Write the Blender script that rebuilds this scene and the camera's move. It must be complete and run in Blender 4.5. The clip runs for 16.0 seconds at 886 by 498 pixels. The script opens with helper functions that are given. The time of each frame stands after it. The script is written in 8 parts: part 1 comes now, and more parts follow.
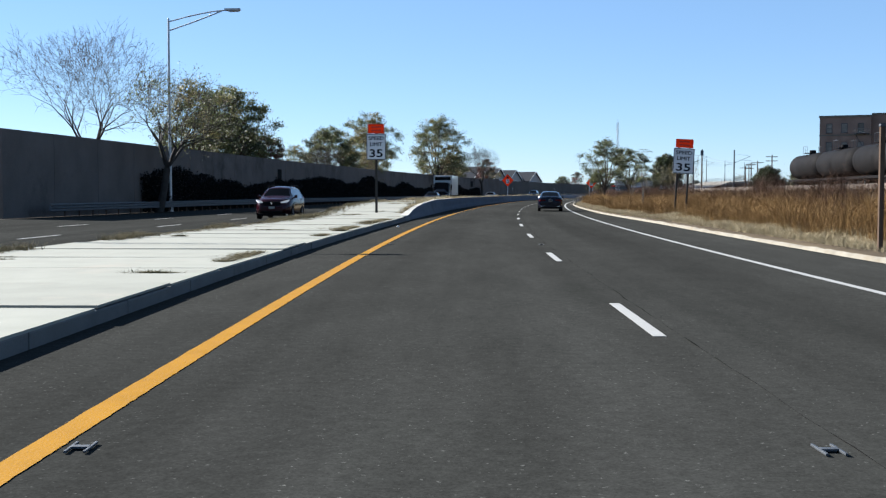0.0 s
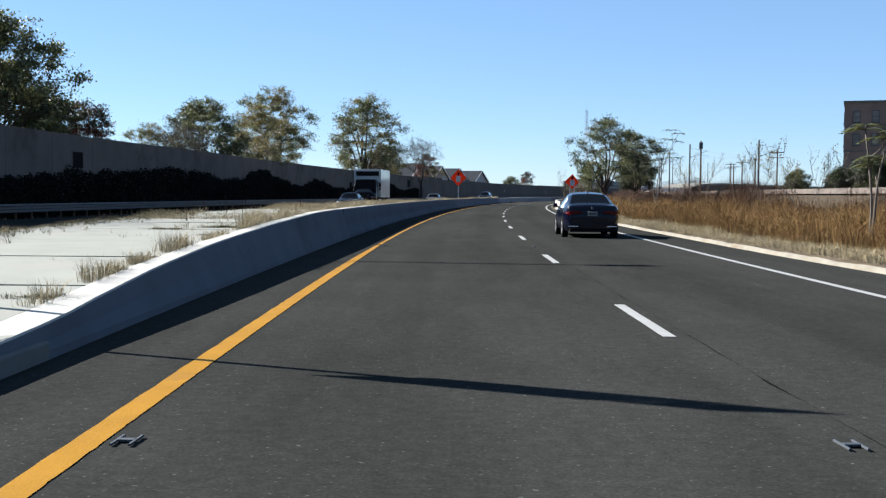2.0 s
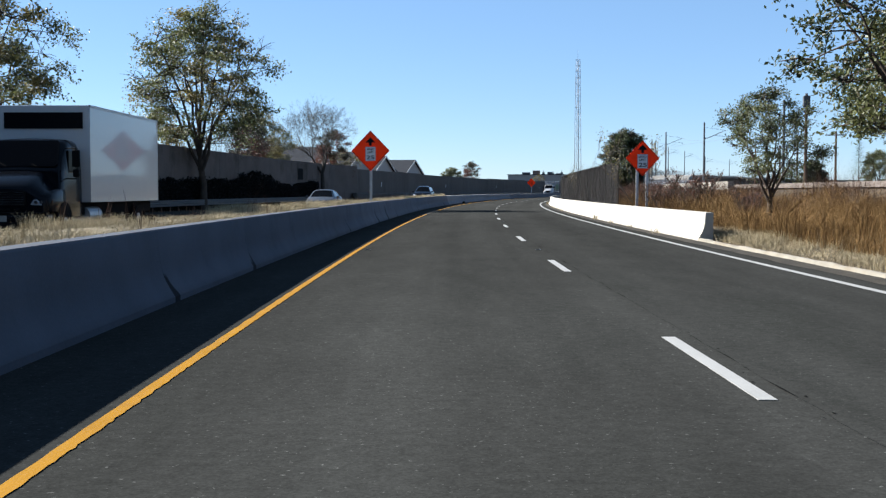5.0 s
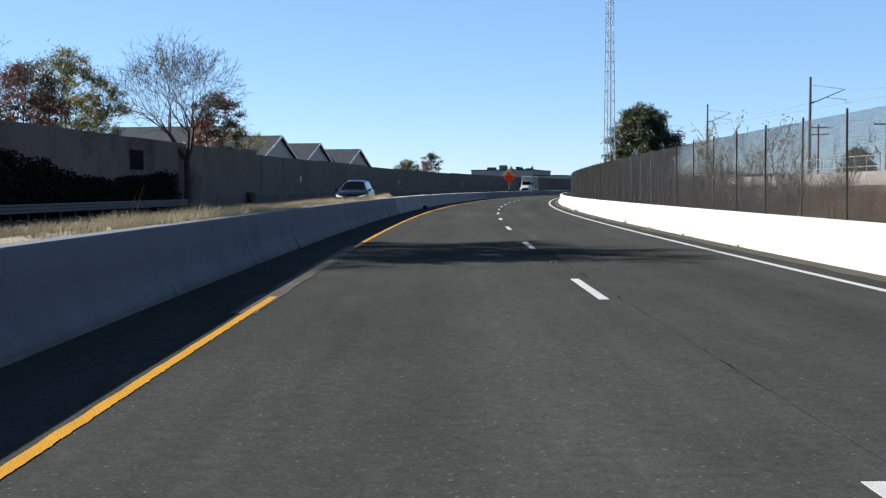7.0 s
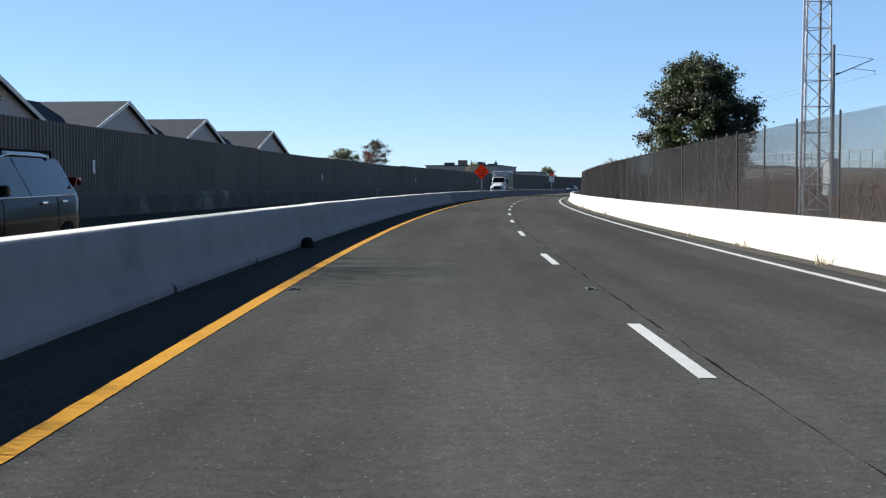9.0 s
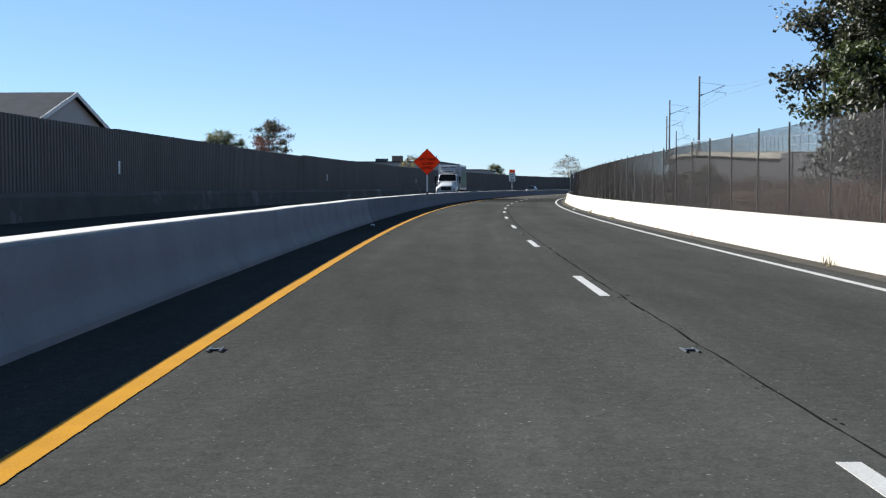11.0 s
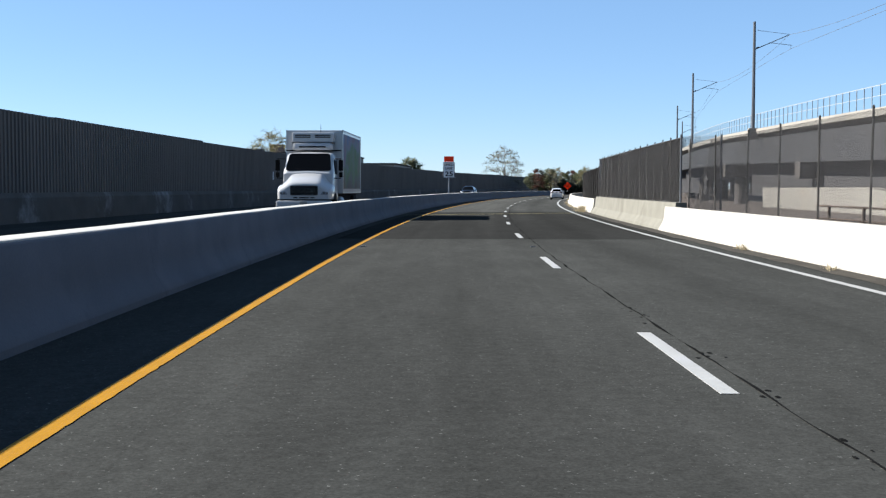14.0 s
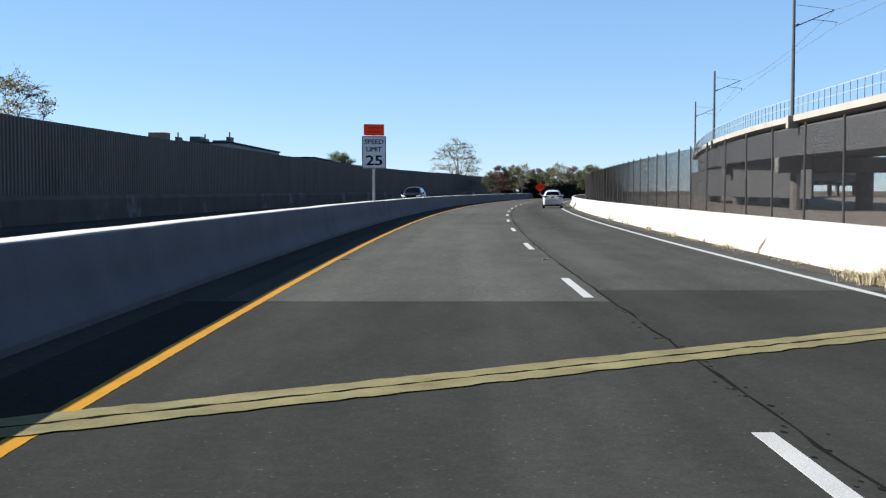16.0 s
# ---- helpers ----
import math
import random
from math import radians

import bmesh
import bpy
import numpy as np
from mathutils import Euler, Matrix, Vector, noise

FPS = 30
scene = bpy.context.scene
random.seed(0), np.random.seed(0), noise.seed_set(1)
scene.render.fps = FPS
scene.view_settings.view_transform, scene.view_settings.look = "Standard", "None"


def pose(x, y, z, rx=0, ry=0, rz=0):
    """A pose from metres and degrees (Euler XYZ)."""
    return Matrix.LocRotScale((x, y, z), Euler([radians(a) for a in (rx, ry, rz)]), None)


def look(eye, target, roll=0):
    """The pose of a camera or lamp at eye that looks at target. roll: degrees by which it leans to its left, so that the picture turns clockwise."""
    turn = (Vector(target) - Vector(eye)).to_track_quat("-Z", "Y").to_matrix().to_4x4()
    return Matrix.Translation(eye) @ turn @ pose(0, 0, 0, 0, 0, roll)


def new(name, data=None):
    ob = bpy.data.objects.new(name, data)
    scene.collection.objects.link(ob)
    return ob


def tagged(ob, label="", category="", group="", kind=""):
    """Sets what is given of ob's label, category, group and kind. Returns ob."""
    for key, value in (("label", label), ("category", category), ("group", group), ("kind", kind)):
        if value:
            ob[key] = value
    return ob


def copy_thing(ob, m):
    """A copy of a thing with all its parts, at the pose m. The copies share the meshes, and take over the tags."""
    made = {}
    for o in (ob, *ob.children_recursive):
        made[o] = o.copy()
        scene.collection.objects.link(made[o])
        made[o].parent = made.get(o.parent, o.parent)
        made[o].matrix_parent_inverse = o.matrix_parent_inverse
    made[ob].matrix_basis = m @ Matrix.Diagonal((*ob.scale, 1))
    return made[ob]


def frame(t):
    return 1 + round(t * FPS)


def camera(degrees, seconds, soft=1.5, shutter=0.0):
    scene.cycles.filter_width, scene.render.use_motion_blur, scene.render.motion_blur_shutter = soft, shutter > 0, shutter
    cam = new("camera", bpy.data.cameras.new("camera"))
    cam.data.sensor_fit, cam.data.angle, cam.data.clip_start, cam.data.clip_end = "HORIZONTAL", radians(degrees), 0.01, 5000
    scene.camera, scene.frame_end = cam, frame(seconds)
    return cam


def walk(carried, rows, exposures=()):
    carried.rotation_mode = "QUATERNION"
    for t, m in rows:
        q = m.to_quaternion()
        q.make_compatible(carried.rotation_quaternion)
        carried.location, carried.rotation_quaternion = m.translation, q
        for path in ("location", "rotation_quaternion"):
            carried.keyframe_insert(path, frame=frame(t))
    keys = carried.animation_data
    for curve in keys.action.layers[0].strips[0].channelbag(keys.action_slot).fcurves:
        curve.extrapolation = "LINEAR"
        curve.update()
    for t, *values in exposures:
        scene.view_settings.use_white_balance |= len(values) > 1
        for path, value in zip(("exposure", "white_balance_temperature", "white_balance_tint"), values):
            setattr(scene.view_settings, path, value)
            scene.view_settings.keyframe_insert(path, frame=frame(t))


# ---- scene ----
cam = camera(42.67, 16.0, 1.3)
PATH = [
    (0.0, pose(-1.839, 19.034, 1.402, 87.160, -0.050, -0.683)),
    (0.5, pose(-1.604, 31.021, 1.402, 87.393, 0.248, -1.346)),
    (1.0, pose(-1.285, 43.149, 1.402, 87.295, -0.059, -2.159)),
    (1.5, pose(-0.840, 55.203, 1.402, 87.086, -0.168, -2.952)),
    (2.0, pose(-0.175, 67.664, 1.402, 87.256, -0.401, -3.900)),
    (2.5, pose(0.718, 80.277, 1.402, 87.473, -0.284, -4.598)),
    (3.0, pose(1.585, 92.526, 1.402, 87.319, -0.179, -5.337)),
    (3.5, pose(2.701, 105.471, 1.402, 87.119, -0.473, -5.840)),
    (4.0, pose(3.954, 118.179, 1.402, 87.097, -0.096, -6.354)),
    (4.5, pose(5.366, 131.128, 1.402, 87.093, -0.039, -6.898)),
    (5.0, pose(6.932, 144.315, 1.402, 87.088, 0.017, -7.444)),
    (5.5, pose(8.646, 157.672, 1.402, 87.084, 0.074, -7.987)),
    (6.0, pose(10.503, 171.130, 1.402, 87.079, 0.130, -8.530)),
    (6.5, pose(12.495, 184.619, 1.402, 87.075, 0.187, -9.079)),
    (7.0, pose(14.626, 198.138, 1.402, 86.972, 0.263, -9.625)),
    (7.5, pose(16.816, 211.424, 1.402, 86.720, -0.045, -10.308)),
    (8.0, pose(19.315, 225.032, 1.402, 87.010, 0.008, -10.798)),
    (8.5, pose(21.796, 238.448, 1.402, 86.856, -0.083, -11.491)),
    (9.0, pose(24.568, 252.063, 1.402, 86.878, 0.114, -12.011)),
    (9.5, pose(27.430, 265.652, 1.402, 86.847, -0.411, -12.610)),
    (10.0, pose(30.474, 279.052, 1.402, 86.865, -0.276, -13.566)),
    (10.5, pose(33.692, 292.257, 1.402, 86.883, -0.140, -14.479)),
    (11.0, pose(37.062, 305.304, 1.402, 86.901, -0.004, -15.264)),
    (11.5, pose(40.564, 318.235, 1.402, 86.918, 0.132, -15.927)),
    (12.0, pose(44.188, 331.093, 1.402, 86.936, 0.267, -16.586)),
    (12.5, pose(47.994, 343.862, 1.402, 86.893, 0.158, -17.359)),
    (13.0, pose(52.064, 356.754, 1.402, 86.951, 0.235, -18.053)),
    (13.5, pose(56.069, 369.164, 1.402, 86.882, 0.449, -18.985)),
    (14.0, pose(60.516, 382.017, 1.402, 86.942, -0.087, -19.810)),
    (14.5, pose(64.992, 394.647, 1.402, 86.890, -0.797, -20.663)),
    (15.0, pose(69.810, 407.238, 1.402, 86.719, 0.080, -21.399)),
    (15.5, pose(74.731, 419.667, 1.402, 87.226, 0.386, -22.063)),
    (16.0, pose(79.504, 431.542, 1.402, 87.054, -0.017, -22.650)),
]
walk(cam, PATH, [(0.0, 1.97, 5750, 10), (16.0, 1.97, 5750, 10)])

# ---- world and sun ----
SUN_AZ = 60.0      # degrees from +y towards -x of the place where the sun stands
SUN_EL = 31.0
world = bpy.data.worlds.new("sky")
scene.world = world
world.use_nodes = True
wt = world.node_tree
bg = wt.nodes["Background"]
sky = wt.nodes.new("ShaderNodeTexSky")
sky.sky_type = "NISHITA"
sky.sun_disc = False
sky.sun_elevation = radians(SUN_EL)
sky.sun_rotation = radians(-SUN_AZ)
sky.air_density, sky.dust_density, sky.ozone_density = 0.75, 0.0, 2.3
haze = wt.nodes.new("ShaderNodeMix")
haze.data_type = "RGBA"
haze.inputs["Factor"].default_value = 0.42
haze.inputs["B"].default_value = (2.2, 3.55, 5.15, 1)
wt.links.new(sky.outputs[0], haze.inputs["A"])
wt.links.new(haze.outputs["Result"], bg.inputs[0])
bg.inputs[1].default_value = 0.04
sun_data = bpy.data.lights.new("sun", "SUN")
sun_data.energy, sun_data.angle, sun_data.color = 5.0, radians(0.5), (1.0, 0.9, 0.76)
sun_ob = new("sun", sun_data)
SUN_DIR = Vector((-math.sin(radians(SUN_AZ)) * math.cos(radians(SUN_EL)), math.cos(radians(SUN_AZ)) * math.cos(radians(SUN_EL)), math.sin(radians(SUN_EL))))
sun_ob.matrix_world = look(SUN_DIR * 100, (0, 0, 0))

# ---- the road's line: s metres along the dashed lane line, lat metres to its right ----
KAPPA = [0.848, 0.902, 0.955, 0.789, 0.736, 0.698, 0.711, 0.873, 1.193, 0.729, 1.024, 1.067, 1.053, 0.935, 1.0, 1.0, 1.0, 1.0, 1.0, 1.0]          # 1 / km, every 40 m from s = -40
SS = np.arange(-40, 900.01, 1.0)
_k = np.interp(SS, np.arange(-40, -40 + 40 * len(KAPPA), 40), KAPPA) / 1000
_th = np.concatenate([[0], np.cumsum((_k[1:] + _k[:-1]) / 2)])
_th -= np.interp(0, SS, _th)
_mid = (_th[1:] + _th[:-1]) / 2
_cx = np.concatenate([[0], np.cumsum(np.sin(_mid))])
_cy = np.concatenate([[0], np.cumsum(np.cos(_mid))])
_cx -= np.interp(0, SS, _cx)
_cy -= np.interp(0, SS, _cy)


def heading(s):
    return float(np.interp(s, SS, _th))


def C(s, lat=0.0, z=0.0):
    if s < SS[0]:
        b = C(SS[0], lat, z)
        a = heading(SS[0])
        return b + Vector((math.sin(a), math.cos(a), 0)) * (s - SS[0])
    a = heading(s)
    return Vector((float(np.interp(s, SS, _cx)) + lat * math.cos(a), float(np.interp(s, SS, _cy)) - lat * math.sin(a), z))


def on_road(s, lat=0.0, z=0.0, turn=0.0):
    """Pose with x to the road's right and y along it; turn in degrees, to the left."""
    p = C(s, lat, z)
    return pose(p.x, p.y, p.z, 0, 0, -math.degrees(heading(s)) + turn)


def lerp(tab, s):
    return float(np.interp(s, [q[0] for q in tab], [q[1] for q in tab]))


# ---- materials ----
def material(name, base, rough=0.8, metal=0.0, vary=0.25, scale=3.0, fine=60.0, bump=0.15, dark=None, spots=0.0, per_object=0.0, spec=None, coat=0.0, stretch=(1, 1, 1), coords="world", per_island=0.0):
    m = bpy.data.materials.new(name)
    m.use_nodes = True
    t = m.node_tree
    n, l = t.nodes, t.links
    b = n["Principled BSDF"]
    b.inputs["Roughness"].default_value = rough
    b.inputs["Metallic"].default_value = metal
    # rough mineral and fibrous surfaces hardly mirror the sky
    b.inputs["Specular IOR Level"].default_value = spec if spec is not None else (0.06 if rough >= 0.75 else 0.5)
    b.inputs["Coat Weight"].default_value = coat
    b.inputs["Coat Roughness"].default_value = 0.05
    if coords == "world":
        src = n.new("ShaderNodeNewGeometry").outputs["Position"]
    else:
        src = n.new("ShaderNodeTexCoord").outputs["Object"]
    mp = n.new("ShaderNodeMapping")
    mp.inputs["Scale"].default_value = stretch
    l.new(src, mp.inputs[0])
    big = n.new("ShaderNodeTexNoise")
    big.inputs["Scale"].default_value = scale
    big.inputs["Detail"].default_value = 5
    l.new(mp.outputs[0], big.inputs["Vector"])
    sm = n.new("ShaderNodeTexNoise")
    sm.inputs["Scale"].default_value = fine
    sm.inputs["Detail"].default_value = 3
    l.new(mp.outputs[0], sm.inputs["Vector"])
    mixn = n.new("ShaderNodeMath")
    mixn.operation = "MULTIPLY_ADD"
    l.new(sm.outputs["Fac"], mixn.inputs[0])
    mixn.inputs[1].default_value = 0.42
    l.new(big.outputs["Fac"], mixn.inputs[2])
    rng = n.new("ShaderNodeMapRange")
    rng.inputs["From Min"].default_value, rng.inputs["From Max"].default_value = 0.42, 1.02
    rng.inputs["To Min"].default_value, rng.inputs["To Max"].default_value = 1 - vary, 1 + vary
    l.new(mixn.outputs[0], rng.inputs["Value"])
    last = rng.outputs["Result"]
    for amount, node in ((per_object, "ShaderNodeObjectInfo"), (per_island, "ShaderNodeNewGeometry")):
        if amount:
            oi = n.new(node)
            r2 = n.new("ShaderNodeMapRange")
            r2.inputs["To Min"].default_value, r2.inputs["To Max"].default_value = 1 - amount, 1 + amount
            l.new(oi.outputs["Random" if amount == per_object and node == "ShaderNodeObjectInfo" else "Random Per Island"], r2.inputs["Value"])
            mu = n.new("ShaderNodeMath")
            mu.operation = "MULTIPLY"
            l.new(last, mu.inputs[0])
            l.new(r2.outputs["Result"], mu.inputs[1])
            last = mu.outputs[0]
    col = n.new("ShaderNodeVectorMath")
    col.operation = "SCALE"
    col.inputs[0].default_value = base[:3]
    l.new(last, col.inputs["Scale"])
    out = col.outputs[0]
    if dark is not None and spots:
        st = n.new("ShaderNodeTexNoise")
        st.inputs["Scale"].default_value = scale * 0.37
        st.inputs["Detail"].default_value = 8
        st.inputs["Roughness"].default_value = 0.7
        l.new(mp.outputs[0], st.inputs["Vector"])
        r3 = n.new("ShaderNodeMapRange")
        r3.inputs["From Min"].default_value, r3.inputs["From Max"].default_value = 0.62 - spots * 0.2, 0.72
        l.new(st.outputs["Fac"], r3.inputs["Value"])
        mx = n.new("ShaderNodeMix")
        mx.data_type = "RGBA"
        l.new(r3.outputs["Result"], mx.inputs["Factor"])
        l.new(out, mx.inputs["A"])
        mx.inputs["B"].default_value = (*dark, 1)
        out = mx.outputs["Result"]
    l.new(out, b.inputs["Base Color"])
    if bump:
        bp = n.new("ShaderNodeBump")
        bp.inputs["Strength"].default_value = bump
        bp.inputs["Distance"].default_value = 0.01
        l.new(sm.outputs["Fac"], bp.inputs["Height"])
        l.new(bp.outputs[0], b.inputs["Normal"])
    return m


M = {}
M["ground"] = material("dry_soil", (0.0617, 0.0488, 0.0334), 0.95, vary=0.4, scale=0.3, fine=9, bump=0.4)
M["tar"] = material("tar", (0.0083, 0.0083, 0.0083), 0.9, vary=0.3, scale=4, fine=30, bump=0.2, spec=0.0)
M["yellow"] = material("yellow_paint", (0.238, 0.119, 0.0075), 0.6, spec=0.05, vary=0.14, scale=2, fine=50, bump=0.3, dark=(0.19, 0.096, 0.014), spots=0.25)
M["white"] = material("white_road_paint", (0.238, 0.238, 0.2275), 0.6, spec=0.1, vary=0.12, scale=2, fine=50, bump=0.3, dark=(0.2490, 0.2490, 0.2490), spots=0.25)
M["concrete_tan"] = material("tan_parapet_concrete", (0.1262, 0.1212, 0.1013), 0.88, vary=0.16, scale=1.2, fine=30, bump=0.25, dark=(0.0913, 0.0863, 0.0706), spots=0.4)
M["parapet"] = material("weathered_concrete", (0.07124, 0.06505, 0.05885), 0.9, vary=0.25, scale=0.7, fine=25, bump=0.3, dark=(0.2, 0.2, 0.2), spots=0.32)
M["slab"] = material("pavement_concrete", (0.2117, 0.2158, 0.1892), 0.9, vary=0.1, scale=1.4, fine=40, bump=0.2, dark=(0.2490, 0.2324, 0.1992), spots=0.25, per_object=0.05)
# darker than the slabs: the shade on the kerb's face is in this tone
M["kerb"] = material("kerb_concrete", (0.115, 0.115, 0.112), 0.9, vary=0.2, scale=1.5, fine=40, bump=0.3, dark=(0.1, 0.098, 0.092), spots=0.4)
M["wall_metal"] = material("ribbed_wall_panel", (0.103, 0.092, 0.084), 0.75, vary=0.12, scale=0.6, fine=12, bump=0.05, dark=(0.075, 0.066, 0.06), spots=0.3, per_object=0.05, stretch=(1, 1, 0.35))
M["wall_old"] = material("old_wall_panel", (0.098, 0.084, 0.076), 0.9, vary=0.2, scale=0.45, fine=10, bump=0.2, dark=(0.035, 0.03, 0.027), spots=0.45, per_object=0.05)
M["grass"] = material("dry_grass", (0.27, 0.228, 0.145), 0.9, vary=0.3, scale=0.7, fine=9, bump=0, per_island=0.3)
M["weed"] = material("grey_weed", (0.1245, 0.1062, 0.0622), 0.9, vary=0.3, scale=0.7, fine=9, bump=0, per_island=0.35)
M["grass_green"] = material("weed_green", (0.0566, 0.0591, 0.0257), 0.9, vary=0.3, scale=0.7, fine=9, bump=0, per_island=0.35)
M["thatch"] = material("dry_thatch", (0.145, 0.124, 0.084), 0.95, vary=0.4, scale=0.8, fine=14, bump=0.5)
M["rust_grass"] = material("rust_grass", (0.1411, 0.0863, 0.0340), 0.9, vary=0.35, scale=0.35, fine=5, bump=0, per_island=0.35)
M["brush"] = material("brown_brush", (0.0540, 0.0319, 0.0216), 0.9, vary=0.35, scale=0.35, fine=5, bump=0, per_island=0.4)
M["galv"] = material("galvanised_steel", (0.3486, 0.3569, 0.3652), 0.45, metal=0.8, vary=0.15, scale=3, fine=30, bump=0.05)
M["steel_dark"] = material("weathered_steel", (0.05, 0.056, 0.064), 0.6, metal=0.4, vary=0.2, scale=3, fine=30, bump=0.05)
M["wire"] = material("fence_wire", (0.0432, 0.0407, 0.0390), 0.7, metal=0.0, vary=0.1, scale=3, fine=30, bump=0)
M["wire_dark"] = material("weathered_fence_wire", (0.02, 0.019, 0.018), 0.7, metal=0.0, vary=0.1, scale=3, fine=30, bump=0)
M["wood_pole"] = material("weathered_wood", (0.0720, 0.0514, 0.0386), 0.9, vary=0.3, scale=4, fine=40, bump=0.3, stretch=(1, 1, 0.1))
M["bark"] = material("bark", (0.0514, 0.0411, 0.0334), 0.95, vary=0.35, scale=3, fine=25, bump=0.4)
M["bark_grey"] = material("pale_bark", (0.1028, 0.0900, 0.0771), 0.95, vary=0.3, scale=3, fine=25, bump=0.3)
M["orange"] = material("orange_sheeting", (1.0, 0.045, 0.008), 0.8, vary=0.05, scale=4, fine=50, bump=0, spec=0.05)
M["sign_white"] = material("white_sheeting", (0.4980, 0.5063, 0.5146), 0.45, vary=0.04, scale=4, fine=50, bump=0)
M["sign_black"] = material("black_sheeting", (0.009, 0.009, 0.011), 0.6, spec=0.04, vary=0.05, scale=4, fine=50, bump=0)
M["plate_ink"] = material("faded_red_ink", (0.25, 0.02, 0.008), 0.7, vary=0.05, scale=4, fine=50, bump=0)
M["faded_ink"] = material("faded_dark_ink", (0.11, 0.012, 0.006), 0.7, spec=0.05, vary=0.15, scale=6, fine=50, bump=0)
M["black"] = material("black_rubber", (0.0045, 0.0045, 0.005), 0.85, spec=0.05, vary=0.2, scale=5, fine=60, bump=0.1)
M["navy"] = material("navy_car_paint", (0.0016, 0.0022, 0.0075), 0.16, metal=0.0, spec=0.14, vary=0.03, scale=2, fine=200, bump=0, coat=0.15, coords="object")
M["maroon"] = material("maroon_car_paint", (0.014, 0.0016, 0.004), 0.2, metal=0.0, spec=0.1, vary=0.03, scale=2, fine=200, bump=0, coat=0.15, coords="object")
M["blackpaint"] = material("black_car_paint", (0.002, 0.0025, 0.004), 0.18, metal=0.0, spec=0.07, vary=0.03, scale=2, fine=200, bump=0, coat=0.03, coords="object")
M["silver"] = material("silver_car_paint", (0.055, 0.06, 0.066), 0.3, metal=0.3, vary=0.03, scale=2, fine=200, bump=0, spec=0.08, coat=0.1, coords="object")
M["whitepaint"] = material("white_vehicle_paint", (0.2988, 0.3029, 0.3071), 0.3, vary=0.03, scale=2, fine=200, bump=0, coat=0.6, coords="object")
M["plate"] = material("number_plate_sheeting", (0.16, 0.155, 0.14), 0.5, vary=0.05, scale=4, fine=50, bump=0, coords="object")
M["carglass"] = material("dark_car_glass", (0.0025, 0.003, 0.004), 0.04, vary=0.0, scale=1, fine=1, bump=0, spec=0.012, coords="object")
M["sideglass"] = material("side_car_glass", (0.004, 0.006, 0.01), 0.03, vary=0.0, scale=1, fine=1, bump=0, spec=0.5, coords="object")
M["chrome"] = material("chrome", (0.7, 0.7, 0.72), 0.12, metal=1.0, vary=0.0, scale=1, fine=1, bump=0)
M["alloy"] = material("alloy_rim", (0.24, 0.24, 0.25), 0.4, metal=0.7, vary=0.03, scale=5, fine=50, bump=0, coords="object")
M["taillight"] = material("red_lens", (0.05, 0.001, 0.002), 0.25, vary=0.05, scale=8, fine=60, bump=0, spec=0.08, coat=0.1, coords="object")
M["headlight"] = material("headlight_lens", (0.4, 0.41, 0.43), 0.08, vary=0.1, scale=9, fine=60, bump=0, spec=0.08, coat=0.1, coords="object")
_h = M["headlight"].node_tree.nodes["Principled BSDF"]
_h.inputs["Emission Color"].default_value, _h.inputs["Emission Strength"].default_value = (1, 0.97, 0.9, 1), 0.05
M["lamp_glass"] = material("truck_lamp_glass", (0.16, 0.17, 0.19), 0.1, vary=0.1, scale=9, fine=60, bump=0, spec=0.2, coords="object")
M["brick"] = material("brick", (0.19, 0.135, 0.108), 0.9, vary=0.2, scale=0.5, fine=9, bump=0.2)
M["siding"] = material("grey_siding", (0.1411, 0.1369, 0.1328), 0.8, vary=0.06, scale=0.5, fine=9, bump=0.05)
M["gable"] = material("pale_grey_gable", (0.27, 0.265, 0.26), 0.8, vary=0.06, scale=0.5, fine=9, bump=0.05)
M["trim"] = material("white_painted_trim", (0.42, 0.42, 0.41), 0.7, vary=0.06, scale=0.8, fine=12, bump=0.05)
M["shingle"] = material("dark_shingles", (0.0232, 0.0257, 0.0307), 0.9, vary=0.2, scale=1, fine=14, bump=0.3)
M["render_grey"] = material("grey_facade", (0.2160, 0.2211, 0.2160), 0.85, vary=0.08, scale=0.3, fine=5, bump=0.05)
M["tank"] = material("black_tank_paint", (0.0085, 0.0082, 0.0086), 0.7, spec=0.03, vary=0.35, scale=0.6, fine=10, bump=0.05, dark=(0.0175, 0.015, 0.0138), spots=0.3)
M["ballast"] = material("ballast", (0.1028, 0.0874, 0.0746), 0.95, vary=0.35, scale=1.5, fine=12, bump=0.8)
# paler than the barrier below: sunlight on its top is in this colour
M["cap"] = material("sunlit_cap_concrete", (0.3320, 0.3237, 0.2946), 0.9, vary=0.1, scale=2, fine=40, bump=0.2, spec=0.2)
M["panel_grey"] = material("grey_cladding", (0.045, 0.044, 0.044), 0.8, vary=0.1, scale=0.5, fine=8, bump=0.05)
M["fence_post"] = material("weathered_galvanised_post", (0.036, 0.034, 0.032), 0.8, metal=0.0, vary=0.2, scale=3, fine=30, bump=0.05)
M["grit"] = material("shoulder_grit", (0.0332, 0.0299, 0.0241), 0.95, vary=0.4, scale=1.5, fine=30, bump=0.6, spec=0.1)
M["bark_dark"] = material("dark_bark", (0.035, 0.031, 0.028), 0.95, vary=0.3, scale=3, fine=25, bump=0.3, spec=0.2)
M["kerb_white"] = material("broken_pale_kerb", (0.1660, 0.1535, 0.1245), 0.9, vary=0.25, scale=1.8, fine=30, bump=0.5, dark=(0.1328, 0.1079, 0.0747), spots=0.6, spec=0.2)
# darker than the other galvanised steel, to carry the shade behind the wall
M["guardrail"] = material("dull_guardrail_steel", (0.075, 0.076, 0.08), 0.7, metal=0.2, vary=0.2, scale=3, fine=30, bump=0.05)
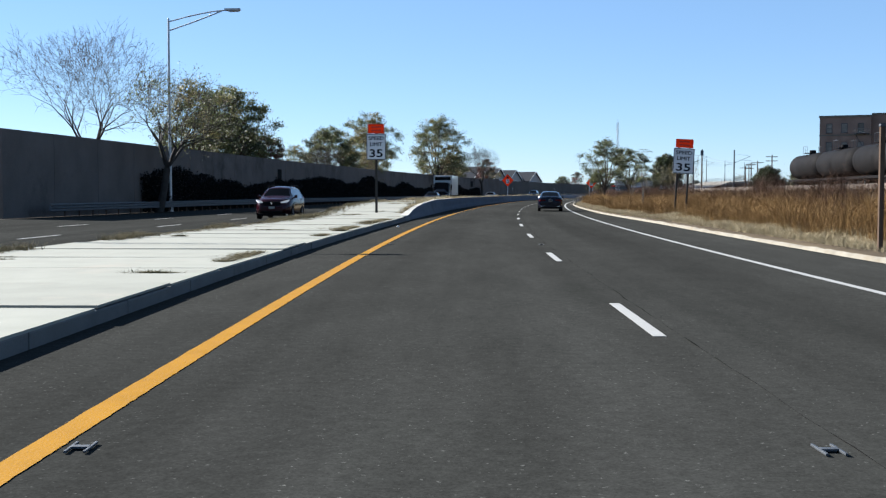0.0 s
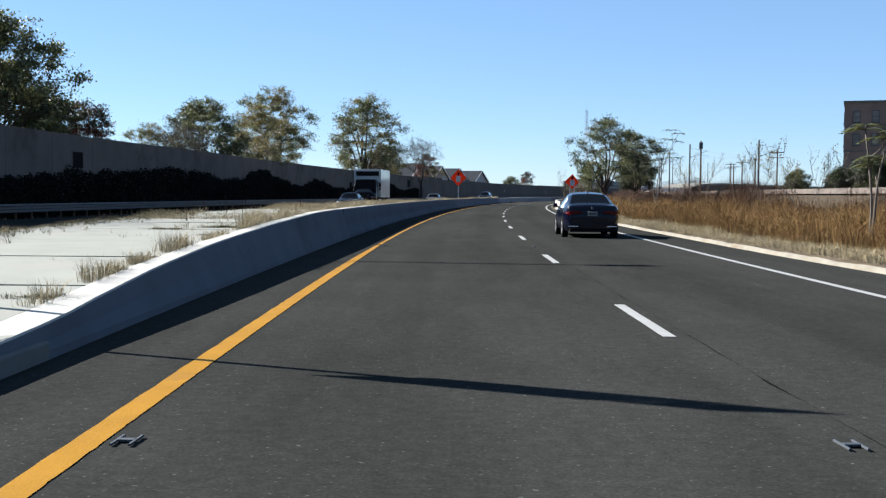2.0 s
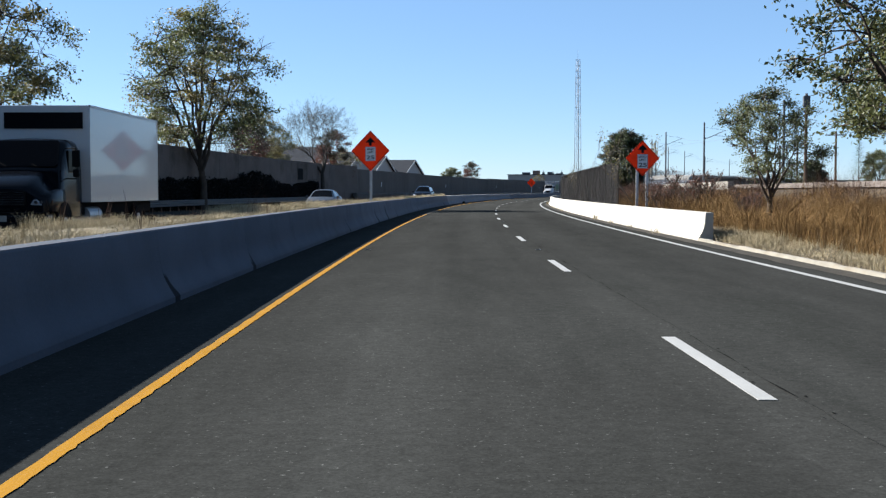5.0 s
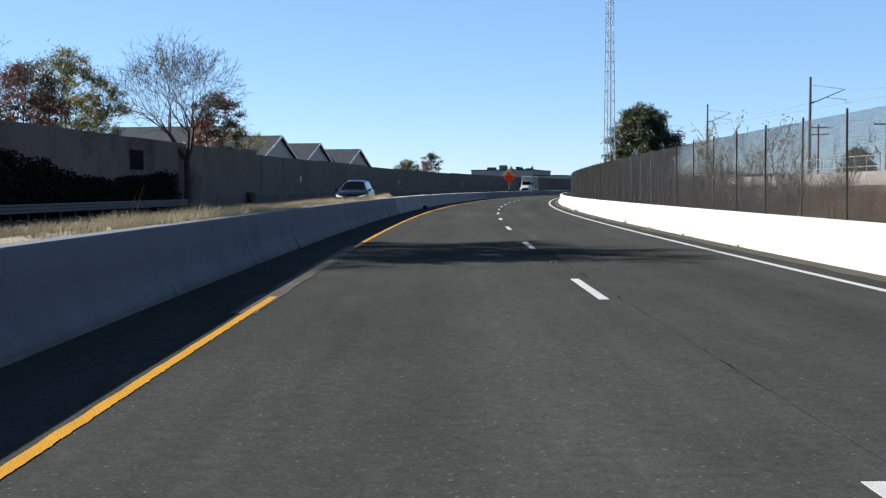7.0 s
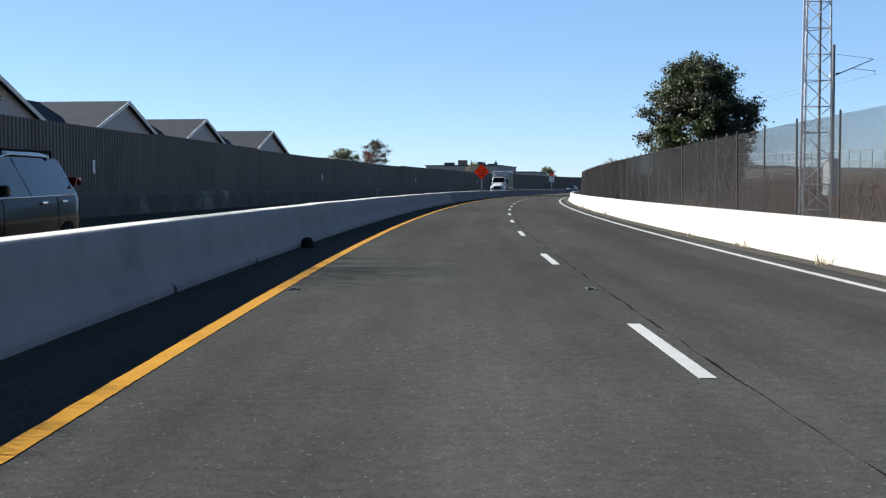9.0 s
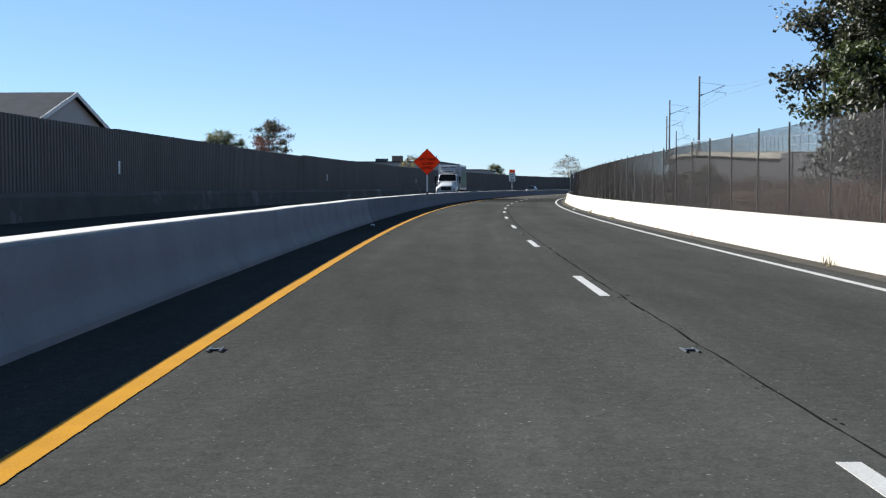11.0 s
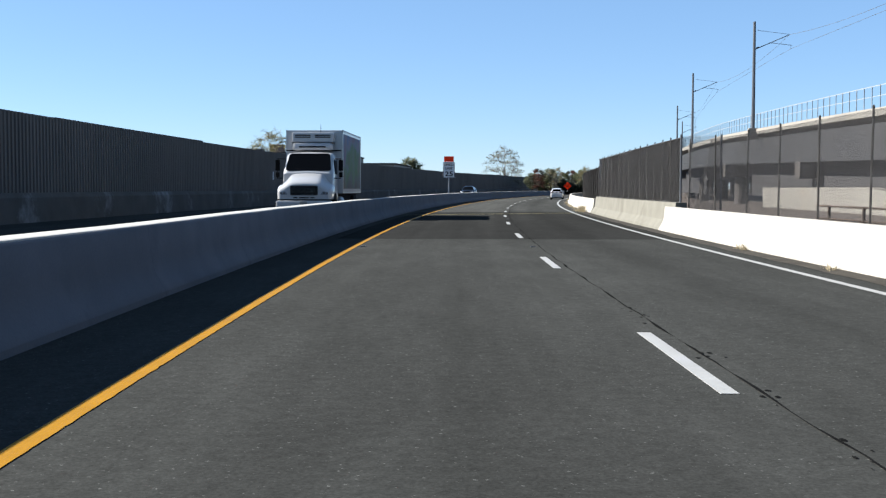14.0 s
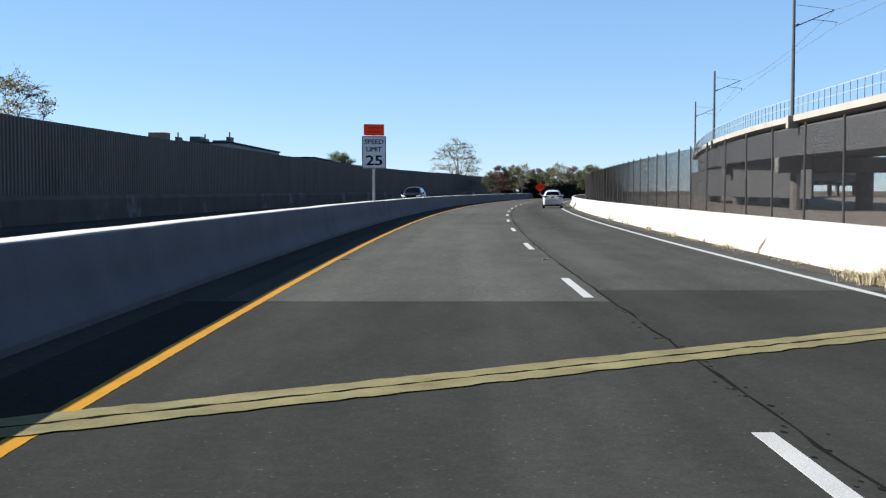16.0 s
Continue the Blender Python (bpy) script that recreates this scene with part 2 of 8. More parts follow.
M["viaduct"] = material("viaduct_concrete", (0.185, 0.174, 0.152), 0.85, vary=0.12, scale=0.4, fine=10, bump=0.1, dark=(0.1992, 0.1743, 0.1411), spots=0.3)
M["viaduct_dark"] = material("steel_girder", (0.017, 0.0165, 0.0165), 0.7, vary=0.15, scale=0.4, fine=10, bump=0.05)
M["rail_steel"] = material("pale_railing_steel", (0.19, 0.21, 0.225), 0.6, metal=0.3, vary=0.15, scale=3, fine=30, bump=0.05)
M["blind"] = material("pale_window_blind", (0.1411, 0.1328, 0.1162), 0.8, vary=0.3, scale=1.2, fine=5, bump=0, per_object=0.5)
M["window"] = material("window_glass", (0.03, 0.035, 0.045), 0.08, vary=0.1, scale=0.5, fine=4, bump=0, spec=0.6)


def asphalt_material(name, base, grit=1.0):
    """Asphalt with streaks along the lanes (UV: metres across and along), mottling, grit and pale stones."""
    m = bpy.data.materials.new(name)
    m.use_nodes = True
    n, l = m.node_tree.nodes, m.node_tree.links
    b = n["Principled BSDF"]
    b.inputs["Roughness"].default_value = 0.75
    b.inputs["Specular IOR Level"].default_value = 0.0
    uv = n.new("ShaderNodeUVMap").outputs[0]

    def tex(sx, sy, detail=4, rough=0.55):
        mp = n.new("ShaderNodeMapping")
        mp.inputs["Scale"].default_value = (sx, sy, 1)
        l.new(uv, mp.inputs[0])
        t = n.new("ShaderNodeTexNoise")
        t.inputs["Scale"].default_value = 1.0
        t.inputs["Detail"].default_value = detail
        t.inputs["Roughness"].default_value = rough
        l.new(mp.outputs[0], t.inputs["Vector"])
        return t.outputs["Fac"]

    def ramp(src, a, b2, lo, hi):
        r = n.new("ShaderNodeMapRange")
        r.inputs["From Min"].default_value, r.inputs["From Max"].default_value = a, b2
        r.inputs["To Min"].default_value, r.inputs["To Max"].default_value = lo, hi
        l.new(src, r.inputs["Value"])
        return r.outputs["Result"]

    def mul(a, c, op="MULTIPLY"):
        q = n.new("ShaderNodeMath")
        q.operation = op
        l.new(a, q.inputs[0])
        if isinstance(c, float):
            q.inputs[1].default_value = c
        else:
            l.new(c, q.inputs[1])
        return q.outputs[0]

    def n_abs(a):
        q = n.new("ShaderNodeMath")
        q.operation = "ABSOLUTE"
        l.new(a, q.inputs[0])
        return q.outputs[0]

    f = ramp(tex(0.9, 0.012, 3), 0.3, 0.7, 0.86, 1.14)
    f = mul(f, ramp(tex(0.25, 0.06, 5), 0.3, 0.7, 0.86, 1.14))
    f = mul(f, ramp(tex(1.6, 0.5, 6, 0.65), 0.3, 0.7, 0.89, 1.11))
    # oil and rubber in the middle of the outer lane
    across = n.new("ShaderNodeSeparateXYZ")
    l.new(uv, across.inputs[0])
    off = mul(across.outputs["X"], 2.0, "SUBTRACT")
    off = n_abs(off)
    f = mul(f, ramp(off, 0.1, 1.1, 0.87, 1.0))
    # the older, darker surface gives way to a paler one further along
    f = mul(f, ramp(across.outputs["Y"], 195.0, 238.0, 0.83, 1.0))
    f = mul(f, ramp(across.outputs["Y"], 300.0, 400.0, 1.0, 1.06))
    f = mul(f, ramp(across.outputs["Y"], 434.0, 454.0, 1.0, 1.2))
    f = mul(f, ramp(tex(9, 9, 3, 0.6), 0.3, 0.7, 1 - 0.14 * grit, 1 + 0.14 * grit))
    g = tex(38, 38, 4, 0.75)
    f = mul(f, ramp(g, 0.3, 0.7, 1 - 0.3 * grit, 1 + 0.3 * grit))
    stones = ramp(tex(24, 24, 2, 0.6), 0.66, 0.73, 0.0, 1.7 * grit)
    f = mul(f, mul(stones, 1.0, "ADD"))
    col = n.new("ShaderNodeVectorMath")
    col.operation = "SCALE"
    col.inputs[0].default_value = base
    l.new(f, col.inputs["Scale"])
    l.new(col.outputs[0], b.inputs["Base Color"])
    bp = n.new("ShaderNodeBump")
    bp.inputs["Strength"].default_value = 0.25
    bp.inputs["Distance"].default_value = 0.004
    l.new(g, bp.inputs["Height"])
    l.new(bp.outputs[0], b.inputs["Normal"])
    return m


M["asphalt"] = asphalt_material("asphalt", (0.0312, 0.0320, 0.0299))
M["asphalt_new"] = asphalt_material("newer_asphalt", (0.0200, 0.0203, 0.0191), 0.7)
M["asphalt_pale"] = asphalt_material("pale_asphalt", (0.0378, 0.0382, 0.0352))


def barrier_material(name, base, dirt, length, much=0.0):
    """Concrete whose joints carry dark runs of dirt near the ends of each segment."""
    m = material(name, base, 0.9, spec=0.06, vary=0.16, scale=0.9, fine=30, bump=0.25, dark=tuple(0.75 * q for q in base), spots=0.3, per_object=0.04)
    n, l = m.node_tree.nodes, m.node_tree.links
    b = n["Principled BSDF"]
    src = b.inputs["Base Color"].links[0].from_socket
    tc = n.new("ShaderNodeTexCoord").outputs["Object"]
    sp = n.new("ShaderNodeSeparateXYZ")
    l.new(tc, sp.inputs[0])

    def math_(op, a, c):
        q = n.new("ShaderNodeMath")
        q.operation = op
        for k, v in enumerate((a, c)):
            if isinstance(v, (int, float)):
                q.inputs[k].default_value = v
            else:
                l.new(v, q.inputs[k])
        return q.outputs[0]

    end = math_("MINIMUM", sp.outputs["Y"], math_("SUBTRACT", length, sp.outputs["Y"]))
    geo = n.new("ShaderNodeNewGeometry").outputs["Position"]
    ns = n.new("ShaderNodeTexNoise")
    ns.inputs["Scale"].default_value = 3.0
    ns.inputs["Detail"].default_value = 6
    l.new(geo, ns.inputs["Vector"])
    oi = n.new("ShaderNodeObjectInfo").outputs["Random"]
    reach = math_("MULTIPLY", math_("SUBTRACT", math_("ADD", ns.outputs["Fac"], math_("MULTIPLY", oi, 1.0)), 1.2 - much), 0.85)
    low = math_("MULTIPLY", sp.outputs["Z"], 0.62)
    d = math_("SUBTRACT", math_("SUBTRACT", reach, end), low)
    r = n.new("ShaderNodeMapRange")
    r.inputs["From Min"].default_value, r.inputs["From Max"].default_value = -0.06, 0.05
    l.new(d, r.inputs["Value"])
    mx = n.new("ShaderNodeMix")
    mx.data_type = "RGBA"
    l.new(r.outputs["Result"], mx.inputs["Factor"])
    l.new(src, mx.inputs["A"])
    mx.inputs["B"].default_value = (*dirt, 1)
    l.new(mx.outputs["Result"], b.inputs["Base Color"])
    return m


# cool dark bases put the road face's shade into the median concrete
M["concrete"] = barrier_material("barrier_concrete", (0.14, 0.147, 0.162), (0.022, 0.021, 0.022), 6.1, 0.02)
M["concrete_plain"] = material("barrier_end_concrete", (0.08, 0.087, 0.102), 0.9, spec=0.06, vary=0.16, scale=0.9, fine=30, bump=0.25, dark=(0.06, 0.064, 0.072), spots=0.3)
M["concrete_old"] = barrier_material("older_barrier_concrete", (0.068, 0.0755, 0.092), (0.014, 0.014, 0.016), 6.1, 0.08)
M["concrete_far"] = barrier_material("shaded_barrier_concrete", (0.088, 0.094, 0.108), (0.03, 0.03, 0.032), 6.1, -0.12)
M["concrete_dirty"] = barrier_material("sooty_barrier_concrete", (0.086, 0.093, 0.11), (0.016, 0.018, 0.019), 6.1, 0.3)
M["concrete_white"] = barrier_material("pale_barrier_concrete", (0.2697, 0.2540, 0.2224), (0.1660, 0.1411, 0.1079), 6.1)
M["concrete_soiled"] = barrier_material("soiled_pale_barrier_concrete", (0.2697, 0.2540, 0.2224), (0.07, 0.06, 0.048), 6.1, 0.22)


def leaf_material(name, base, vary=0.35):
    m = material(name, base, 0.5, vary=0.25, scale=0.5, fine=4, bump=0, per_island=vary, coords="object")
    t = m.node_tree
    b = t.nodes["Principled BSDF"]
    tr = t.nodes.new("ShaderNodeBsdfTranslucent")
    add = t.nodes.new("ShaderNodeMixShader")
    add.inputs[0].default_value = 0.35
    src = b.inputs["Base Color"].links[0].from_socket
    t.links.new(src, tr.inputs["Color"])
    t.links.new(b.outputs[0], add.inputs[1])
    t.links.new(tr.outputs[0], add.inputs[2])
    t.links.new(add.outputs[0], t.nodes["Material Output"].inputs[0])
    return m


M["leaf_olive"] = leaf_material("olive_leaves", (0.0813, 0.0896, 0.0315))
M["leaf_green"] = leaf_material("green_leaves", (0.0334, 0.0437, 0.0134))
M["leaf_yellow"] = leaf_material("yellow_green_leaves", (0.1369, 0.1162, 0.0349))
M["leaf_red"] = leaf_material("russet_leaves", (0.0822, 0.0283, 0.0154))
M["leaf_dark"] = leaf_material("dark_leaves", (0.0231, 0.0257, 0.0129))


# ---- mesh tools ----
def part(name, bm, mat, parent=None, label=""):
    me = bpy.data.meshes.new(name)
    bm.to_mesh(me)
    bm.free()
    for q in (mat if isinstance(mat, (list, tuple)) else [mat]):
        me.materials.append(M[q] if isinstance(q, str) else q)
    ob = new(name, me)
    if parent is not None:
        ob.parent = parent
    if label:
        tagged(ob, label)
    return ob


def raw(name, verts, faces, mat, parent=None, smooth=False):
    me = bpy.data.meshes.new(name)
    me.from_pydata([tuple(v) for v in verts], [], faces)
    me.materials.append(M[mat] if isinstance(mat, str) else mat)
    if smooth:
        me.polygons.foreach_set("use_smooth", [True] * len(me.polygons))
    ob = new(name, me)
    if parent is not None:
        ob.parent = parent
    return ob


def thing(name, m, label, category, group="", kind=""):
    ob = new(name)
    ob.empty_display_size = 0.2
    ob.matrix_world = m
    return tagged(ob, label, category, group, kind)


def share(src, parent, m=None, name=None):
    """Another piece on the same mesh."""
    ob = new(name or src.name.split(".")[0], src.data)
    ob.parent = parent
    if m is not None:
        ob.matrix_basis = m
    return ob


def box(bm, x0, x1, y0, y1, z0, z1, bevel=0.0, mat=0):
    r = bmesh.ops.create_cube(bm, size=1.0, matrix=Matrix.LocRotScale(((x0 + x1) / 2, (y0 + y1) / 2, (z0 + z1) / 2), None, (x1 - x0, y1 - y0, z1 - z0)))
    vs = r["verts"]
    fs = {f for v in vs for f in v.link_faces}
    for f in fs:
        f.material_index = mat
    if bevel:
        es = list({e for v in vs for e in v.link_edges})
        bmesh.ops.bevel(bm, geom=es, offset=bevel, segments=2, affect="EDGES", profile=0.6)
    return bm


def tube(bm, p0, p1, r0, r1=None, n=8, caps=True):
    p0, p1 = Vector(p0), Vector(p1)
    d = p1 - p0
    r1 = r0 if r1 is None else r1
    m = Matrix.Translation((p0 + p1) / 2) @ d.to_track_quat("Z", "Y").to_matrix().to_4x4()
    bmesh.ops.create_cone(bm, cap_ends=caps, segments=n, radius1=r0, radius2=r1, depth=d.length, matrix=m)
    return bm


def sweep(name, profile, s0, s1, step, mat, parent=None, close=False, ends=False):
    """profile(s) gives (lat, z) points; the strip between them follows the road's line."""
    n = max(1, int(round((s1 - s0) / step)))
    verts, faces, flat = [], [], []
    for i in range(n + 1):
        s = s0 + (s1 - s0) * i / n
        pts = profile(s)
        k = len(pts)
        verts += [C(s, a, z) for a, z in pts]
        flat += [(a, s) for a, z in pts]
    m = k if close else k - 1
    for i in range(n):
        for j in range(m):
            a, b = i * k + j, i * k + (j + 1) % k
            faces.append((a, b, b + k, a + k))
    if ends:
        faces.append(tuple(range(k)))
        faces.append(tuple(range(n * k + k - 1, n * k - 1, -1)))
    ob = raw(name, verts, faces, mat, parent)
    layer = ob.data.uv_layers.new(name="UVMap")
    for loop in ob.data.loops:
        layer.data[loop.index].uv = flat[loop.vertex_index]
    return ob


def structure(ob, label, category=""):
    return tagged(ob, label, category or ob.name.split(".")[0].replace("_", " "), kind="structure")


def mural_material():
    """A faded picture: blue-grey above, dull green below, run through by vertical streaks and soft blotches."""
    m = bpy.data.materials.new("faded_mural")
    m.use_nodes = True
    n, l = m.node_tree.nodes, m.node_tree.links
    b = n["Principled BSDF"]
    b.inputs["Roughness"].default_value = 0.5
    b.inputs["Specular IOR Level"].default_value = 0.06
    tc = n.new("ShaderNodeTexCoord").outputs["Object"]

    def tex(scale, detail):
        mp = n.new("ShaderNodeMapping")
        mp.inputs["Scale"].default_value = scale
        l.new(tc, mp.inputs[0])
        q = n.new("ShaderNodeTexNoise")
        q.inputs["Scale"].default_value = 1.0
        q.inputs["Detail"].default_value = detail
        l.new(mp.outputs[0], q.inputs["Vector"])
        return q

    sp = n.new("ShaderNodeSeparateXYZ")
    l.new(tc, sp.inputs[0])
    blot = tex((0.5, 0.35, 0.75), 5)
    h = n.new("ShaderNodeMath")
    h.operation = "MULTIPLY_ADD"
    l.new(blot.outputs["Fac"], h.inputs[0])
    h.inputs[1].default_value = 6.0
    l.new(sp.outputs["Z"], h.inputs[2])
    rng = n.new("ShaderNodeMapRange")
    rng.inputs["From Min"].default_value, rng.inputs["From Max"].default_value = 4.0, 7.0
    l.new(h.outputs[0], rng.inputs["Value"])
    r = n.new("ShaderNodeValToRGB")
    r.color_ramp.elements[0].position, r.color_ramp.elements[0].color = 0.0, (0.04, 0.03, 0.03, 1)
    r.color_ramp.elements[1].position, r.color_ramp.elements[1].color = 1.0, (0.008, 0.045, 0.2, 1)
    for q, c in ((0.16, (0.04, 0.055, 0.055, 1)), (0.3, (0.03, 0.09, 0.02, 1)), (0.44, (0.035, 0.1, 0.045, 1)), (0.56, (0.07, 0.1, 0.15, 1)), (0.68, (0.12, 0.085, 0.15, 1)), (0.82, (0.015, 0.07, 0.2, 1))):
        e = r.color_ramp.elements.new(q)
        e.color = c
    l.new(rng.outputs["Result"], r.inputs[0])
    streak = tex((2.0, 1.5, 0.5), 4)
    s2 = n.new("ShaderNodeMapRange")
    s2.inputs["From Min"].default_value, s2.inputs["From Max"].default_value = 0.35, 0.7
    s2.inputs["To Min"].default_value, s2.inputs["To Max"].default_value = 0.0, 0.4
    l.new(streak.outputs["Fac"], s2.inputs["Value"])
    red = tex((1.0, 0.5, 0.9), 3)
    s3 = n.new("ShaderNodeMapRange")
    s3.inputs["From Min"].default_value, s3.inputs["From Max"].default_value = 0.58, 0.68
    s3.inputs["To Max"].default_value = 0.6
    l.new(red.outputs["Fac"], s3.inputs["Value"])
    last = r.outputs[0]
    for fac, c in ((s3.outputs["Result"], (0.12, 0.03, 0.045, 1)), (s2.outputs["Result"], (0.095, 0.12, 0.135, 1))):
        mu = n.new("ShaderNodeMix")
        mu.data_type = "RGBA"
        l.new(fac, mu.inputs["Factor"])
        l.new(last, mu.inputs["A"])
        mu.inputs["B"].default_value = c
        last = mu.outputs["Result"]
    l.new(last, b.inputs["Base Color"])
    return m


M["mural"] = mural_material()

# ---- ground and roads ----
me = bpy.data.meshes.new("ground")
me.from_pydata([(-2500, -2500, -0.06), (2500, -2500, -0.06), (2500, 3500, -0.06), (-2500, 3500, -0.06)], [], [(0, 1, 2, 3)])
me.materials.append(M["ground"])
structure(new("ground", me), "dry bare soil ground stretching to the horizon", "ground")

S0, S1 = -40, 800
YEL, WHI = -4.25, 3.94
BAR_L, BAR_R = -5.55, 4.82      # feet of the barriers
WALL = [(60, -27.4), (77, -27.0), (92, -26.3), (134, -25.6), (180, -24.6), (230, -23.6), (268, -22.8), (289.5, -22.3), (291, -20.8), (307, -20.2), (320, -20.0), (390, -19.5), (485, -19.8), (800, -19.8)]
OPP_Y = [(-40, -13.5), (20, -12.6), (43, -12.0), (63, -11.0), (120, -10.6), (200, -9.8), (250, -8.2), (290, -7.2), (340, -6.9), (800, -6.9)]

KERB_R = [(40, 6.4), (72, 6.2), (95, 5.5), (150, 4.75), (176, 4.75)]
structure(sweep("road", lambda s: [(BAR_L - 0.35, 0.0), (-1.0, 0.0), (2.5, 0.0), (max(5.3, lerp(KERB_R, s) + 0.14), 0.0)], S0, S1, 4, "asphalt"), "grey asphalt carriageway with two lanes and worn seams", "road")
structure(sweep("road_opposite", lambda s: [(lerp(WALL, s) + 0.2 if s > 60 else -27.2, 0.0), (lerp(OPP_Y, s) + 0.35, 0.0)], S0, S1, 4, "asphalt"), "grey asphalt carriageway of the oncoming lanes", "road")
structure(sweep("road_bridge", lambda s: [(YEL - 0.9, 0.0025), (0.2, 0.0025)], 419.5, 455.3, 1.99, "asphalt_new"), "darker newer asphalt on the bridge span", "road")
structure(sweep("road_bridge", lambda s: [(0.2, 0.0025), (4.7, 0.0025)], 419.5, 457.0, 1.99, "asphalt_new"), "darker newer asphalt on the outer lane of the bridge", "road")
structure(sweep("road_beyond", lambda s: [(YEL - 0.5, 0.0025), (0.2, 0.0025)], 455.35, 640, 4, "asphalt_pale"), "paler worn asphalt of the inner lane past the bridge", "road")


def stripe(name, lat, w, s0, s1, mat, label, z=0.0055, step=3):
    return structure(sweep(name, lambda s: [(lat(s) - w / 2, z), (lat(s) + w / 2, z)], s0, s1, step, mat), label, "road marking")


RAG = [(85, 0.008), (100, 0.016), (190, 0.014), (215, 0.016), (255, 0.008)]
YW = [(60, 0.19), (92, 0.175), (99, 0.1), (195, 0.092), (252, 0.125), (268, 0.19), (360, 0.19), (392, 0.14), (440, 0.14), (455, 0.175)]
for a, b in ((S0, 98.5), (99.05, 213.5), (226, S1)):
    structure(sweep("edge_line_yellow", lambda s: [(YEL - lerp(YW, s) / 2 + 0.012 * noise.noise(Vector((s * 2.2, 1, 1))), 0.0055), (YEL + lerp(YW, s) / 2 + lerp(RAG, s) * (0.8 * noise.noise(Vector((s * 6.1, 5, 1))) + noise.noise(Vector((s * 15.3, 9, 1)))), 0.0055)], a, b, 0.08, "yellow"), "yellow painted edge line beside the median", "road marking")
structure(sweep("line_grit", lambda s: [(YEL - 0.22 + 0.05 * noise.noise(Vector((s * 0.8, 3, 1))), 0.005), (YEL + 0.09 + 0.06 * noise.noise(Vector((s * 1.1, 8, 1))), 0.005)], 211.5, 227, 0.5, "grit"), "grey grit over the worn-away edge line", "road")
stripe("edge_line_white", lambda s: WHI, 0.15, S0, S1, "white", "white painted edge line beside the outer shoulder")
stripe("edge_line_opposite", lambda s: lerp(OPP_Y, s) - 0.15, 0.13, S0, 250, "yellow", "yellow painted edge line of the oncoming lanes")
seam = lambda s: 0.22 + 0.015 * math.sin(s * 0.21) + 0.03 * noise.noise(Vector((s * 0.9, 0, 0))) + 0.02 * noise.noise(Vector((s * 3.9, 5, 0)))
seam_w = lambda s: max(0.0015, lerp([(200, 0.001), (255, 0.006), (340, 0.012), (420, 0.009), (445, 0.013)], s) + 0.022 * noise.noise(Vector((s * 1.1, 4.0, 0))) + 0.012 * noise.noise(Vector((s * 2.7, 8.0, 0))))
structure(sweep("seam_tar", lambda s: [(seam(s) - seam_w(s), 0.0052), (seam(s) + seam_w(s), 0.0052)], S0, 620, 0.4, "tar"), "thin cracked paving seam beside the lane dashes", "road joint")

# small pits and patches of lost stone along the seam
vs, fs = [], []
for k in range(1500):
    s = 20 + 450 * random.random() ** 0.7
    if noise.noise(Vector((s * 0.07, 1.5, 6))) < -0.05:
        continue
    lat = seam(s) + random.gauss(0, 0.07)
    r = random.uniform(0.004, 0.018 + 0.012 * (s > 320))
    i = len(vs)
    n = 6
    for q in range(n):
        a = 6.283 * q / n
        e = r * random.uniform(0.5, 1.2)
        vs.append(C(s + 1.7 * e * math.sin(a), lat + e * math.cos(a), 0.0048))
    fs.append(tuple(range(i, i + n)))
tagged(raw("seam_pits", vs, fs, "tar"), "small dark pits along the cracked paving seam", "road joint", kind="stuff")

# lane dashes, one mesh for all
lane = thing("lane_dashes", Matrix(), "white painted dashes between the two lanes", "road marking", kind="structure")
bm = bmesh.new()
box(bm, -0.065, 0.065, 0, 3.3, 0.0, 0.004)
dash = part("dash", bm, "white", lane)
DASH0 = 30.03
dash.matrix_basis = on_road(DASH0 - 5 * 12.192, 0, 0.002)
for k in range(-4, 60):
    share(dash, lane, on_road(DASH0 + 12.192 * k - (0.9 if k >= 35 else (0.3 if k == 34 else 0)), 0, 0.002))
lane2 = thing("lane_dashes_opposite", Matrix(), "white painted dashes of the oncoming lanes", "road marking", kind="structure")
for k in range(-3, 55):
    s = 28 + 12.192 * k
    for off in (-3.9, -8.0):
        lat = lerp(OPP_Y, s) + off
        if lat > lerp(WALL, max(s, 60)) + 3:
            share(dash, lane2, on_road(s, lat, 0.003), "dash")

# bridge expansion joint
bj = thing("expansion_joint", Matrix(), "pale yellow sealed expansion joint across the road", "road joint", kind="structure")
M["joint"] = material("joint_header", (0.1037, 0.0938, 0.0456), 0.9, vary=0.35, scale=2.5, fine=30, bump=0.3)
for off, w in ((-0.185, 0.15), (0.185, 0.15)):
    vs, fs = [], []
    for i in range(91):
        u = i / 90
        lat = -5.2 + 9.9 * u
        s = 447.78 + (lat + 4.25) * 0.65 + off
        e0, e1 = random.uniform(-0.03, 0.03), random.uniform(-0.03, 0.03)
        vs += [C(s - w + e0, lat, 0.012), C(s + w + e1, lat, 0.012)]
        if i:
            fs.append((2 * i - 2, 2 * i, 2 * i + 1, 2 * i - 1))
    raw("joint_header", vs, fs, "joint", bj)
vs, fs = [], []
for i in range(31):
    lat = -5.2 + 9.9 * i / 30
    s = 447.78 + (lat + 4.25) * 0.65
    vs += [C(s - 0.045, lat, 0.0095), C(s + 0.045, lat, 0.0095)]
    if i:
        fs.append((2 * i - 2, 2 * i, 2 * i + 1, 2 * i - 1))
raw("joint_seal", vs, fs, "tar", bj)

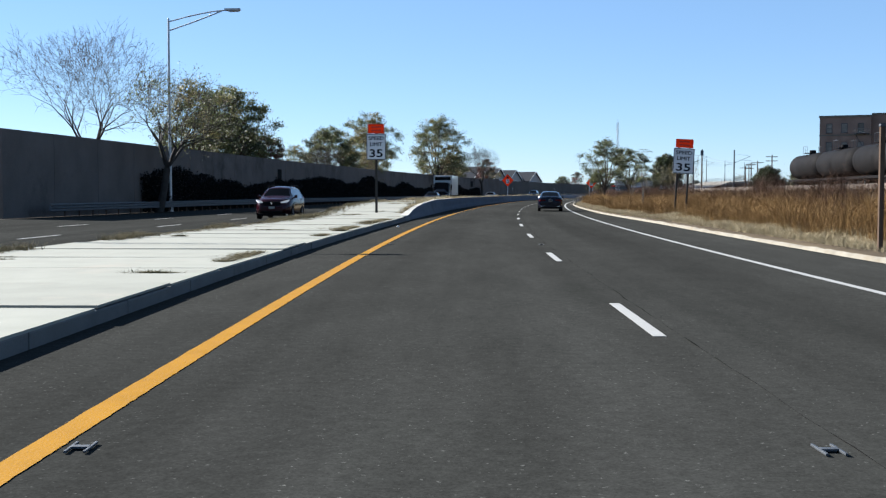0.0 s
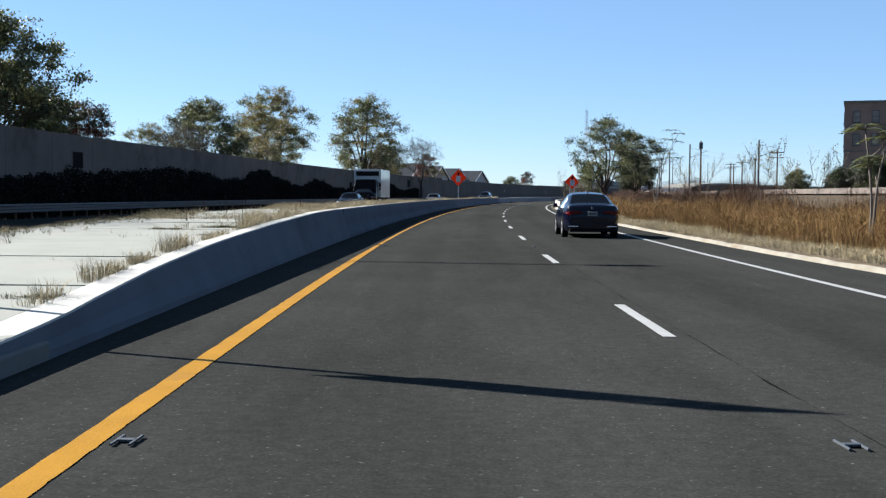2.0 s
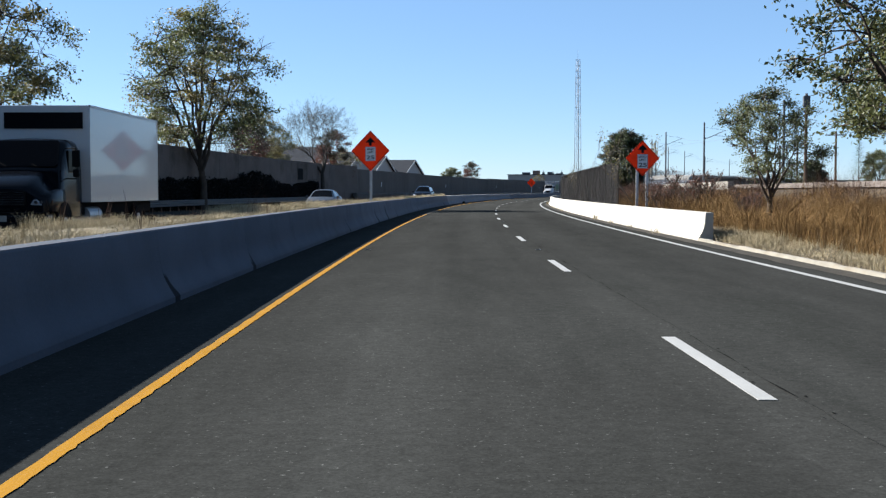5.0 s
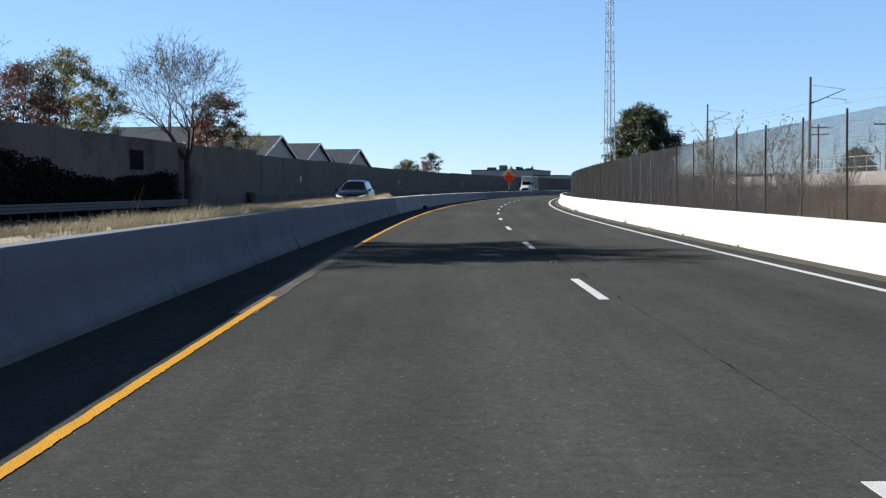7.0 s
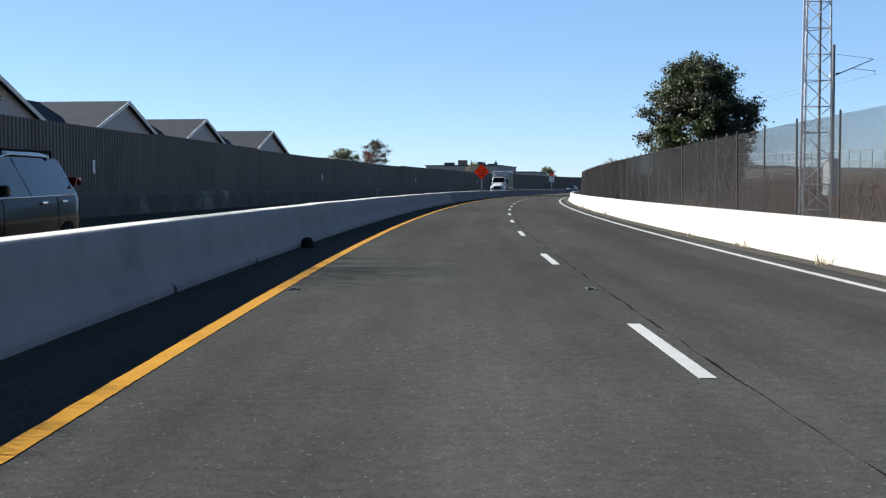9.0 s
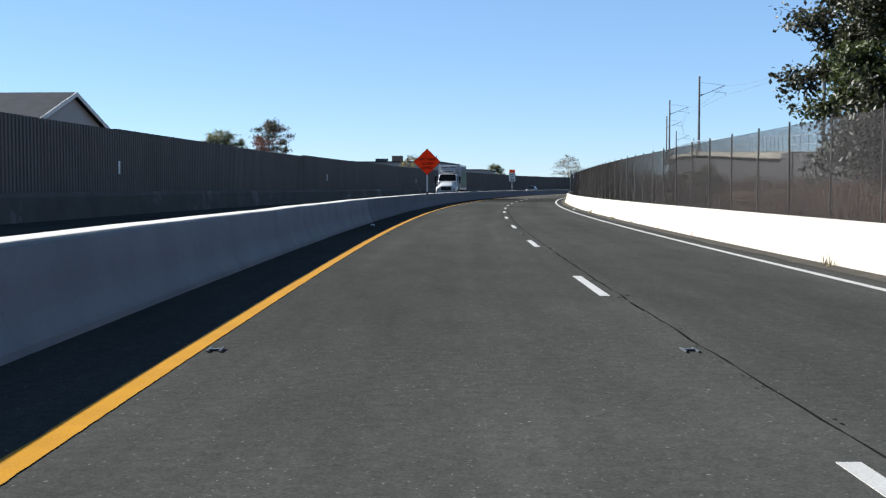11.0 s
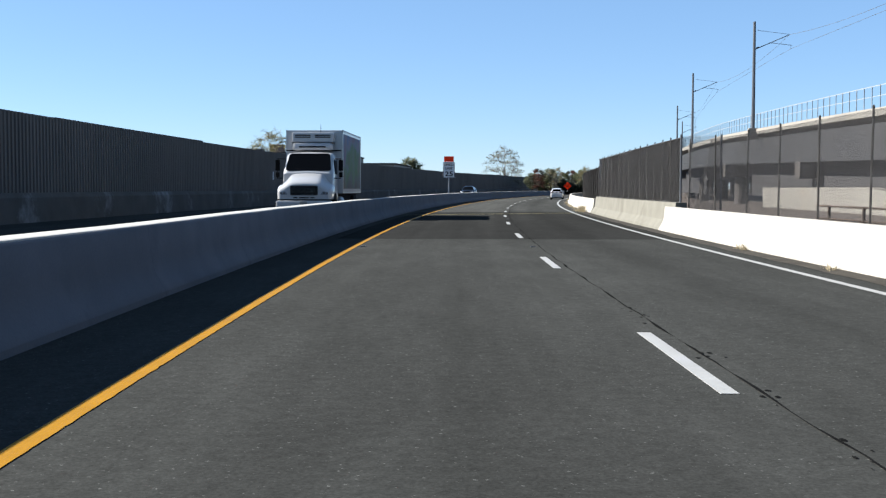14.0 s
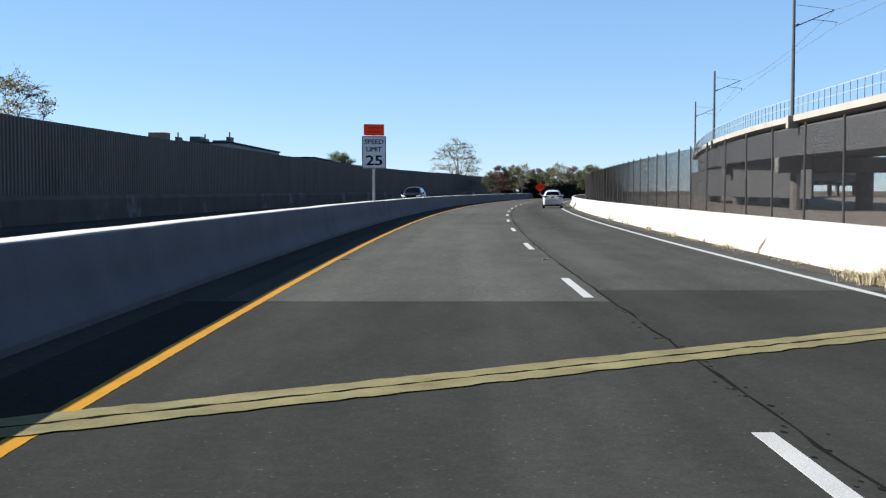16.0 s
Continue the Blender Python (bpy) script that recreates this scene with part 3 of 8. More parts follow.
# ---- median ----
def median(s):
    """Feet of the median: right edge, left edge, height."""
    h = lerp([(60, 0.16), (75, 0.19), (77.6, 0.26), (81.3, 0.46), (84.8, 0.58), (90.7, 0.72), (102, 0.77), (240, 0.78), (275, 0.86)], s)
    return BAR_L - 0.3, lerp(OPP_Y, s) + 0.35, h


structure(sweep("median_bank", lambda s: [(median(s)[0], median(s)[2] - 0.03), ((median(s)[0] + median(s)[1]) / 2, median(s)[2] + (0.04 if s > 113 else -0.05)), (median(s)[1] + 0.5, median(s)[2] - 0.05), (median(s)[1], 0.0)], 84, 262, 3, "thatch"), "raised soil median with dry grass", "median")
CAP_Z = lambda s: 0.022 * noise.noise(Vector((s * 0.11, 3, 3))) + 0.012 * noise.noise(Vector((s * 0.9, 6, 3)))
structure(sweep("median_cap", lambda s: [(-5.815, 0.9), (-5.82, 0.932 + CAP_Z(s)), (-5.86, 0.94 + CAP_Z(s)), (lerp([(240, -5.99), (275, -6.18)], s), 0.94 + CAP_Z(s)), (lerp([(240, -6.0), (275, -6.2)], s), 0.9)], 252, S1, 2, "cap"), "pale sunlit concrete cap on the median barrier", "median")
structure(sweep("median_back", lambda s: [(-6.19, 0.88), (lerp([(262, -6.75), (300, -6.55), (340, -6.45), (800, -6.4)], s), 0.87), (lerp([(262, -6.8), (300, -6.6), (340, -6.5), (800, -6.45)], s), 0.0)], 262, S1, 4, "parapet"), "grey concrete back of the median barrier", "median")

# ---- median barrier ----
def barrier_mesh(name, height, foot, top, length, mat, parent):
    """Safety-shape barrier, face towards +x, its back at -(foot)."""
    bm = bmesh.new()
    prof = [(0.0, 0.0), (0.0, 0.07), (-0.05, 0.15), (-0.1, 0.235), (-0.14, 0.32), (-0.165, 0.41), (-0.185, 0.52), (-foot + top + 0.02, height - 0.03), (-foot + top, height), (-foot, height), (-foot, 0.0)]
    rows = [[bm.verts.new((x, y, z)) for x, z in prof] for y in (0.0, length * 0.5, length)]
    for a, b in zip(rows[:-1], rows[1:]):
        for i in range(len(prof) - 1):
            bm.faces.new((a[i], b[i], b[i + 1], a[i + 1])).smooth = 1 <= i <= 6
    bm.faces.new([bm.verts.new(v.co) for v in rows[0]])
    bm.faces.new([bm.verts.new(v.co) for v in reversed(rows[-1])])
    es = [e for e in bm.edges if len(e.link_faces) == 2 and abs(e.verts[0].co.y - e.verts[1].co.y) > 0.1 and e.verts[0].co.z > height - 0.05]
    bmesh.ops.bevel(bm, geom=es, offset=0.008, segments=2, affect="EDGES")
    bmesh.ops.recalc_face_normals(bm, faces=bm.faces)
    return part(name, bm, mat, parent)


SEG = 6.1


def chord(s, lat, length=SEG, back=False):
    """Pose of a straight piece that spans the road's line from s to s + length at lat, scaled to meet its neighbours."""
    a, b = C(s, lat), C(s + length, lat)
    if back:
        a, b = b, a
    d = b - a
    m = Matrix.Translation(a) @ Matrix.Rotation(math.atan2(-d.x, d.y), 4, "Z")
    return m @ Matrix.Diagonal((1, d.length / length * 0.9995, 1, 1))


first = second = third = fourth = None
s = 103.8
while s < 720:
    sooty, far = 188 < s < 262, s > 350
    long = s > 262 and not sooty
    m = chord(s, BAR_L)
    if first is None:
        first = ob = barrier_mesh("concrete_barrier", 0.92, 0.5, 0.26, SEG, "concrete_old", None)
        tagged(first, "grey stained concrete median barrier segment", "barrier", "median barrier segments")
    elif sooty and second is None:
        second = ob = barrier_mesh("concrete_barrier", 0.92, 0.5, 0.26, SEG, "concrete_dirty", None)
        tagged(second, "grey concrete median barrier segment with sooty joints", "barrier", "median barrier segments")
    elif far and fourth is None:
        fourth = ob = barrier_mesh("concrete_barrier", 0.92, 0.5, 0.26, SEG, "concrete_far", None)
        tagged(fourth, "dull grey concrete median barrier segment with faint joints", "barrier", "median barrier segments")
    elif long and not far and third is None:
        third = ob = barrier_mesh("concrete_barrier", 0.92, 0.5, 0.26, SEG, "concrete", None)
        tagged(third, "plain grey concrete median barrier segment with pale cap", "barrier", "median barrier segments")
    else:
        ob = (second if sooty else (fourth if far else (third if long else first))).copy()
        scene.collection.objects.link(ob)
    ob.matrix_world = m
    s += SEG


RAMP = [(70, 0.175), (74, 0.2), (76, 0.24), (77.6, 0.29), (78.7, 0.36), (81.3, 0.5), (84.8, 0.63), (90.7, 0.78), (97.4, 0.9), (101, 0.92)]


def ramp_top(h):
    return BAR_L - 0.06 - 0.21 * max(0.0, min(1.0, (h - 0.17) / 0.5))


def ramp(s):
    h = lerp(RAMP, s)
    k = max(0.0, min(1.0, (h - 0.07) / 0.5))
    return [(BAR_L, 0.0), (BAR_L - 0.015, min(0.07, h * 0.4)), (BAR_L - 0.015 - 0.12 * k, h * 0.5), (ramp_top(h), h), (BAR_L - 0.5, h), (BAR_L - 0.5, 0.0)]


tagged(sweep("barrier_ramp", ramp, 75, 103.78, 1.0, "concrete_plain", ends=True), "grey concrete barrier end sloping down to the kerb", "barrier")

# overlay whose pale tone carries the sunlight on the barrier top
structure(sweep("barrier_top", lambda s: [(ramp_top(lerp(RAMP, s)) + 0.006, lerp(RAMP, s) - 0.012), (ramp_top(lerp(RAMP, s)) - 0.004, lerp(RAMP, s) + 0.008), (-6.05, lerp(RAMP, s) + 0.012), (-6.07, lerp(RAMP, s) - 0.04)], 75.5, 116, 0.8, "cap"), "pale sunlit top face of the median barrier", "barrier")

# right-hand barrier
first_r = None
k = 0
while 176 + k * SEG < 424:
    s = 176 + k * SEG
    m = chord(s, BAR_R, back=True)
    if first_r is None:
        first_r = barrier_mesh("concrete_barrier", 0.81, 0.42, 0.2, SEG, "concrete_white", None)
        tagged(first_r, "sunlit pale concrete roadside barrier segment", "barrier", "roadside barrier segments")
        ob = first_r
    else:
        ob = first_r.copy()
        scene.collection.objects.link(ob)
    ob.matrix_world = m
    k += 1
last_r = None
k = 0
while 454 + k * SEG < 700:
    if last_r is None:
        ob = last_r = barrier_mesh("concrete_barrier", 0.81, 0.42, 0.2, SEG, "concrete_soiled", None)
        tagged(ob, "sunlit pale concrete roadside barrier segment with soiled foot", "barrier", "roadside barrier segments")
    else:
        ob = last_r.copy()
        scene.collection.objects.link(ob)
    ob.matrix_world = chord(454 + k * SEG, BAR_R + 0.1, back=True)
    k += 1
structure(sweep("bridge_parapet", lambda s: [(4.9, 0.0), (4.92, 0.1), (5.12, 0.36), (5.2, 0.95), (5.55, 0.95), (5.55, 0.0)], 425, 453.6, 2, "concrete_tan", ends=True), "tan concrete bridge parapet with stained face", "parapet")

# right-hand verge, bank and kerb
structure(sweep("verge_right", lambda s: [(5.2, -0.03), (max(5.3, lerp(KERB_R, s) + 0.1), -0.02), (max(6.1, lerp(KERB_R, s) + 0.3), 0.09), (9, 0.25), (14, 0.5), (18, 1.5), (36, 1.7), (60, 0.3)], S0, 400, 5, "ground"), "dry soil verge and railway bank", "verge")
structure(sweep("shoulder_dirt", lambda s: [(WHI + 0.5 + 0.12 * noise.noise(Vector((s * 0.4, 2, 2))) + 0.06 * noise.noise(Vector((s * 1.9, 4, 2))), 0.006), (4.85, 0.025)], 150, 640, 0.8, "grit"), "sandy dirt along the outer shoulder", "verge")
structure(sweep("kerb_right", lambda s: [(lerp(KERB_R, s) + q + 0.04 * noise.noise(Vector((s * 0.9, q * 2, 3))), z * (1 + 0.35 * noise.noise(Vector((s * 1.3, q * 3, 7))))) for q, z in ((0.06, 0.0), (0.08, 0.07), (0.13, 0.1), (0.2, 0.09), (0.25, 0.02))], S0, 176, 0.5, "kerb_white"), "low pale concrete kerb beside the outer shoulder", "kerb")
structure(sweep("railway_bed", lambda s: [(19.5, 1.62), (20, 1.95), (36, 1.95), (37, 1.6)], S0, 392, 6, "ballast"), "brown ballast railway bed", "railway")

# ---- noise wall ----
wall = thing("wall_left", Matrix(), "tall brown-grey ribbed noise wall beyond the oncoming lanes", "wall", kind="structure")


def panel_mesh(name, length, height, ribs, mat):
    bm = bmesh.new()
    pts = []
    if ribs:
        n = int(length / 0.34)
        for i in range(n):
            y = length * i / n
            w = length / n
            pts += [(0.0, y), (0.0, y + 0.5 * w), (-0.07, y + 0.6 * w), (-0.07, y + 0.9 * w)]
        pts.append((0.0, length))
    else:
        pts = [(0.0, 0.02), (0.0, length - 0.02)]
    pts = pts + [(-0.25, length), (-0.25, 0.0)]
    lo = [bm.verts.new((x, y, 0)) for x, y in pts]
    hi = [bm.verts.new((x, y, height)) for x, y in pts]
    k = len(pts)
    for i in range(k):
        j = (i + 1) % k
        bm.faces.new((lo[i], lo[j], hi[j], hi[i]))
    bm.faces.new(hi)
    bmesh.ops.recalc_face_normals(bm, faces=bm.faces)
    return part(name, bm, mat, wall)


def along_wall(s, length, turn_of=None):
    a = C(s, lerp(WALL, s), 0)
    b = C(s + length, lerp(WALL, s + length), 0)
    d = b - a
    return a, math.degrees(math.atan2(-d.x, d.y)), d.length


rib = panel_mesh("wall_panel", 6.0, 3.35, True, "wall_metal")
rib.name = "wall_panel"
old = panel_mesh("wall_panel", 6.0, 4.75, False, "wall_old")
first_rib, first_old = True, True
s = 77.0
step_h = 0.0
i = 0
while s < 700:
    a, rot, ln = along_wall(s, 6.0)
    if i % 4 == 0:
        step_h = random.uniform(-0.08, 0.1)
    new_part = s >= 291
    src = rib if new_part else old
    if new_part:
        m = pose(a.x, a.y, 1.05, 0, 0, rot) @ Matrix.Diagonal((1, ln / 6.0, 1 + step_h / 3.35, 1))
    else:
        m = pose(a.x, a.y, 0.0, 0, 0, rot) @ Matrix.Diagonal((1, ln / 6.0, 1 + step_h / 4.75, 1))
    if (new_part and first_rib) or (not new_part and first_old):
        src.matrix_basis = m
        if new_part:
            first_rib = False
        else:
            first_old = False
    else:
        share(src, wall, m, "wall_panel")
    s += 6.0
    i += 1
pp = sweep("parapet_left", lambda s: [(lerp(WALL, s) + 0.5, -0.2), (lerp(WALL, s) + 0.42, 1.0), (lerp(WALL, s) + 0.3, 1.2), (lerp(WALL, s) - 0.3, 1.2)], 291, 720, 3, "parapet", ends=True)
structure(pp, "weathered grey concrete parapet under the noise wall", "parapet")

# hatches and small marker plates on the wall
for s, w, h, z in ((134.6, 1.6, 0.95, 2.85), (269.2, 2.6, 1.25, 2.7)):
    a, rot, ln = along_wall(s - w / 2, w)
    hatch = thing("wall_hatch", pose(a.x, a.y, z, 0, 0, rot), "dark recessed metal hatch in the old noise wall", "hatch", "wall hatches")
    bm = bmesh.new()
    box(bm, -0.05, 0.02, 0, w, 0, h, 0.01)
    part("door", bm, "black", hatch)
    bm = bmesh.new()
    for y0, y1, z0, z1 in ((-0.08, 0, -0.08, h + 0.08), (w, w + 0.08, -0.08, h + 0.08), (0, w, h, h + 0.08), (0, w, -0.08, 0)):
        box(bm, -0.05, 0.05, y0, y1, z0, z1)
    part("door_frame", bm, "wall_old", hatch)
for s in (307.5, 365.0, 423.3, 481.0):
    a, rot, ln = along_wall(s, 1.0)
    bm = bmesh.new()
    box(bm, 0.0, 0.03, 0, 0.26, 2.1, 2.75, 0.01)
    mp = part("marker_plate", bm, "sign_white")
    mp.matrix_world = pose(a.x, a.y, 0, 0, 0, rot)
    tagged(mp, "small white marker plate on the ribbed noise wall", "plate", "wall marker plates")

# ---- paved median and kerb ----
KERB_L = [(-40, BAR_L - 0.22), (45, BAR_L - 0.25), (76, BAR_L)]
SKEW = lambda s: -math.degrees(math.atan((lerp(KERB_L, s + 1) - lerp(KERB_L, s))))
pave = thing("pavement", Matrix(), "pale concrete slab median with weeds in its joints", "pavement", kind="structure")
bm = bmesh.new()
box(bm, 0, 1, 0.003, 0.997, -0.03, 0.0, 0.0)
slab0 = None
for k in range(-13, 38):
    s = 3.05 * k + 0.4
    if s > 109:
        continue
    # slabs reach over the kerb, so its lit top takes their pale tone
    l0, l1, h = (lerp(KERB_L, s) + 0.005 if s < 73 else (BAR_L - 0.12 if s < 76 else BAR_L - 0.5)), lerp(OPP_Y, s) + 0.6, median(s)[2]
    hb = median(s + 3.05)[2]
    half = (l0 + l1) / 2
    for a, b in ((l0, l1),):
        wdt = abs(b - a) - 0.025
        m = on_road(s, b + 0.012, h + 0.035 + random.uniform(-0.006, 0.006), SKEW(s) + random.uniform(-0.05, 0.05)) @ pose(0, 0, 0, math.degrees(math.atan2(hb - h, 3.05)) + random.uniform(-0.12, 0.12), random.uniform(-0.12, 0.12), 0) @ Matrix.Diagonal((wdt, 3.025, 1, 1))
        if slab0 is None:
            slab0 = part("slab", bm, "slab", pave)
            slab0.matrix_basis = m
        else:
            share(slab0, pave, m, "slab")
structure(sweep("median_fill", lambda s: [((lerp(KERB_L, s) - 0.07) if s < 73 else BAR_L - 0.45, median(s)[2] - 0.03), (lerp(OPP_Y, s) + 0.62, median(s)[2] - 0.02), (lerp(OPP_Y, s) + 0.45, 0.0)], S0, 86, 3, "ground"), "soil bed under the median slabs", "median")
kerb = thing("kerb", Matrix(), "grey concrete kerb along the paved median", "kerb", kind="structure")
kb = None
for k in range(0, 39):
    s = -40 + 3.0 * k
    if s > 74.5:
        break
    for side in (0, 1):
        lat = lerp(KERB_L, s) if side == 0 else lerp(OPP_Y, s) + 0.38
        if kb is None:
            bm = bmesh.new()
            box(bm, -0.08, 0.0, 0.001, 2.999, -0.05, 0.158, 0.02)
            kb = part("kerb_stone", bm, "kerb", kerb)
            kb.matrix_basis = on_road(s, lat, 0)
        else:
            share(kb, kerb, on_road(s, lat + (0.2 if side else 0), 0, (0 if side else SKEW(s)) + random.uniform(-0.06, 0.06)), "kerb_stone")

# recessed road markers, in pairs
mk = None
for k in range(-1, 27):
    s = 25.1 + 24.384 * k
    for lat in (YEL + 0.22, 0.04):
        if mk is None:
            bm = bmesh.new()
            for x in (-0.06, 0.045):
                box(bm, x, x + 0.015, -0.12, 0.12, 0.0, 0.014, 0.003)
            box(bm, -0.05, 0.05, -0.025, 0.025, 0.0, 0.016, 0.005)
            mk = part("road_marker", bm, "steel_dark")
            tagged(mk, "worn steel recessed reflector marker in the asphalt", "road marker", "road markers")
            mk.matrix_world = on_road(s, lat, 0.006)
        else:
            ob = mk.copy()
            scene.collection.objects.link(ob)
            ob.matrix_world = on_road(s, lat, 0.006, random.uniform(-4, 4))

# ---- signs ----
def text_mesh(body, size, align="CENTER"):
    cu = bpy.data.curves.new("lettering", "FONT")
    cu.body, cu.size, cu.align_x, cu.align_y = body, size, align, "CENTER"
    cu.resolution_u = 4
    ob = bpy.data.objects.new("lettering", cu)
    scene.collection.objects.link(ob)
    me = bpy.data.meshes.new_from_object(ob)
    bpy.data.objects.remove(ob)
    bpy.data.curves.remove(cu)
    return me


def lettering(body, width, x, y, z, height, mat, parent, name="lettering"):
    """Flat letters on a plate that faces -y: centred at x, z, stretched to the width and height."""
    me = text_mesh(body, 1.0)
    co = np.array([v.co for v in me.vertices])
    lo, hi = co.min(0), co.max(0)
    sc = (width / (hi[0] - lo[0]), height / (hi[1] - lo[1]))
    cx, cy = (lo[0] + hi[0]) / 2, (lo[1] + hi[1]) / 2
    # thin layers, slightly apart, thicken the strokes
    vs, fs = [], []
    for k, (d, e) in enumerate(((-0.045, 0.0), (0.0, -0.03), (0.0, 0.03), (0.045, 0.0))):
        i = len(vs)
        vs += [((c[0] - cx) * sc[0] + x + d * height, y - 0.0004 * k, (c[1] - cy) * sc[1] + z + e * height) for c in co]
        fs += [tuple(i + q for q in f.vertices) for f in me.polygons]
    bpy.data.meshes.remove(me)
    me = bpy.data.meshes.new(name)
    me.from_pydata(vs, [], fs)
    me.materials.append(M[mat])
    ob = new(name, me)
    ob.parent = parent
    return ob


def plate(bm, pts, y0, y1):
    """A plate in the x-z plane from outline points (anticlockwise seen from -y)."""
    a = [bm.verts.new((x, y0, z)) for x, z in pts]
    b = [bm.verts.new((x, y1, z)) for x, z in pts]
    bm.faces.new(a)
    bm.faces.new(list(reversed(b)))
    n = len(pts)
    for i in range(n):
        j = (i + 1) % n
        bm.faces.new((a[j], a[i], b[i], b[j]))
    bmesh.ops.recalc_face_normals(bm, faces=bm.faces)


def rounded(w, h, cx, cz, r=0.04):
    pts = []
    for sx, sz, a0 in ((1, -1, -90), (1, 1, 0), (-1, 1, 90), (-1, -1, 180)):
        for k in range(4):
            a = radians(a0 + 30 * k)
            pts.append((cx + sx * (w / 2 - r) + r * math.cos(a), cz + sz * (h / 2 - r) + r * math.sin(a)))
    return pts


def diamond(d, cz, r=0.05):
    pts = []
    for k, (dx, dz) in enumerate(((0, -1), (1, 0), (0, 1), (-1, 0))):
        for q in (-1, 0, 1):
            a = radians(-90 + 90 * k + 30 * q)
            pts.append((dx * (d / 2 - r * 1.414) + r * math.cos(a), cz + dz * (d / 2 - r * 1.414) + r * math.sin(a)))
    return pts


def ring(bm, outer, inner, y):
    a = [bm.verts.new((x, y, z)) for x, z in outer]
    b = [bm.verts.new((x, y, z)) for x, z in inner]
    n = len(outer)
    for i in range(n):
        j = (i + 1) % n
        bm.faces.new((a[i], a[j], b[j], b[i]))
    bmesh.ops.recalc_face_normals(bm, faces=bm.faces)


def post_part(parent, x, z0, z1, mat="galv", w=0.035):
    bm = bmesh.new()
    # U-channel: web and two flanges
    box(bm, x - w, x + w, 0.03, 0.04, z0, z1)
    box(bm, x - w, x - w + 0.008, 0.04, 0.075, z0, z1)
    box(bm, x + w - 0.008, x + w, 0.04, 0.075, z0, z1)
    return part("post", bm, mat, parent)


def speed_sign(m, number, top, base, label, posts=(0.0,), wide=0.914, tall=1.22, group="", post_w=0.05, post_mat="galv"):
    ob = thing("speed_limit_sign", m, label, "road sign", group)
    cz = top - tall / 2
    bm = bmesh.new()
    plate(bm, rounded(wide, tall, 0, cz), -0.003, 0.003)
    pl = part("plate", bm, "sign_white", ob)
    bm = bmesh.new()
    ring(bm, rounded(wide - 0.016, tall - 0.016, 0, cz, 0.035), rounded(wide - 0.085, tall - 0.085, 0, cz, 0.02), -0.0045)
    part("border", bm, "sign_black", pl)
    u = tall / 1.22
    lettering("SPEED", wide * 0.78, 0, -0.004, cz + 0.40 * u, 0.17 * u, "sign_black", pl)
    lettering("LIMIT", wide * 0.62, 0, -0.004, cz + 0.12 * u, 0.17 * u, "sign_black", pl)
    lettering(number, wide * 0.66, 0, -0.004, cz - 0.3 * u, 0.36 * u, "sign_black", pl)
    bm = bmesh.new()
    plate(bm, rounded(wide * 0.84, 0.42 * u, 0, top + 0.025 + 0.21 * u, 0.03), -0.003, 0.003)
    rp = part("warning_plate", bm, "orange", ob, "orange-red warning plate with two dark lines of lettering")
    bm = bmesh.new()
    ring(bm, rounded(wide * 0.80, 0.38 * u, 0, top + 0.025 + 0.21 * u, 0.02), rounded(wide * 0.77, 0.355 * u, 0, top + 0.025 + 0.21 * u, 0.015), -0.0045)
    for k, dz in enumerate((0.09, -0.09)):
        n = 3
        for q in range(n):
            w = wide * 0.5 / n
            box(bm, -wide * 0.25 + q * w + 0.012, -wide * 0.25 + (q + 1) * w - 0.012, -0.005, -0.004, top + 0.025 + 0.21 * u + dz - 0.03, top + 0.025 + 0.21 * u + dz + 0.03)
    part("lettering_bars", bm, "plate_ink", rp)
    for x in posts:
        post_part(ob, x, base, top + 0.3, post_mat, post_w)
    return ob


def diamond_sign(m, cz, base, label, text=(), limit=False, group="", posts=(0.0,), d=1.724, sleeve=False):
    ob = thing("warning_sign", m, label, "road sign", group)
    bm = bmesh.new()
    plate(bm, diamond(d, cz), -0.003, 0.003)
    pl = part("plate", bm, "orange", ob)
    bm = bmesh.new()
    ring(bm, diamond(d - 0.06, cz), diamond(d - 0.11, cz), -0.0045)
    part("border", bm, "sign_black", pl)
    for q, (line, dz, w) in enumerate(text):
        lettering(line, w, 0, -0.0045, cz + dz, 0.17, "faded_ink", pl)
    if limit:
        bm = bmesh.new()
        plate(bm, rounded(0.53, 0.69, 0, cz - 0.15, 0.03), -0.008, -0.004)
        wp = part("limit_panel", bm, "sign_white", pl, "white panel reading speed limit 25")
        bm = bmesh.new()
        ring(bm, rounded(0.51, 0.67, 0, cz - 0.15, 0.03), rounded(0.485, 0.645, 0, cz - 0.15, 0.02), -0.0095)
        part("border", bm, "sign_black", wp)
        lettering("SPEED", 0.41, 0, -0.0095, cz + 0.07, 0.1, "sign_black", wp)
        lettering("LIMIT", 0.34, 0, -0.0095, cz - 0.08, 0.1, "sign_black", wp)
        lettering("25", 0.4, 0, -0.0095, cz - 0.32, 0.19, "sign_black", wp)
        bm = bmesh.new()
        plate(bm, [(-0.07, cz + 0.25), (0.07, cz + 0.25), (0.07, cz + 0.4), (0.26, cz + 0.4), (0.0, cz + 0.66), (-0.26, cz + 0.4), (-0.07, cz + 0.4)], -0.006, -0.004)
        part("arrow", bm, "sign_black", pl)
    for x in posts:
        post_part(ob, x, base, cz + d * 0.3, w=0.062)
    if sleeve:
        bm = bmesh.new()
        box(bm, -0.08, 0.08, 0.02, 0.12, base, base + 0.22, 0.01)
        part("sleeve", bm, "steel_dark", ob, "rusty steel base sleeve")
    return ob


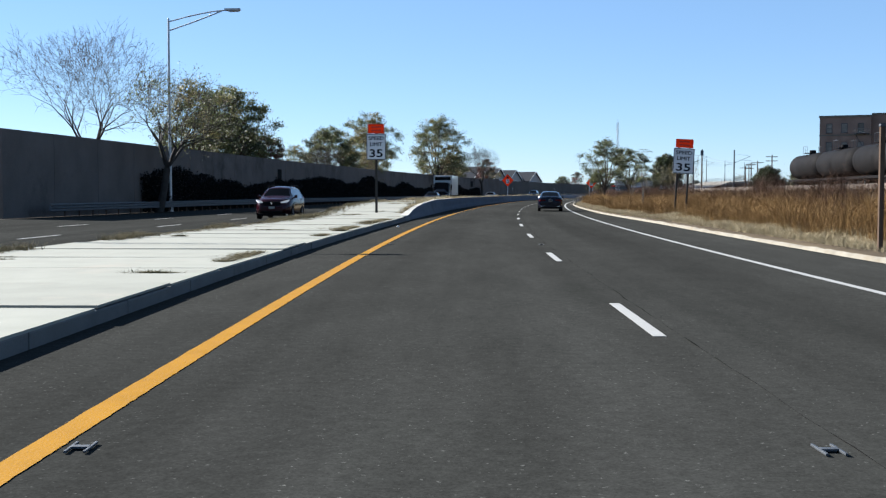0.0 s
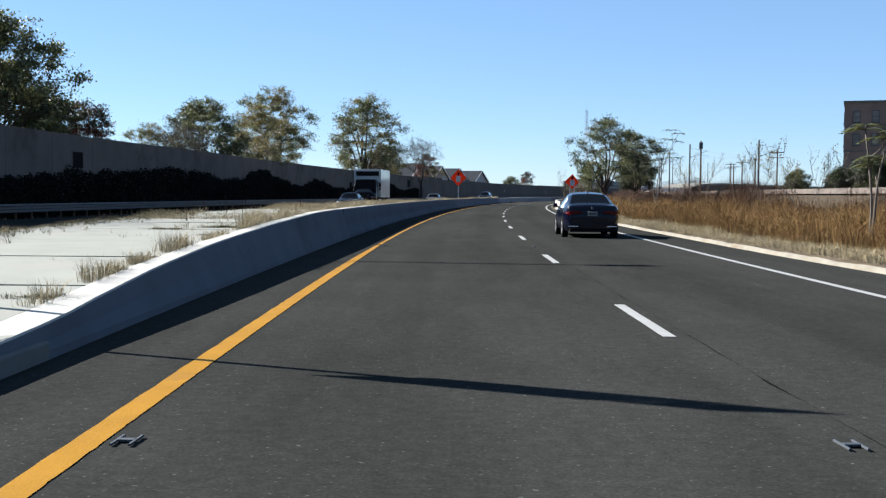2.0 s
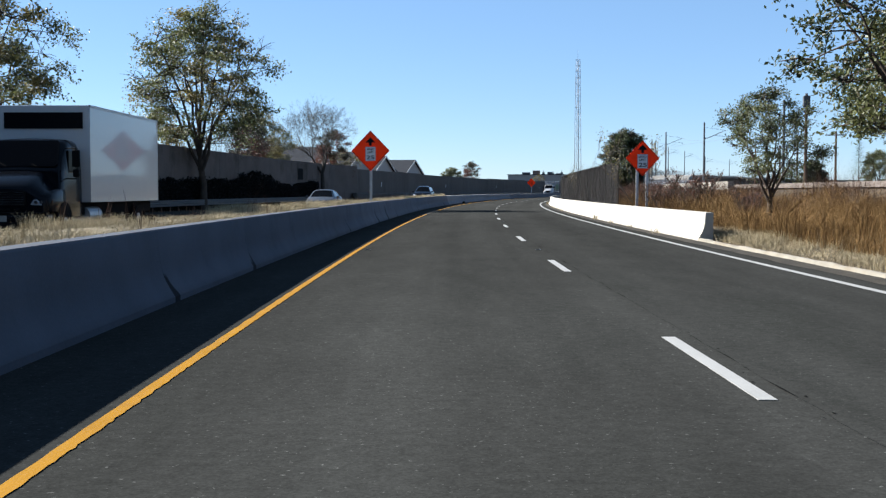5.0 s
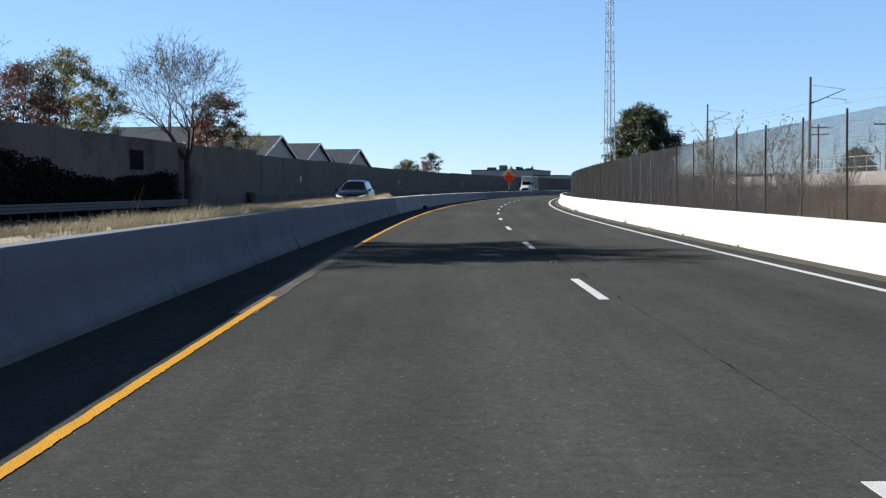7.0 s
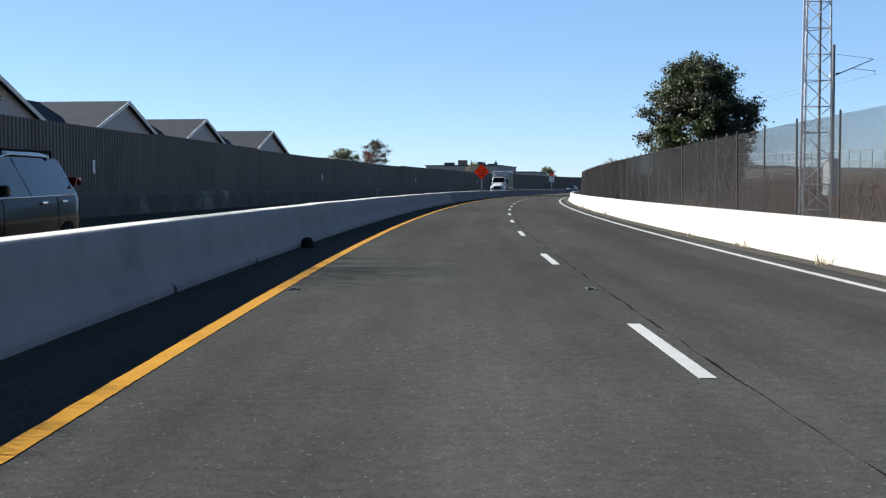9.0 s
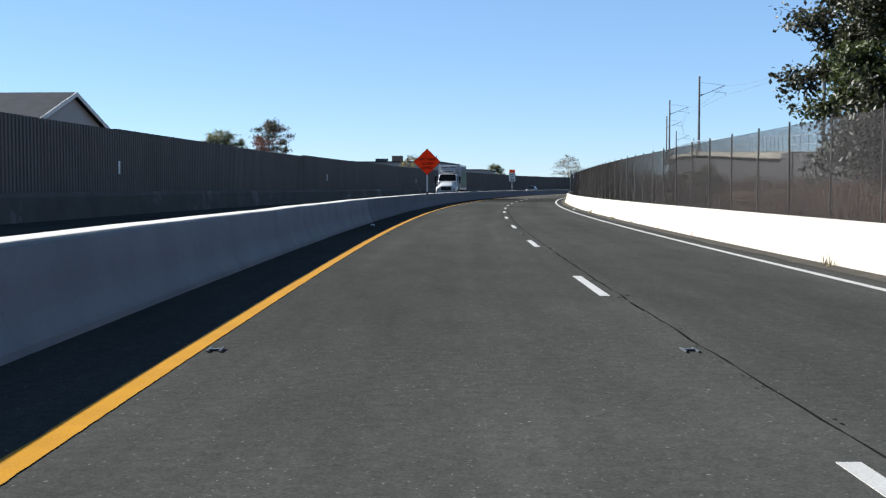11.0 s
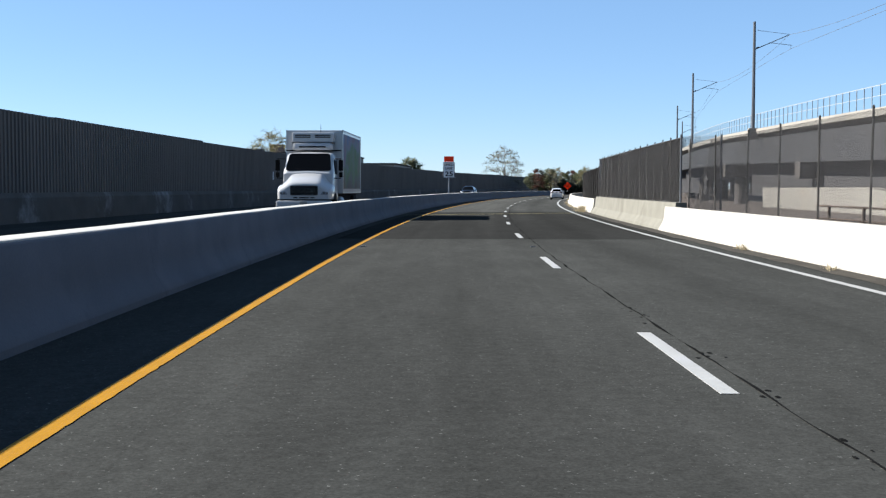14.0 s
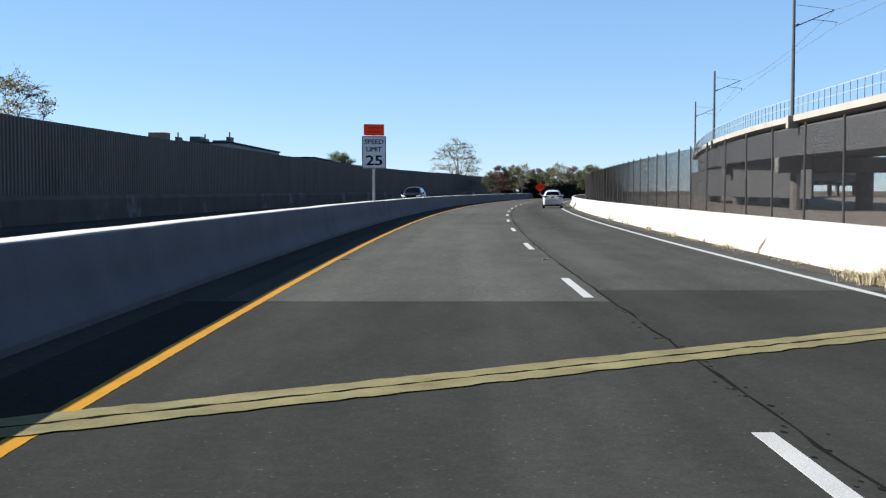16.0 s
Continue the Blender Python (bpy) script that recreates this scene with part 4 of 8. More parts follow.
speed_sign(on_road(78.5, -7.5, 0, -7), "35", 4.5, 0.3, "white speed limit 35 sign with orange plate on a steel post", wide=1.04, tall=1.37, post_w=0.06, post_mat="fence_post")
speed_sign(on_road(81.6, 8.82, 0, 4) @ pose(0, 0, 0, 0, 3, 0), "35", 3.84, 0.05, "white speed limit 35 sign with orange plate on two posts", posts=(-0.3, 0.3), post_mat="fence_post", wide=1.14, tall=1.38)
speed_sign(on_road(490.5, -5.9, 0, 16), "25", 3.78, 0.88, "white speed limit 25 sign with orange plate above the barrier", wide=1.07, tall=1.42)
diamond_sign(on_road(199.8, -6.32, 0, -14), 3.38, 0.75, "orange diamond sign with arrow and speed limit 25 panel", limit=True, d=1.99)
diamond_sign(on_road(199.7, 6.9, 0, 12), 3.0, 0.1, "orange diamond sign with speed limit panel in the verge", limit=True, posts=(-0.25, 0.25))
diamond_sign(on_road(389.6, -5.7, 0, 2), 3.25, 0.9, "orange diamond sign with lane closure wording on the barrier", text=(("LEFT LANE", 0.2, 1.19), ("CLOSED", -0.11, 0.85), ("AHEAD", -0.42, 0.75)), sleeve=True, d=1.93)
diamond_sign(pose(164, 593.6, 0, 0, 0, -20), 1.95, 0.85, "distant orange diamond warning sign on the barrier", text=(("LEFT LANE", 0.2, 1.07), ("CLOSED", -0.09, 0.74)))

# ---- street lamp ----
lamp = thing("street_lamp", on_road(100.7, -25.6, 0), "tall grey steel street lamp with long truss arm behind the guardrail", "street lamp")
bm = bmesh.new()
tube(bm, (0, 0, 0), (0, 0, 14.05), 0.13, 0.075, 10)
tube(bm, (0, 0, 0), (0, 0, 0.5), 0.22, 0.2, 10)
tube(bm, (0, 0, 14.05), (0, 0, 14.12), 0.09, 0.03, 10)
part("pole", bm, "galv", lamp)
bm = bmesh.new()
up = [Vector((0, 0, 13.85)), Vector((1.6, 0, 14.25)), Vector((3.2, 0, 14.55)), Vector((4.6, 0, 14.68))]
dn = [Vector((0, 0, 13.2)), Vector((1.6, 0, 13.72)), Vector((3.0, 0, 14.22)), Vector((4.0, 0, 14.6))]
for q in (up, dn):
    for a, b in zip(q[:-1], q[1:]):
        tube(bm, a, b, 0.052, 0.048, 6)
for a, b in zip(up[1:], dn[1:]):
    tube(bm, a, b, 0.016, 0.016, 4)
part("arm", bm, "galv", lamp)
bm = bmesh.new()
box(bm, 4.2, 5.35, -0.18, 0.18, 14.6, 14.77, 0.05)
box(bm, 4.5, 5.25, -0.12, 0.12, 14.52, 14.61, 0.03)
part("lamp_head", bm, "galv", lamp)
# the next lamp back along the road; its shadow lies across the median
copy_thing(lamp, pose(-29.0, 57.2, 0, 0, 0, -3))

# ---- guardrail of the oncoming road ----
rail = thing("guardrail", Matrix(), "galvanised steel guardrail at the foot of the noise wall", "guardrail")
GR = lambda s: lerp(WALL, max(s, 77)) + 1.1


def wbeam(s):
    a = GR(s)
    return [(a + q, z) for q, z in ((0, 0.34), (0.07, 0.37), (0.07, 0.43), (0.0, 0.46), (0.0, 0.5), (0.07, 0.53), (0.07, 0.59), (0.0, 0.62), (0.0, 0.66), (0.07, 0.69), (0.07, 0.75), (0.0, 0.78), (-0.01, 0.78), (-0.01, 0.34))]


beam = sweep("beam", wbeam, 80, 276, 4, "guardrail", rail, close=True, ends=True)
bm = bmesh.new()
box(bm, -0.09, -0.02, -0.06, 0.06, 0, 0.75, 0.008)
post0 = part("post", bm, "wood_pole", rail)
post0.matrix_basis = on_road(82, GR(82), 0)
for k in range(1, 102):
    share(post0, rail, on_road(82 + 1.9 * k, GR(82 + 1.9 * k), 0), "post")

# ---- chain-link fences ----
def chain_fence(name, label, lat, s0, s1, z0, z1, gap, wire_gap, r, post_mat="galv", rails=(1.0,), lean=0.0, post_r=0.03, wire="wire"):
    ob = thing(name, Matrix(), label, "fence")
    n = int((s1 - s0) / gap)
    bm = bmesh.new()
    tube(bm, (0, 0, 0), (0, 0, lat_z(z1, s0) + 0.06), post_r, post_r, 7)
    tube(bm, (0, 0, lat_z(z1, s0) + 0.06), (0, 0, lat_z(z1, s0) + 0.1), post_r * 1.25, post_r * 0.4, 7)
    p0 = part("post", bm, post_mat, ob)
    for k in range(n + 1):
        s = s0 + (s1 - s0) * k / n
        m = on_road(s, lat(s), 0, random.uniform(-2, 2)) @ pose(0, 0, 0, random.uniform(-0.6, 0.6), random.uniform(-0.6, 0.6), 0)
        if k == 0:
            p0.matrix_basis = m
        else:
            share(p0, ob, m, "post")
    vs, fs = [], []
    h = z1 - z0
    cnt = int((s1 - s0) / wire_gap)
    for k in range(cnt):
        for sg in (1, -1):
            sa = s0 + wire_gap * k
            sb = sa + sg * h * 0.9
            za, zb = z0, z1
            if sb > s1:
                zb = z0 + h * (s1 - sa) / (sb - sa)
                sb = s1
            if sb < s0:
                zb = z0 + h * (s0 - sa) / (sb - sa)
                sb = s0
            off = 0.004 * sg
            a, b = C(sa, lat(sa) + off, za), C(sb, lat(sb) + off, zb)
            i = len(vs)
            t = C(sa, lat(sa) + 1, 0) - C(sa, lat(sa), 0)
            f = Vector((-t.y, t.x, 0))
            for p in (a, b):
                vs += [p + t * r, p - t * r * 0.5 + f * r * 0.87, p - t * r * 0.5 - f * r * 0.87]
            fs += [(i, i + 1, i + 4, i + 3), (i + 1, i + 2, i + 5, i + 4), (i + 2, i, i + 3, i + 5)]
    raw("wire_mesh", vs, fs, wire, ob)
    for u in rails:
        z = z0 + h * u
        sweep("rail", lambda s: [(lat(s) + 0.02 * math.cos(q), z + 0.02 * math.sin(q)) for q in (0, 1.26, 2.5, 3.77, 5.03)], s0, s1, 3, post_mat, ob, close=True)
    return ob


def lat_z(z1, s):
    return z1


FENCE1 = lambda s: lerp([(178, 5.9), (190, 6.2), (400, 6.3), (420, 6.1), (425.5, 5.7)], s)
chain_fence("chain_link_fence", "tall chain-link fence with steel posts behind the roadside barrier", FENCE1, 203.5, 425.5, 0.1, 2.92, 3.05, 0.06, 0.0036, "fence_post", rails=(), post_r=0.024)
FENCE2 = lambda s: 5.38
chain_fence("bridge_fence", "dense dark mesh fence on the bridge parapet", FENCE2, 425.2, 453.6, 0.95, 3.05, 1.78, 0.04, 0.0042, "fence_post", rails=(0.0, 1.0), post_r=0.024)
FENCE3 = lambda s: lerp([(453, 6.6), (800, 6.6)], s)
chain_fence("chain_link_fence", "tall chain-link fence with steel posts continuing past the bridge", FENCE3, 454, 680, 0.1, 2.95, 2.9, 0.075, 0.0034, "fence_post", rails=(), wire="wire_dark")
# end panel where the fence steps back from the parapet
jog = thing("fence_return", on_road(425.2, 5.38, 0), "dark mesh fence return panel at the bridge end", "fence")
bm = bmesh.new()
for k in range(2):
    tube(bm, (1.3 * k, 0, 0.0 if k else 0.95), (1.3 * k, 0, 3.16), 0.035, 0.035, 7)
part("post", bm, "steel_dark", jog)
bm = bmesh.new()
for k in range(52):
    x0 = 0.025 * (k + 0.5)
    tube(bm, (x0, 0, 0.3), (x0, 0, 3.12), 0.0035, 0.0035, 3, False)
for k in range(56):
    tube(bm, (0, 0.006, 0.32 + 0.05 * k), (1.3, 0.006, 0.32 + 0.05 * k), 0.0035, 0.0035, 3, False)
part("wire_mesh", bm, "wire", jog)

# ---- low pipe rail behind the fence ----
pipe = thing("pipe_rail", Matrix(), "low rusty two-bar pipe rail behind the chain-link fence", "railing")
for z in (0.5, 0.88):
    sweep("bar", lambda s: [(9.4 + 0.03 * math.cos(q), z + 0.03 * math.sin(q)) for q in (0, 1.57, 3.14, 4.71)], 352, 424, 3, "wood_pole", pipe, close=True, ends=True)
bm = bmesh.new()
box(bm, -0.04, 0.04, -0.04, 0.04, -0.05, 0.92, 0.006)
pp0 = part("post", bm, "wood_pole", pipe)
pp0.matrix_basis = on_road(352.5, 9.4, 0)
for k in range(1, 24):
    share(pp0, pipe, on_road(352.5 + 3.05 * k, 9.4, 0), "post")

# ---- lattice mast ----
mast = thing("lattice_mast", on_road(286.2, 8.22, 0, 8), "slender galvanised steel lattice mast behind the fence", "mast")
bm = bmesh.new()
HM = 17.6
mw = lambda z: 0.47 - 0.2 * z / HM
legs = [(-1, -0.58), (1, -0.58), (0, 1.15)]
for a, b in legs:
    tube(bm, (a * mw(0), b * mw(0), 0), (a * mw(HM), b * mw(HM), HM), 0.035, 0.022, 6)
part("leg", bm, "galv", mast)
bm = bmesh.new()
nz = 24
for k in range(nz):
    z0, z1 = HM * k / nz, HM * (k + 1) / nz
    for i in range(3):
        a, b = legs[i], legs[(i + 1) % 3]
        w0, w1 = mw(z0), mw(z1)
        if k % 2:
            a, b = b, a
        tube(bm, (a[0] * w0, a[1] * w0, z0), (b[0] * w1, b[1] * w1, z1), 0.014, 0.014, 4, False)
        tube(bm, (a[0] * w1, a[1] * w1, z1), (b[0] * w1, b[1] * w1, z1), 0.012, 0.012, 4, False)
part("bracing", bm, "galv", mast)
bm = bmesh.new()
tube(bm, (0, 0, HM), (0, 0, HM + 1.2), 0.02, 0.012, 6)
part("antenna", bm, "galv", mast)
bm = bmesh.new()
box(bm, 0.42, 0.74, -0.2, 0.2, 1.15, 2.2, 0.02)
tube(bm, (0.58, 0, 0), (0.58, 0, 1.15), 0.04, 0.04, 6)
cab_box = part("equipment_cabinet", bm, "rail_steel", mast, "grey steel equipment cabinet on a post")
bm = bmesh.new()
box(bm, 0.45, 0.71, -0.215, -0.2, 1.2, 2.15, 0.006)
part("door", bm, "rail_steel", cab_box)
bm = bmesh.new()
tube(bm, (0.12, -0.2, 0), (0.08, -0.12, HM), 0.045, 0.03, 6)
part("conduit", bm, "steel_dark", mast, "dark cable conduit up the mast")

# ---- viaduct ----
DECK = [(386, 3.75), (431, 5.25), (493, 6.2), (560, 6.6), (800, 6.6)]
DL = 18.6
DLB = lambda s: DL + lerp([(530, 0.0), (560, 0.8), (604, 2.5), (640, 5.5), (700, 14.0), (800, 36.0)], s)
via = thing("rail_viaduct", Matrix(), "curving rail viaduct with pale edge beam and dark girders", "viaduct", kind="structure")
sweep("deck", lambda s: [(DLB(s), lerp(DECK, s)), (DLB(s), lerp(DECK, s) - 0.4), (DLB(s) + 0.9, lerp(DECK, s) - 0.62), (DLB(s) + 8.9, lerp(DECK, s) - 0.7), (DLB(s) + 8.9, lerp(DECK, s)), (DLB(s), lerp(DECK, s))], 384, S1, 4, "viaduct", via, ends=True)
for gl in (0.45, 3.6, 6.4):
    sweep("girder", lambda s: [(DLB(s) + gl, lerp(DECK, s) - 0.7), (DLB(s) + gl, lerp(DECK, s) - 2.6), (DLB(s) + gl + 0.4, lerp(DECK, s) - 2.6), (DLB(s) + gl + 0.4, lerp(DECK, s) - 0.7)], 384, S1, 6, "viaduct_dark", via, close=True)
for k in range(14):
    s = 404 + 30 * k
    zt = lerp(DECK, s) - 2.6
    bm = bmesh.new()
    box(bm, 0.4, 8.4, -0.7, 0.7, zt - 1.1, zt, 0.08)
    tube(bm, (2.0, 0, -0.1), (2.0, 0, zt - 1.0), 0.6, 0.6, 14)
    tube(bm, (6.6, 0, -0.1), (6.6, 0, zt - 1.0), 0.6, 0.6, 14)
    pier = part("pier", bm, "parapet", via)
    pier.matrix_basis = on_road(s, DLB(s), 0)
sweep("railing", lambda s: [(DLB(s) + 0.1 + 0.028 * math.cos(q), lerp(DECK, s) + 1.12 + 0.028 * math.sin(q)) for q in (0, 2.1, 4.2)], 384, 700, 4, "rail_steel", via, close=True)
sweep("railing", lambda s: [(DLB(s) + 0.1 + 0.02 * math.cos(q), lerp(DECK, s) + 0.6 + 0.02 * math.sin(q)) for q in (0, 2.1, 4.2)], 384, 700, 4, "rail_steel", via, close=True)
bm = bmesh.new()
box(bm, 0.08, 0.12, -0.02, 0.02, 0, 1.15)
rp0 = part("railing_post", bm, "rail_steel", via)
rp0.matrix_basis = on_road(385, DL, lerp(DECK, 385))
for k in range(1, 190):
    s = 385 + 1.3 * k
    share(rp0, via, on_road(s, DLB(s), lerp(DECK, s)), "railing_post")
bm = bmesh.new()
box(bm, 0.0, 10.5, 0, 3.0, -0.1, 3.7, 0.05)
ab = part("abutment", bm, "viaduct_dark", via)
ab.matrix_basis = on_road(382, DL - 0.3, 0)
structure(sweep("retaining_wall", lambda s: [(DL - 0.2, 0.0), (DL - 0.2, lerp([(300, 1.9), (386, 3.7)], s)), (DL + 0.2, lerp([(300, 1.9), (386, 3.7)], s)), (28, lerp([(300, 1.9), (386, 3.7)], s))], 300, 385, 5, "viaduct_dark"), "dark concrete retaining wall of the railway ramp", "wall")
structure(sweep("track_wall", lambda s: [(DL - 0.2, 0.0), (DL - 0.2, 2.2 + 0.04 * noise.noise(Vector((s, 2, 2)))), (DL + 0.25, 2.2), (DL + 0.25, 1.5)], 236, 300, 1.5, "viaduct", ends=True), "low weathered concrete wall along the railway", "wall")
ZR = lambda s: lerp([(300, 1.9), (386, 3.7)], s)
rr = thing("ramp_railing", Matrix(), "grey steel railing along the railway ramp", "railing", kind="structure")
for dz in (0.55, 1.1):
    sweep("rail", lambda s: [(DL + 0.022 * math.cos(q), ZR(s) + dz + 0.022 * math.sin(q)) for q in (0, 2.1, 4.2)], 255, 384, 5, "galv", rr, close=True)
for k in range(65):
    share(rp0, rr, on_road(255 + 2.0 * k, DL - 0.1, ZR(255 + 2.0 * k)), "railing_post")
structure(sweep("lower_wall", lambda s: [(19.6, 0.0), (19.6, lerp([(446, 1.0), (449, 1.5)], s)), (20.2, lerp([(446, 1.0), (449, 1.5)], s)), (20.2, 0.0)], 408, 478, 3, "viaduct", ends=True), "low pale concrete wall beneath the viaduct", "wall")
for a, b in ((410, 446), (449, 488), (520, 600)):
    bay = thing("cladding_wall", Matrix(), "grey panel wall closing the bay below the viaduct", "wall", kind="structure")
    n = int((b - a) / 3)
    for k in range(n):
        sa = a + (b - a) * k / n
        bm = bmesh.new()
        box(bm, -0.06, 0.06, 0.02, (b - a) / n - 0.02, 0.0, 2.9, 0.008)
        pn = part("panel", bm, "panel_grey", bay)
        pn.matrix_basis = on_road(sa, 20.6, 0.85)
sweep_back = sweep("under_street", lambda s: [(7.2, 0.03), (60, 0.0)], 400, S1, 8, "ballast")
structure(sweep_back, "bare dirt lot below the viaduct", "ground")

# ---- overhead line masts ----
def catenary(s, lat, z0, top, arm, group="overhead line masts"):
    ob = thing("overhead_line_mast", on_road(s, lat, 0), "grey steel overhead line mast with bracket arm", "mast", group)
    bm = bmesh.new()
    tube(bm, (0, 0, z0 - 0.3), (0, 0, top), 0.14, 0.10, 8)
    part("pole", bm, "steel_dark", ob)
    bm = bmesh.new()
    box(bm, -0.35, 0.35, -0.3, 0.3, z0 - 0.6, z0 + 0.25, 0.04)
    part("footing", bm, "viaduct", ob)
    bm = bmesh.new()
    za = top - 2.0
    tube(bm, (0, 0, za - 0.1), (arm, 0, za + 1.0), 0.035, 0.03, 6)
    tube(bm, (0.2, 0, za + 1.35), (arm, 0, za + 1.02), 0.015, 0.015, 5)
    tube(bm, (arm * 0.45, 0, za + 0.4), (arm + 0.2, 0, za + 0.2), 0.02, 0.02, 5)
    tube(bm, (arm + 0.1, 0, za + 0.2), (arm + 0.1, 0, za - 0.05), 0.015, 0.015, 5)
    part("bracket_arm", bm, "steel_dark", ob)
    bm = bmesh.new()
    for k in range(3):
        tube(bm, (0.16 + 0.07 * k, 0, za + 0.02 + 0.03 * k), (0.2 + 0.07 * k, 0, za + 0.04 + 0.03 * k), 0.06, 0.06, 8)
    part("insulator", bm, "steel_dark", ob)
    return (s, lat + arm, za + 1.0), (s, lat + arm + 0.1, za - 0.05)


hang = []
for s, lat, z0, top in ((210.3, 29.8, 1.9, 8.4), (246, 25.0, 1.9, 9.4), (289, 23.9, 1.9, 9.95), (332.4, 21.8, 2.4, 10.97), (381, 20.0, 3.7, 11.9), (430.5, 18.8, 5.2, 13.1), (476, 18.4, 5.75, 14.0), (517.4, 18.6, 6.1, 14.2), (560, 19.5, 6.3, 13.6), (604, 21.2, 6.3, 13.8)):
    hang.append(catenary(s, lat, z0, top, 2.6))
for w in (0, 1):
    ob = None
    vs, fs = [], []
    for a, b in zip(hang[:-1], hang[1:]):
        a, b = a[w], b[w]
        prev = None
        for k in range(13):
            u = k / 12
            p = C(a[0] + (b[0] - a[0]) * u, a[1] + (b[1] - a[1]) * u, a[2] + (b[2] - a[2]) * u - (0.8 if w == 0 else 0.08) * 4 * u * (1 - u))
            i = len(vs)
            vs += [p + Vector((0, 0, 0.014)), p + Vector((0.012, 0, -0.007)), p + Vector((-0.012, 0, -0.007))]
            if k:
                fs += [(i - 3, i - 2, i + 1, i), (i - 2, i - 1, i + 2, i + 1), (i - 1, i - 3, i, i + 2)]
    tagged(raw("overhead_wire", vs, fs, "steel_dark"), "dark overhead contact wire strung between the masts", "cable", "overhead wires")

# ---- wooden utility poles ----
def utility_pole(s, lat, z0, top, arms, group="utility poles"):
    ob = thing("utility_pole", on_road(s, lat, z0, random.uniform(-20, 20)), "weathered wooden utility pole with crossarm beyond the tracks", "utility pole", group)
    bm = bmesh.new()
    tube(bm, (0, 0, -0.3), (0, 0, top - z0), 0.16, 0.11, 8)
    part("pole", bm, "wood_pole", ob)
    for k in range(arms):
        bm = bmesh.new()
        z = top - z0 - 0.5 - 0.9 * k
        box(bm, -1.25, 1.25, 0.1, 0.2, z, z + 0.13, 0.01)
        for x in (-1.1, -0.7, 0.7, 1.1):
            tube(bm, (x, 0.15, z + 0.12), (x, 0.15, z + 0.28), 0.035, 0.02, 6)
        part("crossarm", bm, "wood_pole", ob)
    if arms == 0:
        bm = bmesh.new()
        box(bm, -0.28, 0.28, -0.28, 0.28, top - z0 - 1.2, top - z0 - 0.2, 0.05)
        part("transformer", bm, "steel_dark", ob)


for s, lat, z0, top, arms in ((244.3, 26.5, 1.6, 9.8, 0), (273.6, 41.9, 0.5, 9.6, 2), (288.1, 39.6, 0.5, 8.7, 1), (309, 38.7, 0.5, 8.8, 1), (316.1, 37.4, 0.5, 8.1, 1), (352, 38, 0.5, 9.6, 2)):
    utility_pole(s, lat, z0, top, arms)

# ---- tank wagons ----
def tank_wagon(s, lat):
    ob = thing("tank_wagon", on_road(s, lat, 1.95), "dirty black railway tank wagon on the tracks", "rail wagon", "tank wagons")
    L, R = 15.5, 1.5
    bm = bmesh.new()
    prof = [(0, 0.0), (0.08, 0.55), (0.3, 1.0), (0.75, 1.35), (1.2, R), (L - 1.2, R), (L - 0.75, 1.35), (L - 0.3, 1.0), (L - 0.08, 0.55), (L, 0.0)]
    prev = None
    for y, r in prof:
        row = [bm.verts.new((max(r, 0.01) * math.cos(a), y, 2.65 + max(r, 0.01) * math.sin(a))) for a in [2 * math.pi * i / 24 for i in range(24)]]
        if prev:
            for i in range(24):
                f = bm.faces.new((prev[i], prev[(i + 1) % 24], row[(i + 1) % 24], row[i]))
                f.smooth = True
        prev = row
    bmesh.ops.recalc_face_normals(bm, faces=bm.faces)
    part("tank", bm, "tank", ob)
    bm = bmesh.new()
    for y in (2.0, 7.75, 13.5):
        bmesh.ops.create_cone(bm, cap_ends=False, segments=24, radius1=R + 0.015, radius2=R + 0.015, depth=0.12, matrix=pose(0, y, 2.65, 90, 0, 0))
    part("strap", bm, "tank", ob)
    bm = bmesh.new()
    tube(bm, (0, 7.75, 4.1), (0, 7.75, 4.6), 0.4, 0.36, 12)
    box(bm, -0.9, 0.9, 6.6, 8.9, 4.2, 4.26)
    part("dome", bm, "tank", ob)
    bm = bmesh.new()
    for x in (-0.9, 0.9):
        for y in (6.6, 7.75, 8.9):
            tube(bm, (x, y, 4.2), (x, y, 5.05), 0.02, 0.02, 5)
        tube(bm, (x, 6.6, 5.05), (x, 8.9, 5.05), 0.02, 0.02, 5)
    part("handrail", bm, "steel_dark", ob)
    bm = bmesh.new()
    box(bm, -1.3, 1.3, -0.3, L + 0.3, 0.85, 1.1, 0.02)
    part("underframe", bm, "tank", ob)
    for yc in (2.0, L - 2.0):
        bm = bmesh.new()
        box(bm, -0.95, 0.95, yc - 1.1, yc + 1.1, 0.4, 0.75, 0.03)
        part("bogie", bm, "tank", ob)
        for dy in (-0.85, 0.85):
            for x in (-0.75, 0.75):
                bm = bmesh.new()
                tube(bm, (x - 0.06, yc + dy, 0.45), (x + 0.06, yc + dy, 0.45), 0.44, 0.44, 16)
                part("wheel", bm, "steel_dark", ob)


for s in (152.5, 136.0, 119.5, 103.0):
    tank_wagon(s, 33.5)

